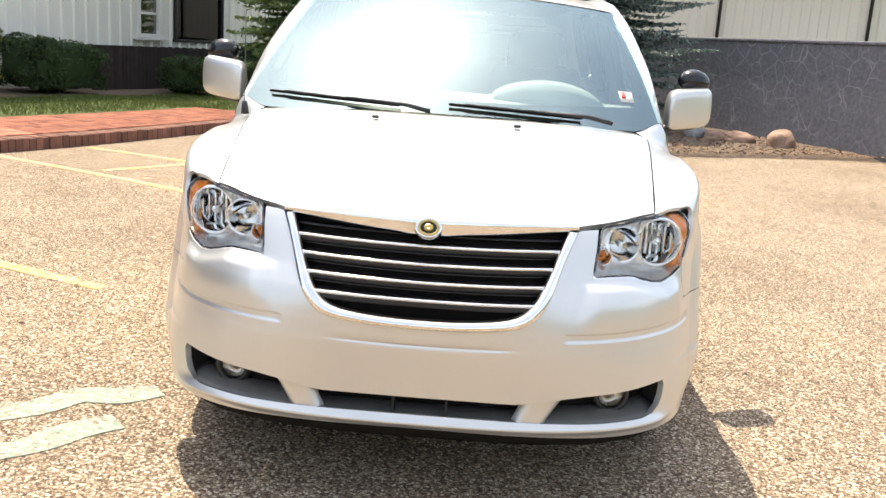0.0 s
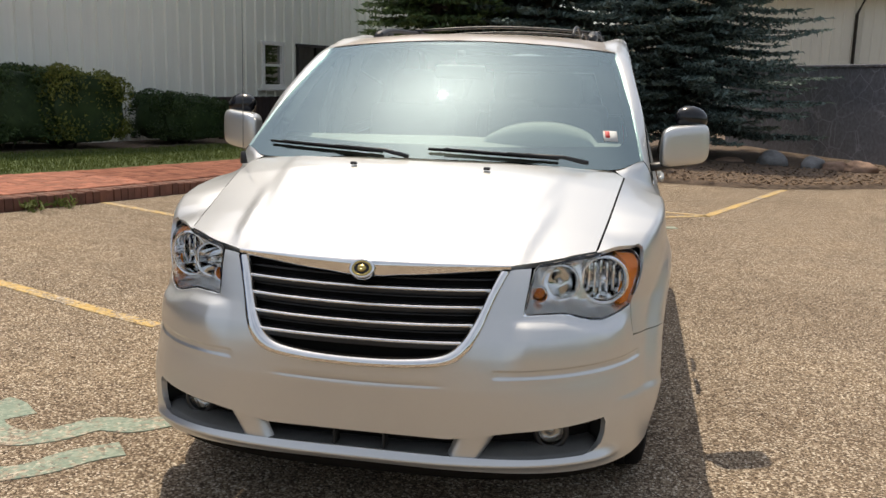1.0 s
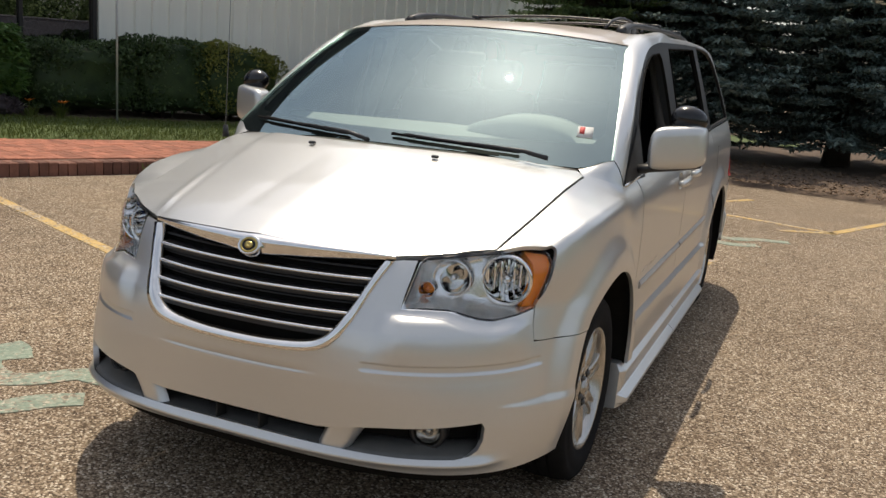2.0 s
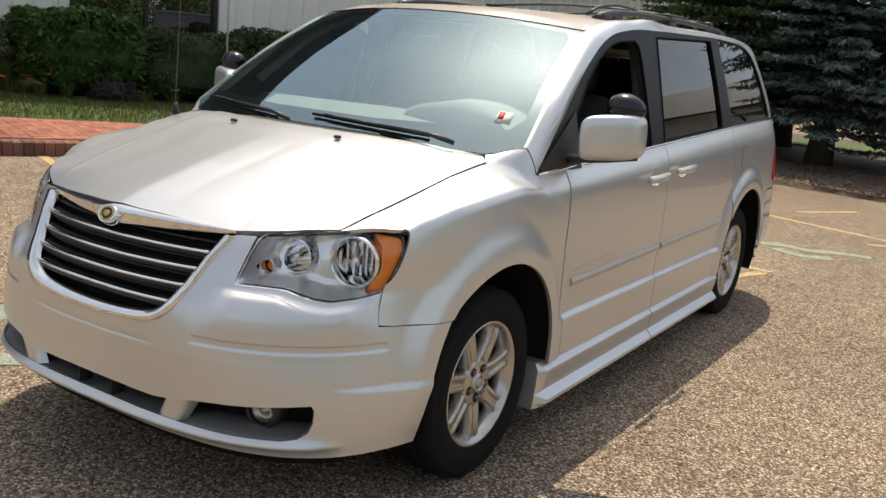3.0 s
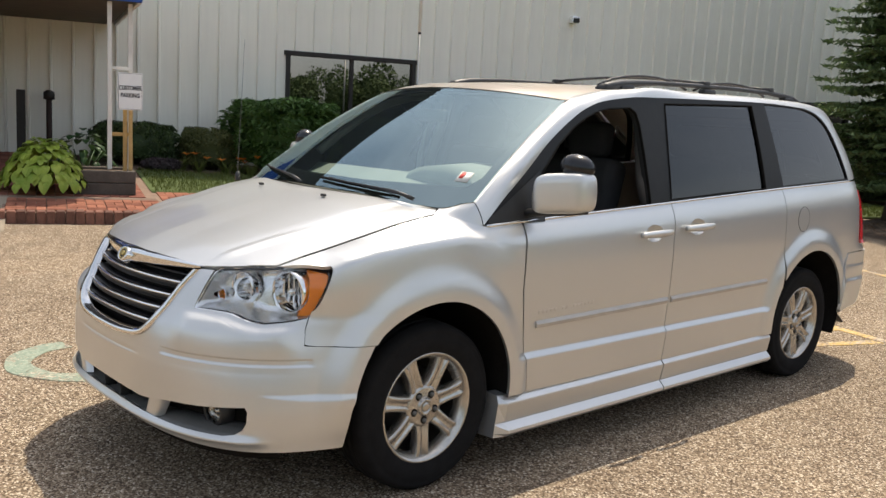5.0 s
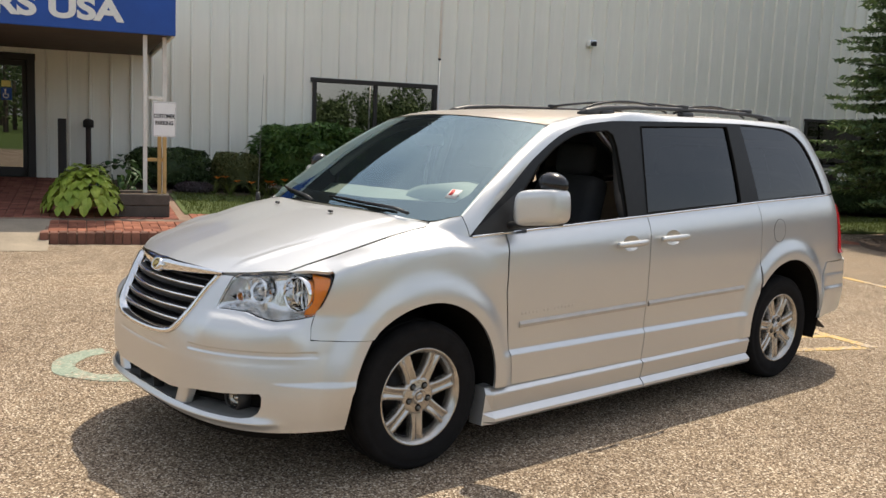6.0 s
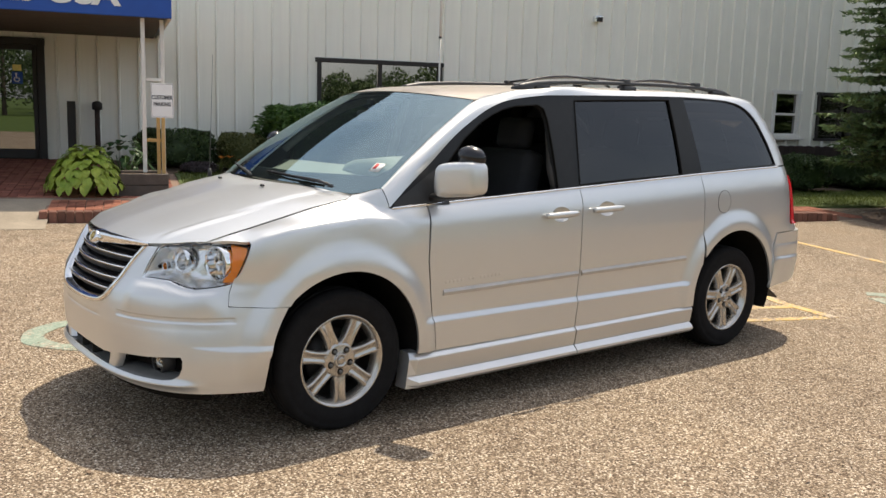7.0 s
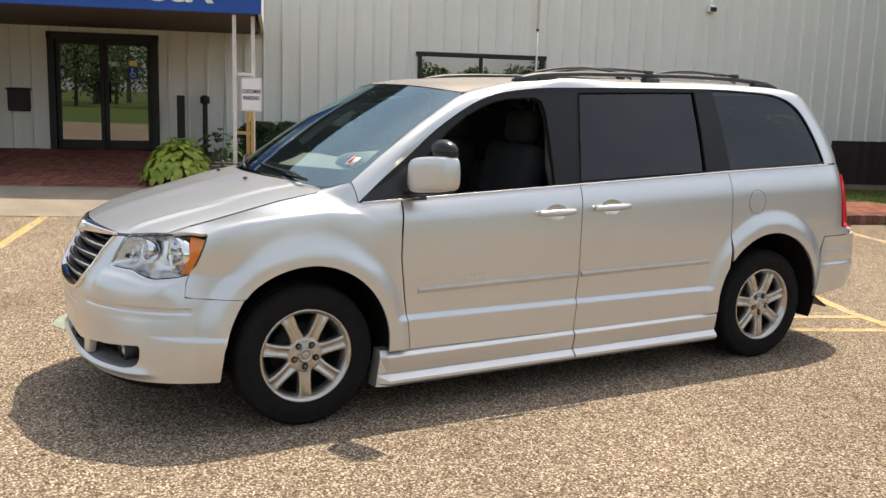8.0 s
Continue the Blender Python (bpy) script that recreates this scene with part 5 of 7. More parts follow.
sub("chrome_surround", ring_bm, CHROME, "chrome grille surround")
for z0, half_w in ((0.843, 0.402), (0.794, 0.386), (0.744, 0.366), (0.694, 0.341)):
    st = [half_w * (-1 + 2 * k / 28) for k in range(29)]
    bm = bmesh.new()
    sweep(bm, [(0.0, 0.005), (-0.004, 0.0), (0.0, -0.005), (0.014, -0.005), (0.014, 0.005)], lambda x, p: front(ang(x, z0), z0) + Vector((0, p[0] + 0.012, p[1])), st)
    sub("grille_slat", bm, CHROME, "thin chrome grille slat")
    bm = bmesh.new()
    sweep(bm, [(0.018, 0.004), (0.016, -0.018), (0.060, -0.030), (0.060, 0.004)], lambda x, p: front(ang(x, z0), z0) + Vector((0, p[0], p[1])), st)
    sub("grille_blade", bm, BLACK, "black blade behind the slat")
for z0, half_w in ((0.868, 0.41), (0.818, 0.39), (0.768, 0.37), (0.718, 0.35), (0.67, 0.31)):
    bm = bmesh.new()
    sweep(bm, [(0.034, 0.002), (0.034, -0.002), (0.07, -0.004), (0.07, 0.004)], lambda x, p: front(ang(x, z0), z0) + Vector((0, p[0], p[1])), [half_w * (-1 + 2 * k / 16) for k in range(17)])
    sub("inner_blade", bm, BLACK)
# winged bar with its oval badge
bm = bmesh.new()
prof = []
for k in range(41):
    x = -0.452 + 0.904 * k / 40
    a = abs(x)
    low = table(a, [0.0, 0.06, 0.1, 0.19, 0.30, 0.452], [0.868, 0.870, 0.875, 0.881, 0.891, 0.903])
    top = table(a, [0.0, 0.10, 0.30, 0.452], [0.930, 0.926, 0.922, 0.917])
    mid = (low + top) / 2
    y0 = front(ang(x, mid), mid).y
    lead = table(a, [0, 0.06, 0.12, 0.452], [0.030, 0.024, 0.016, 0.006])
    prof.append([bm.verts.new(Vector((x, y0 - d, z))) for d, z in ((-0.02, top + 0.002), (lead * 0.4, top), (lead, top - 0.3 * (top - low)), (lead * 0.55, mid), (lead, low + 0.3 * (top - low)), (lead * 0.3, low), (-0.02, low - 0.002))])
for p, q in zip(prof, prof[1:]):
    for k in range(6):
        bm.faces.new((p[k], p[k + 1], q[k + 1], q[k]))
bmesh.ops.recalc_face_normals(bm, faces=bm.faces[:])
sub("chrome_wing", bm, CHROME, "chrome winged bar above the slats")
tilt = Matrix.Translation((0, -0.886, 0.900)) @ Matrix.Rotation(radians(62), 4, "X") @ Matrix.Diagonal((0.80, 0.62, 1, 1))
bm = bmesh.new()
lathe(bm, [(0.001, 0.004), (0.040, 0.006), (0.046, 0.011), (0.051, 0.004), (0.053, -0.02)], 40, tilt)
sub("badge_rim", bm, CHROME, "chrome oval badge rim")
for r0, r1, h, mt, nm in ((0.040, 0.030, 0.009, GOLD, "badge_ring"), (0.030, 0.018, 0.007, GLOSS_BLACK, "badge_field"), (0.018, 0.001, 0.010, GOLD, "badge_centre")):
    bm = bmesh.new()
    lathe(bm, [(r0, h - 0.003), (r0 * 0.97, h), (r1 * 1.03, h), (r1, h - 0.003)], 36, tilt)
    sub(nm, bm, mt)

# headlamps
lamp_top = [(x, lamp_y(x)[1]) for x in (0.77, 0.74, 0.70, 0.66, 0.60, 0.535)] + [(0.522, 0.903)]
lamp_side = [(ang_y(y, z), z) for y, z in ((-0.530, 0.768), (-0.514, 0.800), (-0.494, 0.850), (-0.475, 0.900), (-0.466, 0.926), (-0.468, 0.936))]
lamp_line = xz(lamp_low) + lamp_side + xz(lamp_top + [(0.516, 0.86), (0.508, 0.81)])


def lamp_skin(a, z):
    """The lamp's face: the bumper's sweep, leaning in towards the wing at its upper outer corner."""
    p = front(a, z)
    lean = 0.022 * max(0.0, (z - 0.875) / 0.055) ** 2 * smooth01((abs(p.x) - 0.70) / 0.10)
    return p + Vector((-math.copysign(lean, a), lean * 0.4, 0))


def to_edge(a, z, line):
    """Distance in metres from a point of the lamp to its outline."""
    best = 1.0
    for (a0, z0), (a1, z1) in zip(line, line[1:] + line[:1]):
        da, dz = (a1 - a0) * 0.9, z1 - z0
        t = max(0.0, min(1.0, ((a - a0) * 0.9 * da + (z - z0) * dz) / (da * da + dz * dz + 1e-12)))
        best = min(best, math.hypot((a - a0) * 0.9 - t * da, z - z0 - t * dz))
    return best


def headlamp(sx):
    flip = (lambda pts: [(a * sx, z) for a, z in pts])
    outline = flip(lamp_line)
    shrink = grown(outline, -0.0065)
    root = part("headlamp", sheet(outline, lambda a, z: lamp_skin(a, z) + Vector((0, 0.004, 0)), 0.03, depth=0.008, out=(0, -1, 0), holes=[shrink]), GLOSS_BLACK, van, "clear headlamp with chrome bowls and an amber corner")
    part("lens", sheet(shrink, lambda a, z: lamp_skin(a, z) + Vector((-0.002 * sx, 0.001, 0)), 0.02, depth=0, out=(0, -1, 0)), CLEAR, root, "clear plastic lens")

    def deep(a, z):
        p = lamp_skin(a, z)
        d = 0.006 + 0.994 * smooth01(to_edge(a, z, outline) / 0.035)
        return p + Vector((-0.045 * sx * smooth01((abs(p.x) - 0.5) / 0.3), 0.080, 0)) * d

    def bowl_hole(x, z, r):
        a0 = ang(x, z)
        return [(sx * (a0 + r * math.cos(2 * math.pi * k / 32) / (0.95 * math.cos(a0))), z + r * math.sin(2 * math.pi * k / 32)) for k in range(32)]

    part("housing", sheet(outline, deep, 0.012, [bowl_hole(0.777, 0.846, 0.070), bowl_hole(0.617, 0.852, 0.049), bowl_hole(0.545, 0.818, 0.021)], depth=0, out=(0, -1, 0)), LAMP_GREY, root, "pale grey lamp housing")
    for x, z, r, mt, nm, yaw in ((0.757, 0.846, 0.076, REFLECTOR, "main_bowl", 14), (0.622, 0.852, 0.057, REFLECTOR, "inner_bowl", 10), (0.560, 0.818, 0.026, AMBER, "turn_signal", 8)):
        c = front(sx * ang(x, z), z) + Vector((-0.022 * sx, 0.062 if nm == "main_bowl" else 0.056, 0))
        m = Matrix.Translation(c) @ Matrix.Rotation(radians(sx * yaw), 4, "Z") @ Matrix.Rotation(radians(90), 4, "X")
        bm = bmesh.new()
        lathe(bm, [(r * 1.10, -0.03), (r * 1.08, 0.012), (r, 0.016), (r * 0.94, 0.006), (r * 0.90, -0.016), (r * 0.78, -0.046), (r * 0.55, -0.072), (r * 0.30, -0.086), (r * 0.2, -0.088)], 36, m)
        part(nm, bm, mt if nm != "turn_signal" else REFLECTOR, root, "amber bulb bowl" if nm == "turn_signal" else "chromed bowl")
        bm = bmesh.new()
        lathe(bm, [(r * 0.22, -0.088), (r * 0.2, -0.012), (r * 0.13, 0.004), (0.0005, 0.006)], 18, m)
        part("bulb", bm, AMBER if nm == "turn_signal" else CHROME, root)
        if nm == "turn_signal":
            bm = bmesh.new()
            lathe(bm, [(r * 0.70, -0.018), (r * 0.4, -0.010), (0.0005, -0.008)], 24, m)
            part("amber_cover", bm, AMBER, root)
        if nm == "main_bowl":
            for k in range(-3, 4):
                bm = bmesh.new()
                box(bm, (k * 0.0205, 0, -0.058 + 0.006 * abs(k)), (0.008, 0.112 - 0.013 * abs(k), 0.022), 0.002, m)
                part("bowl_rib", bm, REFLECTOR, root)
    amber = [(ang_y(y, z), z) for y, z in ((-0.522, 0.770), (-0.498, 0.84), (-0.477, 0.90), (-0.469, 0.929), (-0.530, 0.937), (-0.536, 0.90), (-0.542, 0.85), (-0.576, 0.768))]
    part("amber_corner", sheet(flip(amber), lambda a, z: lamp_skin(a, z) + Vector((-0.010 * sx, 0.014, 0)), 0.015, depth=0.02, out=(sx, 0, 0)), AMBER, root, "amber side marker")


headlamp(1)
headlamp(-1)

# side sills, mouldings, handles, fuel flap
sill_section = [(0.928, 0.340), (0.936, 0.338), (0.966, 0.309), (0.967, 0.302), (0.954, 0.226), (0.950, 0.218), (0.955, 0.214), (0.980, 0.190), (0.981, 0.176), (0.962, 0.158), (0.86, 0.152), (0.86, 0.340)]
for y0, y1 in ((0.376, 1.548), (1.556, 2.628)):
    bm = bmesh.new()

    def sill_at(y, p):
        """The front end is cut on a slant, its lip tapering in."""
        k = max(0.0, 1 - (y - 0.376) / 0.035)
        return Vector((min(p[0], 0.981 - 0.030 * k) - 0.006 * k, y - 0.14 * k * (0.34 - p[1]), p[1] + 0.009 * (y - 0.4)))

    sweep(bm, sill_section, sill_at, ([0.376, 0.411] if y0 < 1 else [y0]) + [y0 + (y1 - y0) * k / 8 for k in range(1, 9)])
    pair("side_sill", bm, SILVER, "silver lowered-floor side sill", smooth=False)
for root, y0, y1, tip in ((0, 0.575, 1.560, True), (1, 1.588, 2.545, False)):
    bm = bmesh.new()
    sweep(bm, [(0.0, -0.016), (0.011, -0.015), (0.014, 0.002), (0.005, 0.015), (0.0, 0.015)], lambda y, p: Vector((side_x(y, 0.65) + p[0] * (1 if y > 0.6 else 0.8) - 0.001, y, table(y, [0.57, 2.55], [0.636, 0.668]) + p[1])), [y0 + (y1 - y0) * k / 12 for k in range(13)])
    left = part("side_moulding", bm, RUB_STRIP, (door_l, slide_l)[root], "aged grey-tan rub strip", smooth=False)
    part("side_moulding", mirrored(left.data), RUB_STRIP, (door_r, slide_r)[root], "aged grey-tan rub strip")
for root, yc, z in ((0, 1.395, 1.005), (1, 1.772, 1.022)):
    bm = bmesh.new()
    xs = side_x(yc, z)
    sweep(bm, [(0.016, 0.0), (0.010, 0.016), (-0.006, 0.016), (-0.010, 0.0), (-0.006, -0.016), (0.010, -0.016)], lambda k, p: Vector((xs + 0.006 + 0.026 * math.sin(math.pi * min(1, max(0, 0.06 + 0.88 * k))) ** 0.35 + p[0], yc - 0.122 + 0.244 * k, z + 0.006 * (k - 0.5) + p[1] * (0.8 + 0.3 * math.sin(math.pi * k)))), [k / 14 for k in range(15)])
    left = part("door_handle", bm, SILVER, (door_l, slide_l)[root], "silver door handle")
    part("door_handle", mirrored(left.data), SILVER, (door_r, slide_r)[root], "silver door handle")
    bm = bmesh.new()
    vs = [[bm.verts.new(side(yc + 0.010 + 0.072 * r * math.cos(2 * math.pi * k / 28), z - 0.002 + 0.043 * r * math.sin(2 * math.pi * k / 28)) - Vector((0.026 * (1 - r ** 3) + 0.001, 0, 0))) for k in range(28)] for r in (1.0, 0.9, 0.75, 0.5, 0.2)]
    for p, q in zip(vs, vs[1:]):
        for k in range(28):
            bm.faces.new((p[k], p[(k + 1) % 28], q[(k + 1) % 28], q[k]))
    bm.faces.new(vs[-1])
    left = part("handle_cup", bm, SILVER, (door_l, slide_l)[root], "recessed handle cup")
    part("handle_cup", mirrored(left.data), SILVER, (door_r, slide_r)[root], "recessed handle cup")
ring_pts = lambda cy, cz, ry, rz, n=36: [(cy + ry * math.cos(2 * math.pi * k / n), cz + rz * math.sin(2 * math.pi * k / n)) for k in range(n)]
part("flap_gap", sheet(ring_pts(2.92, 1.018, 0.0700, 0.0765), lambda y, z: side(y, z) + Vector((0.0008, 0, 0)), 0.03, [ring_pts(2.92, 1.018, 0.0672, 0.0738)], 0.002), UNDER, quarter_l, "dark gap round the fuel flap")
part("fuel_flap", sheet(ring_pts(2.92, 1.018, 0.0667, 0.0733), lambda y, z: side(y, z) + Vector((0.0012, 0, 0)), 0.016, depth=0.002), SILVER, quarter_l, "round silver fuel flap")
# faint ghost of removed lettering on the front door
for k in range(15):
    if k in (5, 8):
        continue
    bm = bmesh.new()
    y0 = 0.595 + 0.026 * k
    box(bm, (side_x(y0, 0.69) + 0.0004, y0, 0.690 + 0.0008 * k), (0.0010, 0.016, 0.015), 0.0003)
    part("lettering_ghost", bm, GHOST, door_l, "faded illegible lettering")

# greenhouse: black window band, glass, silver pillars and roof
dlo_top = curve_through([(0.263, 1.083), (0.40, 1.195), (0.534, 1.293), (0.721, 1.437), (0.914, 1.552), (1.043, 1.607), (1.16, 1.636), (1.35, 1.660), (1.5, 1.669), (2.0, 1.683), (2.63, 1.695), (2.97, 1.690), (3.165, 1.679), (3.31, 1.642), (3.412, 1.567), (3.484, 1.449), (3.530, 1.343), (3.562, 1.246)], 4)
dlo = dlo_top + [(y, belt(y)) for y in (3.4, 3.1, 2.72, 2.3, 1.9, 1.58, 1.3, 1.05, 0.8, 0.5)]
open_win = [(0.640, 1.108), (0.650, 1.30), (0.781, 1.425), (0.90, 1.506), (0.997, 1.553), (1.08, 1.583), (1.168, 1.601), (1.34, 1.613), (1.385, 1.59), (1.402, 1.53), (1.410, 1.39), (1.418, 1.142)]
slide_win = [(1.640, 1.645), (2.05, 1.660), (2.505, 1.673), (2.517, 1.45), (2.520, 1.205), (2.05, 1.185), (1.590, 1.162), (1.61, 1.40)]
quart_win = [(2.658, 1.688)] + curve_through([(2.969, 1.685), (3.162, 1.674), (3.305, 1.637), (3.407, 1.563), (3.479, 1.446), (3.525, 1.341), (3.556, 1.256)], 4) + [(3.2, 1.240), (2.722, 1.218), (2.694, 1.45)]
band = lambda off: (lambda y, z: side(y, z) - Vector((off, 0, 0)))
for sx in (1, -1):
    bm = sheet(dlo, band(0.002), 0.04, [open_win, slide_win, quart_win], 0.035)
    me = mesh_of(bm)
    part("window_band", me if sx > 0 else mirrored(me), PILLAR, van, "matt black window pillars and frames")
    for nm, line, mt in (("sliding_door_window", slide_win, PRIVACY), ("rear_quarter_window", quart_win, PRIVACY), ("door_window", open_win, SIDE_GLASS)):
        if sx > 0 and nm == "door_window":
            continue
        me = mesh_of(sheet(grown(line, 0.004), band(0.012), 0.04, depth=0.004))
        ob = part(nm, me if sx > 0 else mirrored(me), mt, van, "dark privacy glass" if mt is PRIVACY else "clear side glass")
        ob.visible_shadow = mt is PRIVACY
    # chrome line at the belt
    bm = bmesh.new()
    sweep(bm, [(0.0, -0.008), (0.007, -0.004), (0.007, 0.004), (0.0, 0.008)], lambda y, p: Vector(((side_x(y, belt(y)) + p[0]) * sx, y, belt(y) + p[1])), [0.28 + 3.38 * k / 40 for k in range(41)])
    part("belt_trim", bm, CHROME, van, "bright belt-line trim")
    # rubber seals round the door windows
    for line in (slide_win, open_win):
        me = mesh_of(sheet(grown(line, 0.001), band(-0.003), 0.04, [grown(line, -0.004)], 0.014))
        part("window_seal", me if sx > 0 else mirrored(me), UNDER, van, "black rubber window seal")
    # silver pillar and roof rail, from the hood up and back to the tail lamp
    low = [side(y, z) for y, z in dlo_top]
    n = len(low) - 1
    high_pts = [screen(1, screen_foot(1)), screen(1, 0.3), screen(1, 0.6), screen(1, 0.9), screen(1, 1.0), Vector((0.645, 1.12, roof_z(0.64, 1.12))), Vector((0.62, 1.5, roof_z(0.62, 1.5))), Vector((0.62, 2.0, roof_z(0.62, 2.0))), Vector((0.62, 2.6, roof_z(0.62, 2.6))), Vector((0.62, 3.0, roof_z(0.62, 3.0))), Vector((0.62, 3.22, roof_z(0.62, 3.22))), Vector((0.625, 3.45, roof_z(0.625, 3.45))), Vector((0.640, 3.615, 1.660)), Vector((0.665, 3.715, 1.550)), Vector((0.695, 3.815, 1.420)), Vector((0.735, 3.875, 1.235))]
    marks = [0, 4, 9, 14, 17, 21, 28, 36, 40, 44, 48, 52, 56, 60, 64, n]
    high = [Vector(tuple(np.interp(k, marks, [p[c] for p in high_pts]) for c in range(3))) for k in range(n + 1)]
    for _ in range(3):
        high = [high[0]] + [(high[i - 1] + high[i] * 2 + high[i + 1]) / 4 for i in range(1, n)] + [high[-1]]
    for p in high:
        if p.y > 0.95 and p.z > 1.6:
            p.z = max(p.z, roof_z(p.x, p.y) - 0.002)
    bm = bmesh.new()
    rows = []
    for k, (a, b) in enumerate(zip(low, high)):
        row = []
        fill = 0.35 + 0.65 * smooth01(k / 9)
        for j in range(9):
            t = j / 8
            p = a.lerp(b, t)
            swell = 0.17 * fill * (b - a).length * math.sin(math.pi * t)
            p += Vector((0.72, 0, 0.70)) * swell
            if a.y > 3.16:
                zh = a.z + table(a.z, [1.246, 1.343, 1.449, 1.567, 1.642, 1.679], [-0.003, 0.035, 0.062, 0.075, 0.055, 0.035])
                z = a.z + (zh - a.z) * t
                y = a.y + (tail_y(zh) - 0.010 - a.y) * t ** 0.8
                p = p.lerp(side(y, z), smooth01((a.y - 3.16) / 0.23))
            row.append(bm.verts.new((p.x * sx, p.y, p.z)))
        inner = 0.02 if b.y < 0.93 or b.z < 1.6 else 0.06
        if a.y > 3.28:
            row.append(bm.verts.new(((p.x - 0.03) * sx, p.y - 0.004, p.z - 0.004)))
            rows.append(row)
            continue
        row.append(bm.verts.new(((b.x - inner) * sx, b.y + inner * 0.3, (roof_z(b.x - inner, b.y + inner * 0.3) - 0.003) if inner > 0.05 else b.z)))
        rows.append(row)
    for p, q in zip(rows, rows[1:]):
        for k in range(9):
            bm.faces.new((p[k], p[k + 1], q[k + 1], q[k]) if sx < 0 else (q[k], q[k + 1], p[k + 1], p[k]))
    part("roof_side_rail", bm, SILVER, van, "silver pillar and roof side")
    # little triangle of body between hood, pillar and mirror
    bm = bmesh.new()
    def corner_at(u, v):
        """From the wing's upper edge, smoothly up to the pillar's foot and the corner of the screen."""
        y = 0.263 - 0.171 * u
        lo = fender(y, 1.0) + Vector((0, 0, -0.001))
        if u < 0.5:
            span = high[0] - low[0]
            hi = low[0].lerp(high[0], 2 * u) + Vector((0.72, 0, 0.70)) * 0.17 * 0.35 * span.length * math.sin(math.pi * 2 * u)
        else:
            su = 1 - 0.14 * (2 * u - 1)
            hi = screen(su, screen_foot(su), -0.003)
        chord = hi - lo
        size = chord.length
        rise = (fender(y, 1.0) - fender(y, 0.955)).normalized().lerp(chord.normalized(), 0.3)
        lean = (high[2] - high[0]).normalized().lerp(chord.normalized(), 0.3 + 0.7 * smooth01(2 * u - 0.6))
        h = (2 * v ** 3 - 3 * v * v + 1, v ** 3 - 2 * v * v + v, 3 * v * v - 2 * v ** 3, v ** 3 - v * v)
        p = lo * h[0] + rise * (size * h[1]) + hi * h[2] + lean * (size * h[3])
        return Vector((p.x * sx, p.y, p.z))

    grid_patch(bm, corner_at, 16, 8)
    bmesh.ops.recalc_face_normals(bm, faces=bm.faces[:])
    if sum(f.normal.z for f in bm.faces) < 0:
        bmesh.ops.reverse_faces(bm, faces=bm.faces[:])
    part("cowl_corner", bm, SILVER, van, "silver corner below the pillar")
    bm = bmesh.new()
    tube(bm, [corner_at(k / 16, 1.0) + Vector((-0.0004 * sx, 0, 0.0002)) for k in range(9)], 0.0022, 6)
    part("wing_seam", bm, UNDER, van, "dark seam between wing and pillar")
    bm = bmesh.new()
    tube(bm, [((hood_edge(y) + 0.0002) * sx, y, hood_z(hood_edge(y), y) - 0.0042) for y in (-0.50, -0.4, -0.3, -0.2, -0.1, 0.0, 0.088)] + [(0.722 * sx, 0.165, hood_z(0.722, 0.165) - 0.004)], 0.0024, 6)
    part("hood_gap", bm, UNDER, van, "dark shut line of the hood")
bm = bmesh.new()


def roof_at(u, v):
    y0 = 0.795 + 0.135 * (2 * u - 1) ** 2
    y = y0 + (3.48 - y0) * min(1.0, v / 0.93)
    turn = max(0.0, v - 0.93) / 0.07
    x = (2 * u - 1) * table(y, [0.7, 0.95, 1.15, 3.3, 3.48], [0.700, 0.711, 0.648, 0.624, 0.60])
    return screen(2 * u - 1, 1.0, 0.003) if v == 0 else Vector((x, y + 0.09 * turn, roof_z(x, y) - 0.035 * turn ** 2))


grid_patch(bm, roof_at, 28, 44)
bmesh.ops.recalc_face_normals(bm, faces=bm.faces[:])
if sum(f.normal.z for f in bm.faces) < 0:
    bmesh.ops.reverse_faces(bm, faces=bm.faces[:])
part("roof", bm, TAN_SILVER, van, "silver roof panel tinted tan")
# windscreen with its dark border
bm = bmesh.new()
grid_patch(bm, lambda u, v: screen(2 * u - 1, screen_foot(2 * u - 1) * (1 - v) + v), 40, 14)
bmesh.ops.recalc_face_normals(bm, faces=bm.faces[:])
glass = part("windscreen", bm, WINDSCREEN, van, "large raked windscreen reflecting the hazy sky")
glass.visible_shadow = False
clear_line = [(-0.90, 0.14), (-0.3, 0.10), (0.3, 0.10), (0.90, 0.14), (0.945, 0.22), (0.945, 0.90), (0.91, 0.965), (-0.91, 0.965), (-0.945, 0.90), (-0.945, 0.22)]
part("screen_border", sheet([(u / 20, screen_foot(u / 20)) for u in range(-19, 20)] + [(0.995, 0.042), (0.995, 0.995), (-0.995, 0.995), (-0.995, 0.042)], lambda u, t: screen(u, t, -0.005), 0.08, [clear_line], 0, (0, -1, 1)), GLOSS_BLACK, glass, "black border of the windscreen")
for (u, t, w, h, mt) in ((0.86, 0.205, 0.055, 0.065, PAPER), (0.846, 0.214, 0.018, 0.040, RED)):
    bm = bmesh.new()
    grid_patch(bm, lambda a, b: screen(u + (a - 0.5) * w / 0.8, t + (b - 0.5) * h / 0.85, 0.0015 if mt is PAPER else 0.003), 2, 2)
    bmesh.ops.recalc_face_normals(bm, faces=bm.faces[:])
    bmesh.ops.solidify(bm, geom=bm.faces[:], thickness=0.0006)
    part("sticker", bm, mt, glass, "small white and red windscreen sticker")
bm = bmesh.new()
box(bm, screen(0.0, 0.90, -0.02), (0.04, 0.03, 0.03), 0.006)
part("mirror_mount", bm, BLACK, glass)
bm = bmesh.new()
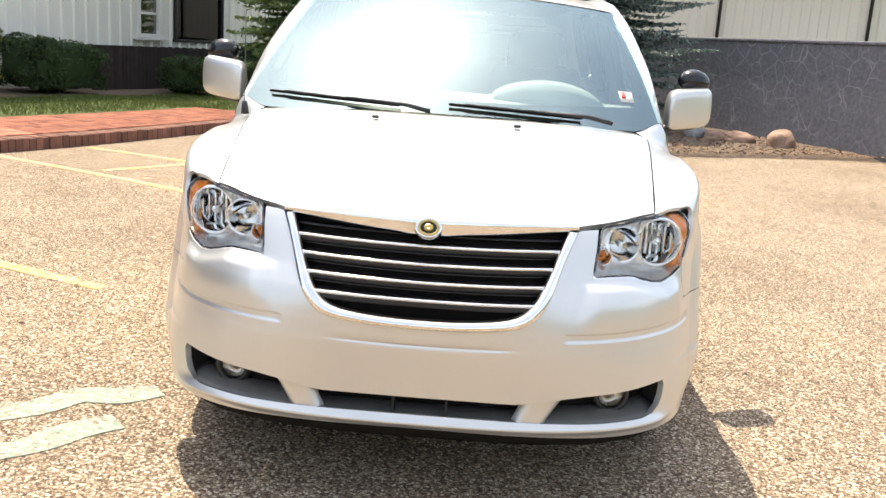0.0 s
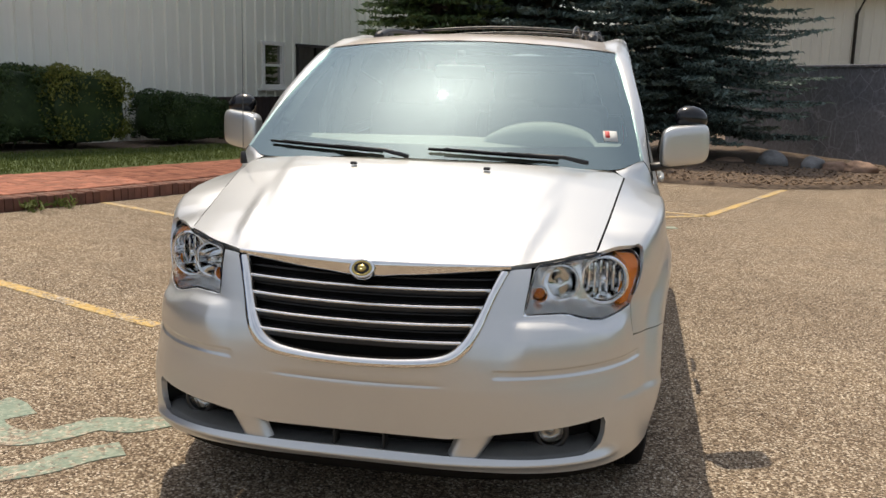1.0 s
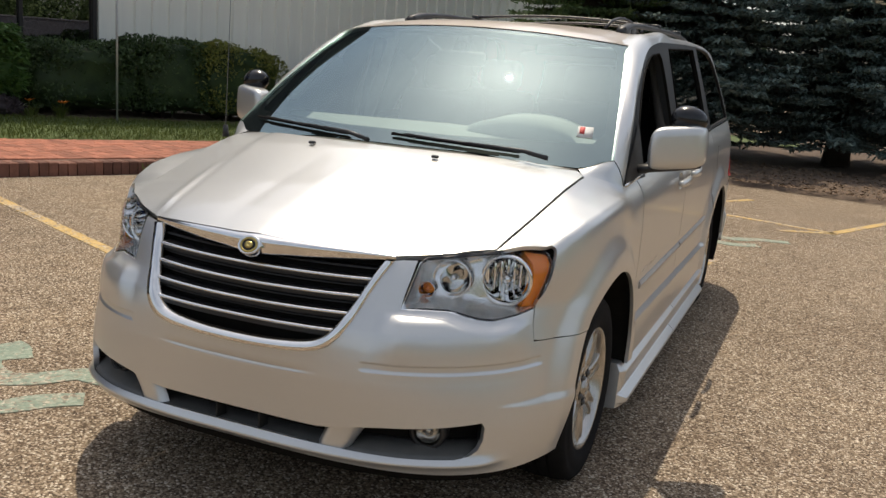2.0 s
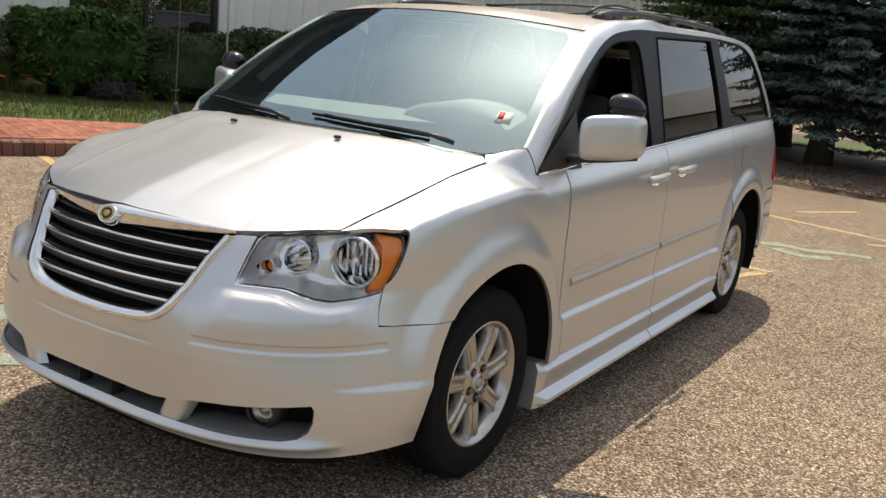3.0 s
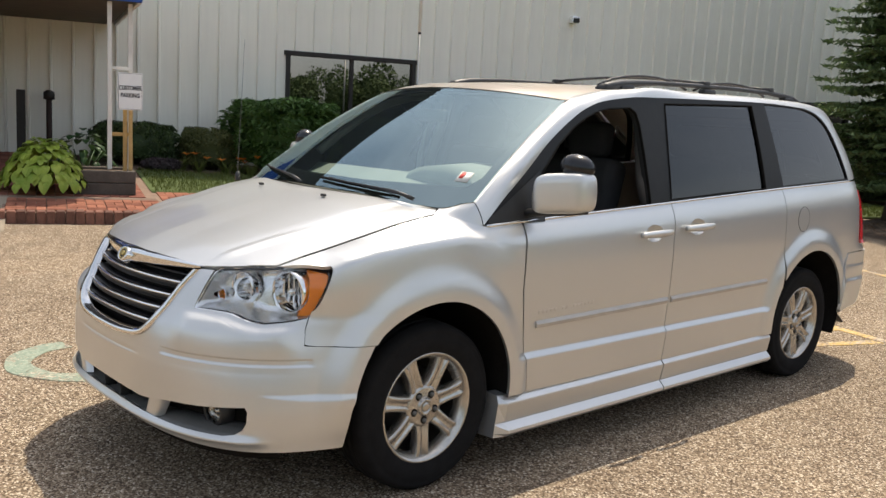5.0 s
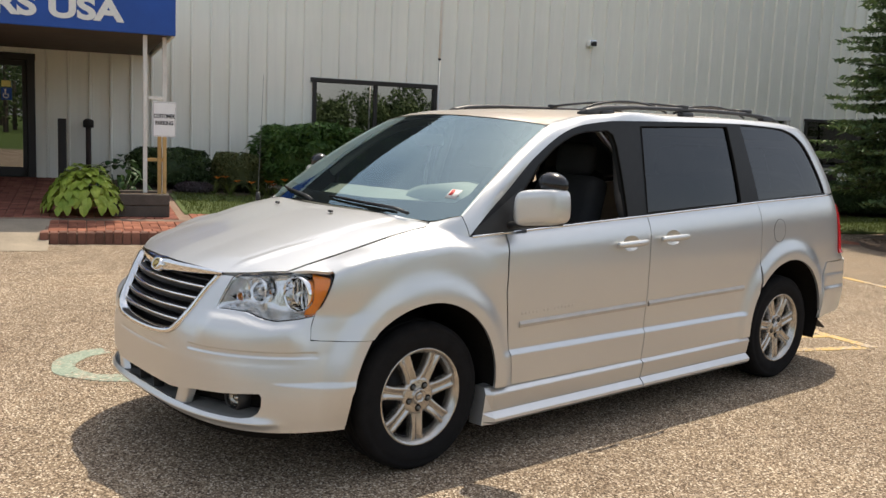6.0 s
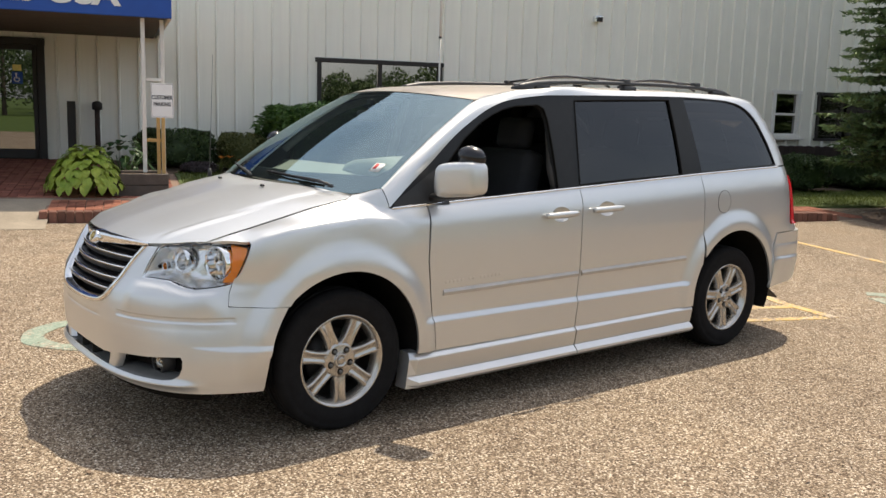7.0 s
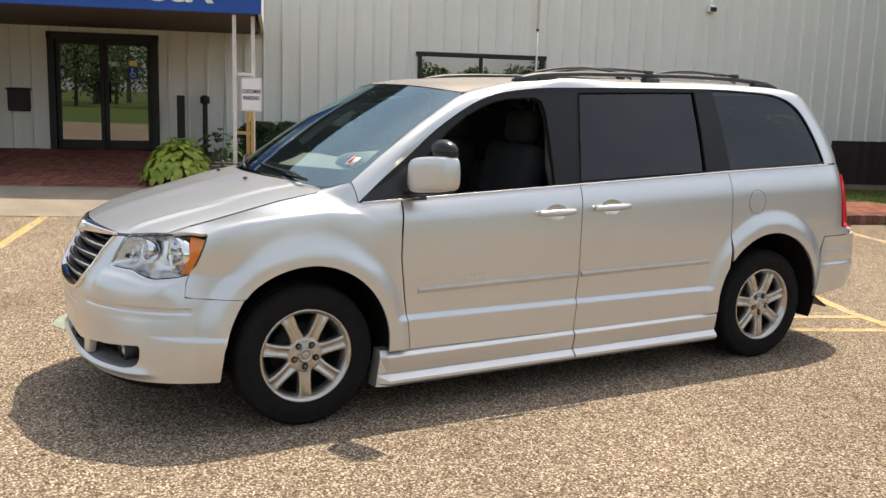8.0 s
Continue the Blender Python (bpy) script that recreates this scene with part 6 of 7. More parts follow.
box(bm, screen(0.0, 0.84, -0.09), (0.24, 0.035, 0.065), 0.014)
part("rear_view_mirror", bm, BLACK, van, "black rear-view mirror")
# cowl and wipers
bm = bmesh.new()
grid_patch(bm, lambda u, v: Vector((0.80 * (2 * u - 1), cowl_y(0.80 * (2 * u - 1)) - 0.03 + 0.13 * v, 1.150 - 0.014 * (2 * u - 1) ** 2 - 0.012 * math.sin(math.pi * v))), 24, 4)
bmesh.ops.recalc_face_normals(bm, faces=bm.faces[:])
part("cowl", bm, BLACK, van, "black cowl below the windscreen")
for (u0, u1, t1, nm) in ((-0.08, -0.86, 0.065, "wiper"), (0.74, 0.0, 0.050, "wiper")):
    pivot, tip = screen(u0, 0.0, 0.012) + Vector((0, -0.03, 0.0)), screen(u1, t1, 0.024)
    bm = bmesh.new()
    mid_u = (u0 + u1) / 2
    elbow = screen(mid_u, t1 * 0.55, 0.022)
    tube(bm, [pivot, pivot.lerp(elbow, 0.3) + Vector((0, -0.01, 0.012)), elbow], [0.009, 0.008, 0.005], 8)
    arm = part(nm, bm, BLACK, van, "black windscreen wiper")
    bm = bmesh.new()
    tube(bm, [screen(u0 + (u1 - u0) * f, 0.012 + (t1 - 0.012) * f ** 1.1, 0.012) for f in (0.18, 0.34, 0.5, 0.66, 0.82, 1.0)], 0.006, 6)
    part("blade", bm, RUBBER, arm)
    bm = bmesh.new()
    tube(bm, [screen(u0 + (u1 - u0) * f, 0.012 + (t1 - 0.012) * f ** 1.1, 0.020) for f in (0.30, 0.42, 0.6, 0.78, 0.9)], 0.004, 6)
    part("bracket", bm, BLACK, arm)

# door mirrors with a black blind-spot dome on top
for sx in (1, -1):
    bm = bmesh.new()
    cen = Vector((1.035, 0.60, 1.225))
    bmesh.ops.create_uvsphere(bm, u_segments=36, v_segments=20, radius=1.0)
    for v in bm.verts:
        p = v.co
        q = Vector([math.copysign(abs(c) ** 0.40, c) for c in p])
        x, y, z = q.x * 0.108, q.y * 0.075, q.z * 0.088
        x *= 1.0 - 0.06 * (z > 0) * z / 0.088
        y = y * (1.0 if y < 0 else 0.55) + 0.10 * (x / 0.108) * 0.9 * 0.55
        v.co = Vector(((cen.x + x) * sx, cen.y + y + 0.01, cen.z + z + 0.012 * q.x))
    if sx < 0:
        bmesh.ops.reverse_faces(bm, faces=bm.faces[:])
    mir = part("door_mirror", bm, SILVER, van, "silver door mirror with a black dome on top")
    bm = bmesh.new()
    foot = side(0.53, 1.12)
    tube(bm, [Vector((foot.x * sx - 0.02 * sx, 0.53, 1.125)), Vector((0.95 * sx, 0.56, 1.135)), Vector((1.03 * sx, 0.60, 1.145)), Vector((1.12 * sx, 0.66, 1.150))], [0.034, 0.030, 0.030, 0.012], 12, flat=0.6)
    part("mirror_foot", bm, BLACK, mir, "black mirror foot")
    bm = bmesh.new()
    m = Matrix.Translation((1.058 * sx, 0.645, 1.340)) @ Matrix.Rotation(radians(24 * sx), 4, "Z") @ Matrix.Rotation(radians(10 * sx), 4, "Y")
    bmesh.ops.create_uvsphere(bm, u_segments=28, v_segments=16, radius=1.0, matrix=m @ Matrix.Diagonal((0.076, 0.058, 0.054, 1)))
    part("blind_spot_dome", bm, DOME, mir, "glossy black convex dome")
    # black sail in front of the door window
    bm = bmesh.new()
    grid_patch(bm, lambda u, v: (lambda p: Vector((p.x * sx, p.y, p.z)))(side(0.29 + 0.34 * u, 1.088 + (0.02 + 0.20 * u) * v) + Vector((0.004, 0, 0))), 5, 4)
    bmesh.ops.recalc_face_normals(bm, faces=bm.faces[:])
    part("mirror_sail", bm, BLACK, van, "black corner panel by the mirror")

# aerial on the right wing
bm = bmesh.new()
tube(bm, [(-0.800, 0.06, 1.115), (-0.803, 0.06, 1.165)], [0.016, 0.010], 10)
aerial = part("aerial", bm, BLACK, van, "thin whip aerial")
bm = bmesh.new()
tube(bm, [(-0.803, 0.06, 1.16), (-0.806, 0.075, 1.50), (-0.81, 0.09, 1.86)], [0.0018, 0.0015, 0.0012], 6)
part("mast", bm, BUMPER_GREY, aerial)

# roof rails and stowed cross bars
for sx in (1, -1):
    bm = bmesh.new()
    ys = [1.33, 1.40, 1.50, 1.62, 1.8, 2.2, 2.6, 3.0, 3.2, 3.30, 3.40]
    hs = [0.004, 0.020, 0.034, 0.042, 0.046, 0.048, 0.048, 0.044, 0.036, 0.024, 0.002]
    tube(bm, [(0.575 * sx, y, roof_z(0.575, y) + h - 0.004) for y, h in zip(ys, hs)], [0.020, 0.026, 0.026, 0.020, 0.017, 0.017, 0.017, 0.017, 0.020, 0.024, 0.018], 10, flat=0.8)
    rail = part("roof_rail", bm, BLACK, van, "black roof rail")
    for y in (1.42, 1.55, 2.32, 3.24):
        bm = bmesh.new()
        box(bm, (0.575 * sx, y, roof_z(0.575, y) + 0.012), (0.05, 0.12, 0.034), 0.012)
        part("rail_foot", bm, BLACK, rail)
for y in (2.30, 3.02):
    bm = bmesh.new()
    tube(bm, [(0.56 * k / 6, y, roof_z(0.5, y) + 0.055 + 0.028 * math.cos(math.pi * k / 12)) for k in range(-6, 7)], 0.012, 10, flat=0.7)
    bar = part("cross_bar", bm, BLACK, van, "black arched roof cross bar")
    for sx in (-1, 1):
        bm = bmesh.new()
        box(bm, (0.565 * sx, y, roof_z(0.575, y) + 0.058), (0.05, 0.06, 0.03), 0.008)
        part("clamp", bm, BLACK, bar)
for y0 in (1.46, 2.34):
    bm = bmesh.new()
    tube(bm, [(0.47, y0 + 0.1 * k, roof_z(0.47, y0 + 0.1 * k) + 0.012 + 0.058 * math.sin(math.pi * k / 8.0) ** 0.6) for k in range(9)], 0.008, 8)
    part("stowed_bar", bm, BLACK, van, "black bar on the roof")

# tail: lamps, bumper, tailgate, mud flap
for sx in (1, -1):
    line = [(3.741, 0.832), (3.86, 0.826), (3.865, 1.0), (3.83, 1.165), (3.716, 1.176), (3.735, 1.0)]
    me = mesh_of(sheet(line, lambda y, z: side(y, z) + Vector((0.005 + 0.018 * smooth01((y - 3.72) / 0.05), 0, 0)), 0.012, depth=0.03))
    part("tail_lamp", me if sx > 0 else mirrored(me), RED_LENS, van, "tall red tail lamp")
    bm = bmesh.new()
    box(bm, (0, 0, 0), (0.17, 0.014, 0.17), 0.005, Matrix.Translation((0.84 * sx, 3.60, 0.335)) @ Matrix.Rotation(radians(58), 4, "X"))
    part("mud_flap", bm, BLACK, van, "black flap behind the rear wheel", smooth=False)


def rear(a, z):
    w = half_width(3.6, z)
    y = 2.9 + (tail_y(z) - 2.9) * abs(math.cos(a)) ** (2 / 13)
    return Vector((w * math.sin(a) + math.copysign(flare(y, z), a), y, z))


def rear_ang(y, z):
    return math.acos(min(1.0, ((y - 2.9) / (tail_y(z) - 2.9)) ** 6.5))


edge = [(rear_ang(y, z), z) for y, z in ((3.905, 0.779), (3.56, 0.770), (3.503, 0.60), (3.497, 0.44), (3.49, 0.385), (3.70, 0.40), (3.9, 0.43))]
line = [(0.05, 0.779)] + edge + [(0.05, 0.44)]
rb = line + [(-a, z) for a, z in reversed(line)]


def bumper_r(a, z):
    p = rear(a, z)
    return p + Vector((math.sin(a), math.cos(a), 0)) * (0.006 + 0.010 * smooth01((0.600 - z) / 0.020) * smooth01((z - 0.36) / 0.20) + 0.004 * smooth01((0.69 - z) / 0.01) * smooth01((z - 0.60) / 0.08))


part("rear_bumper", sheet(rb, bumper_r, 0.030, depth=0.02, out=(0, 1, 0), rows=(0.577, 0.584, 0.591, 0.598, 0.605, 0.678, 0.684, 0.690, 0.696)), SILVER, van, "silver rear bumper")
gate = [(0.0, 0.785), (1.12, 0.79), (1.12, 1.0), (1.12, 1.18), (1.10, 1.42), (1.08, 1.62), (0.0, 1.69)]
gl = gate + [(-a, z) for a, z in reversed(gate[1:-1])]
rw = [(-0.75, 1.20), (0.75, 1.20), (0.70, 1.56), (-0.70, 1.56)]
part("tailgate", sheet(gl, rear, 0.05, [rw], 0.02, (0, 1, 0)), SILVER, van, "silver tailgate")
ob = part("rear_window", sheet(rw, lambda a, z: rear(a, z) - Vector((0, 0.006, 0)), 0.06, depth=0, out=(0, 1, 0)), PRIVACY, van, "dark rear window")

# underside, wheel wells and floor
bm = bmesh.new()
box(bm, (0, 1.75, 0.30), (1.30, 4.2, 0.18), 0.05)
part("underbody", bm, UNDER, van, "dark underbody")
bm = bmesh.new()
box(bm, (0, 1.62, 0.40), (1.76, 2.05, 0.10), 0.02)
part("cabin_floor", bm, SEAT, van, "dark cabin carpet")
for cy, cz, r in (ARCH_F, ARCH_R):
    for sx in (1, -1):
        bm = bmesh.new()
        rr = r + 0.02
        arc = [(cy + rr * math.cos(radians(a)), cz + rr * math.sin(radians(a))) for a in range(-20, 201, 10)]
        grid = [[bm.verts.new((min(x, side_x(y, max(0.2, z)) - 0.016) * sx, y, max(0.2, z))) for y, z in arc] for x in (0.45, 0.55, 0.70, 0.955)]
        for p, q in zip(grid, grid[1:]):
            for k in range(len(arc) - 1):
                bm.faces.new((p[k], p[k + 1], q[k + 1], q[k]))
        bm.faces.new(grid[0])
        part("wheel_well", bm, UNDER, van, "black wheel well")

# wheels
TYRE_R = 0.352
def spoke_wheel(name):
    bm = bmesh.new()
    lathe(bm, [(0.145, -0.02), (0.145, 0.004), (0.07, 0.004), (0.06, 0.02), (0.001, 0.02)], 36)
    lathe(bm, [(0.1955, 0.045), (0.1945, 0.0), (0.196, -0.06), (0.10, -0.065), (0.001, -0.065)], 48)
    me = mesh_of(bm)
    me.materials.append(BRONZE)
    root = tagged(new(name, me), "alloy wheel with a black tyre")
    bm = bmesh.new()
    lathe(bm, [(0.222, -0.10), (0.240, -0.112), (0.285, -0.116), (0.325, -0.108), (0.345, -0.090), (0.350, -0.06), (0.3505, -0.048), (0.344, -0.047), (0.344, -0.041), (0.351, -0.040), (0.352, -0.003), (0.345, -0.002), (0.345, 0.004), (0.352, 0.005), (0.351, 0.040), (0.344, 0.041), (0.344, 0.047), (0.3505, 0.048), (0.350, 0.06), (0.345, 0.090), (0.330, 0.106), (0.318, 0.110), (0.314, 0.1085), (0.300, 0.114), (0.285, 0.117), (0.262, 0.116), (0.244, 0.110), (0.230, 0.104), (0.222, 0.10)], 72)
    part("tyre", bm, RUBBER, root, "black rubber tyre")
    bm = bmesh.new()
    lathe(bm, [(0.222, -0.10), (0.205, -0.09), (0.198, -0.02), (0.196, 0.055), (0.206, 0.082), (0.214, 0.094), (0.222, 0.104), (0.229, 0.106), (0.232, 0.102), (0.230, 0.096)], 72)
    part("rim", bm, ALLOY, root, "silver seven-spoke alloy rim")
    for k in range(7):
        m = Matrix.Rotation(2 * math.pi * k / 7, 4, "Z")
        bm = bmesh.new()
        rows = []
        for r, w, z in ((0.060, 0.034, 0.078), (0.088, 0.036, 0.082), (0.105, 0.033, 0.085), (0.14, 0.032, 0.088), (0.18, 0.034, 0.090), (0.205, 0.039, 0.089), (0.216, 0.047, 0.087)):
            rows.append([bm.verts.new(m @ Vector((r, s * w, z - dz))) for s, dz in ((-1, 0.045), (-0.93, 0.006), (-0.80, 0.0), (-0.42, 0.0), (-0.30, 0.005), (0.30, 0.005), (0.42, 0.0), (0.80, 0.0), (0.93, 0.006), (1, 0.045))])
        for p, q in zip(rows, rows[1:]):
            for j in range(9):
                bm.faces.new((p[j], q[j], q[j + 1], p[j + 1]))
        part("spoke", bm, ALLOY, root)
    bm = bmesh.new()
    lathe(bm, [(0.092, 0.02), (0.092, 0.070), (0.086, 0.080), (0.074, 0.083), (0.040, 0.082), (0.038, 0.083), (0.036, 0.092), (0.033, 0.095), (0.024, 0.0945), (0.023, 0.092), (0.001, 0.092)], 40)
    part("hub", bm, ALLOY, root, "silver wheel hub")
    bm = bmesh.new()
    lathe(bm, [(0.0185, 0.092), (0.0175, 0.0955), (0.012, 0.0965), (0.001, 0.0965)], 24)
    part("centre_cap", bm, ALLOY, root)
    for k in range(5):
        a = 2 * math.pi * k / 5
        m = Matrix.Translation((0.0572 * math.cos(a), 0.0572 * math.sin(a), 0))
        # raised black disc in place of the shaded hole round each nut
        bm = bmesh.new()
        lathe(bm, [(0.0165, 0.080), (0.0165, 0.0838), (0.0155, 0.0842), (0.001, 0.0842)], 16, m)
        part("lug_shade_disc", bm, UNDER, root)
        bm = bmesh.new()
        lathe(bm, [(0.0098, 0.080), (0.0098, 0.089), (0.007, 0.094), (0.001, 0.0945)], 6, m)
        part("lug_nut", bm, BUMPER_GREY, root)
    return root


wheel = spoke_wheel("wheel")
for k, (sx, y) in enumerate(((1, AXLES[0]), (1, AXLES[1]), (-1, AXLES[0]), (-1, AXLES[1]))):
    m = Matrix.Translation((0.805 * sx, y, TYRE_R - 0.004)) @ Matrix.Rotation(radians(90 * sx), 4, "Y") @ Matrix.Rotation(radians((0, 3, 30, 50)[k]), 4, "Z")
    w = copy_thing(wheel, m) if k else wheel
    w.matrix_basis = m
    w.parent, w.matrix_parent_inverse = van, van.matrix_basis.inverted()

# cabin: dashboard, wheel, seats, linings
bm = bmesh.new()
sweep(bm, [(0.0, 1.140), (0.16, 1.190), (0.38, 1.235), (0.50, 1.228), (0.56, 1.10), (0.50, 0.92), (0.0, 0.92)], lambda x, p: Vector((x, p[0] + 0.12 + 0.24 * (x / 0.8) ** 2 * (1 if p[0] < 0.3 else 0.3), p[1] - 0.02 * abs(x))), [-0.80 + 1.6 * k / 20 for k in range(21)])
part("dashboard", bm, DASH, van, "grey-green dashboard")
bm = bmesh.new()
sweep(bm, [(0.0, 0.0), (0.30, 0.0), (0.30, 0.06), (0.02, 0.05)], lambda x, p: Vector((x, 0.42 + p[0], 1.205 + p[1] * 1.7 * max(0.0, 1 - ((x - 0.40) / 0.26) ** 2) ** 0.6)), [0.14 + 0.52 * k / 12 for k in range(13)])
part("instrument_hood", bm, DASH, van, "arched instrument hood")
bm = bmesh.new()
m = Matrix.Translation((0.40, 0.84, 1.06)) @ Matrix.Rotation(radians(62), 4, "X")
lathe(bm, [(0.187 + 0.015 * math.cos(a), 0.015 * math.sin(a)) for a in (2 * math.pi * k / 10 for k in range(10))], 40, m, True)
for a in (200, 340, 90):
    tube(bm, [m @ Vector((0.03 * math.cos(radians(a)), 0.03 * math.sin(radians(a)), -0.02)), m @ Vector((0.185 * math.cos(radians(a)), 0.185 * math.sin(radians(a)), 0))], 0.016, 8)
lathe(bm, [(0.001, 0.01), (0.06, 0.006), (0.07, -0.03)], 24, m)
part("steering_wheel", bm, BLACK, van, "black steering wheel")


def seat(x, y, wide=0.50):
    bm = bmesh.new()
    box(bm, (0, 0.02, 0.52), (wide * 0.8, 0.42, 0.16), 0.02)
    me = mesh_of(bm)
    me.materials.append(BLACK)
    root = tagged(new("seat", me), "dark cloth seat with headrest")
    for nm, size, at, tilt in (("cushion", (wide, 0.52, 0.17), (0, 0, 0.68), 6), ("backrest", (wide - 0.02, 0.16, 0.66), (0, 0.30, 1.02), -14), ("headrest", (0.27, 0.11, 0.19), (0, 0.40, 1.44), -10)):
        bm = bmesh.new()
        box(bm, (0, 0, 0), size, 0.05, segments=3)
        bmesh.ops.transform(bm, matrix=Matrix.Translation(at) @ Matrix.Rotation(radians(tilt), 4, "X"), verts=bm.verts[:])
        part(nm, bm, SEAT, root, "dark cloth " + nm)
    root.matrix_basis = Matrix.Translation((x, y, 0))
    root.parent, root.matrix_parent_inverse = van, van.matrix_basis.inverted()
    return root


for x, y in ((0.40, 1.12), (-0.40, 1.12), (0.42, 2.05), (-0.42, 2.05), (0.0, 2.95)):
    seat(x, y)
bm = bmesh.new()
grid_patch(bm, lambda u, v: Vector(((2 * u - 1) * 0.60, 0.98 + 2.5 * v, roof_z((2 * u - 1) * 0.6, 0.98 + 2.5 * v) - 0.045)), 8, 10)
bmesh.ops.recalc_face_normals(bm, faces=bm.faces[:])
part("headliner", bm, TRIM_GREY, van, "grey roof lining")
bm = bmesh.new()
box(bm, (0, 3.74, 1.0), (1.46, 0.04, 0.46), 0.01)
box(bm, (0, 3.55, 1.64), (1.10, 0.03, 0.07), 0.01)
part("tailgate_lining", bm, TRIM_GREY, van, "grey tailgate lining", smooth=False)
for sx in (1, -1):
    bm = bmesh.new()
    grid_patch(bm, lambda u, v: (lambda p: Vector(((p.x - 0.075) * sx, p.y, p.z)))(side(0.56 + 2.02 * u, 0.42 + (belt(0.56 + 2.02 * u) - 0.43) * v)), 14, 5)
    bmesh.ops.recalc_face_normals(bm, faces=bm.faces[:])
    part("door_lining", bm, TRIM_GREY, van, "grey inner door lining")
    bm = bmesh.new()
    grid_patch(bm, lambda u, v: (lambda p: Vector(((p.x - 0.09) * sx, p.y, p.z)))(side(2.56 + 1.2 * u, 0.86 + (belt(2.56 + 1.2 * u) - 0.87) * v)), 10, 4)
    bmesh.ops.recalc_face_normals(bm, faces=bm.faces[:])
    part("quarter_lining", bm, TRIM_GREY, van, "grey inner rear lining")
    bm = bmesh.new()
    tube(bm, [Vector(((side_x(1.46, z) - 0.055) * sx, 1.455 + 0.02 * math.sin(z * 9), z)) for z in (1.10, 1.25, 1.40, 1.52, 1.60, 1.64)], 0.032, 8)
    part("pillar_lining", bm, TAUPE if sx > 0 else TRIM_GREY, van, "taupe pillar lining" if sx > 0 else "grey pillar lining")
    bm = bmesh.new()
    tube(bm, [Vector(((side_x(y, z) - 0.05) * sx, y, z)) for y, z in ((1.44, 1.62), (1.3, 1.632), (1.15, 1.612), (1.0, 1.566), (0.85, 1.49), (0.7, 1.38), (0.58, 1.28))], 0.024, 8)
    part("door_frame_lining", bm, TAUPE if sx > 0 else TRIM_GREY, van)


# ---- plants ----
def unit_rows(a):
    return a / np.maximum(np.linalg.norm(a, axis=1, keepdims=True), 1e-9)


def leaf_cards(centres, axes, normals, length, width, rng, fold=0.15):
    """Small folded leaves: each two triangles pairs round a midrib, with its own length and turn."""
    n = len(centres)
    axes = unit_rows(axes)
    across = unit_rows(np.cross(axes, normals))
    up = np.cross(across, axes)
    ln, wd = length * rng.uniform(0.65, 1.3, (n, 1)), width * rng.uniform(0.7, 1.3, (n, 1))
    a, b = centres - axes * ln / 2, centres + axes * ln / 2
    mid = centres - axes * ln * 0.08
    l, r = mid + across * wd / 2 + up * wd * fold, mid - across * wd / 2 + up * wd * fold
    verts = np.stack([a, l, b, r], 1).reshape(-1, 3)
    k = np.arange(n) * 4
    faces = np.concatenate([np.stack([k, k + 1, k + 2], 1), np.stack([k, k + 2, k + 3], 1)])
    return verts, faces


def cloud_mesh(parts, material):
    verts, faces, k = [], [], 0
    for v, f in parts:
        verts.append(v)
        faces.append(f + k)
        k += len(v)
    verts, faces = np.concatenate(verts), np.concatenate(faces)
    me = bpy.data.meshes.new("mesh")
    me.vertices.add(len(verts))
    me.vertices.foreach_set("co", verts.astype(np.float32).ravel())
    me.loops.add(len(faces) * 3)
    me.loops.foreach_set("vertex_index", faces.astype(np.int32).ravel())
    me.polygons.add(len(faces))
    me.polygons.foreach_set("loop_start", np.arange(0, len(faces) * 3, 3, dtype=np.int32))
    me.update(calc_edges=True)
    me.validate()
    me.materials.append(material)
    return me


def lumpy(d, seed, amount, scale):
    return 1 + amount * np.array([noise.noise(Vector(tuple(p * scale + seed))) for p in d])


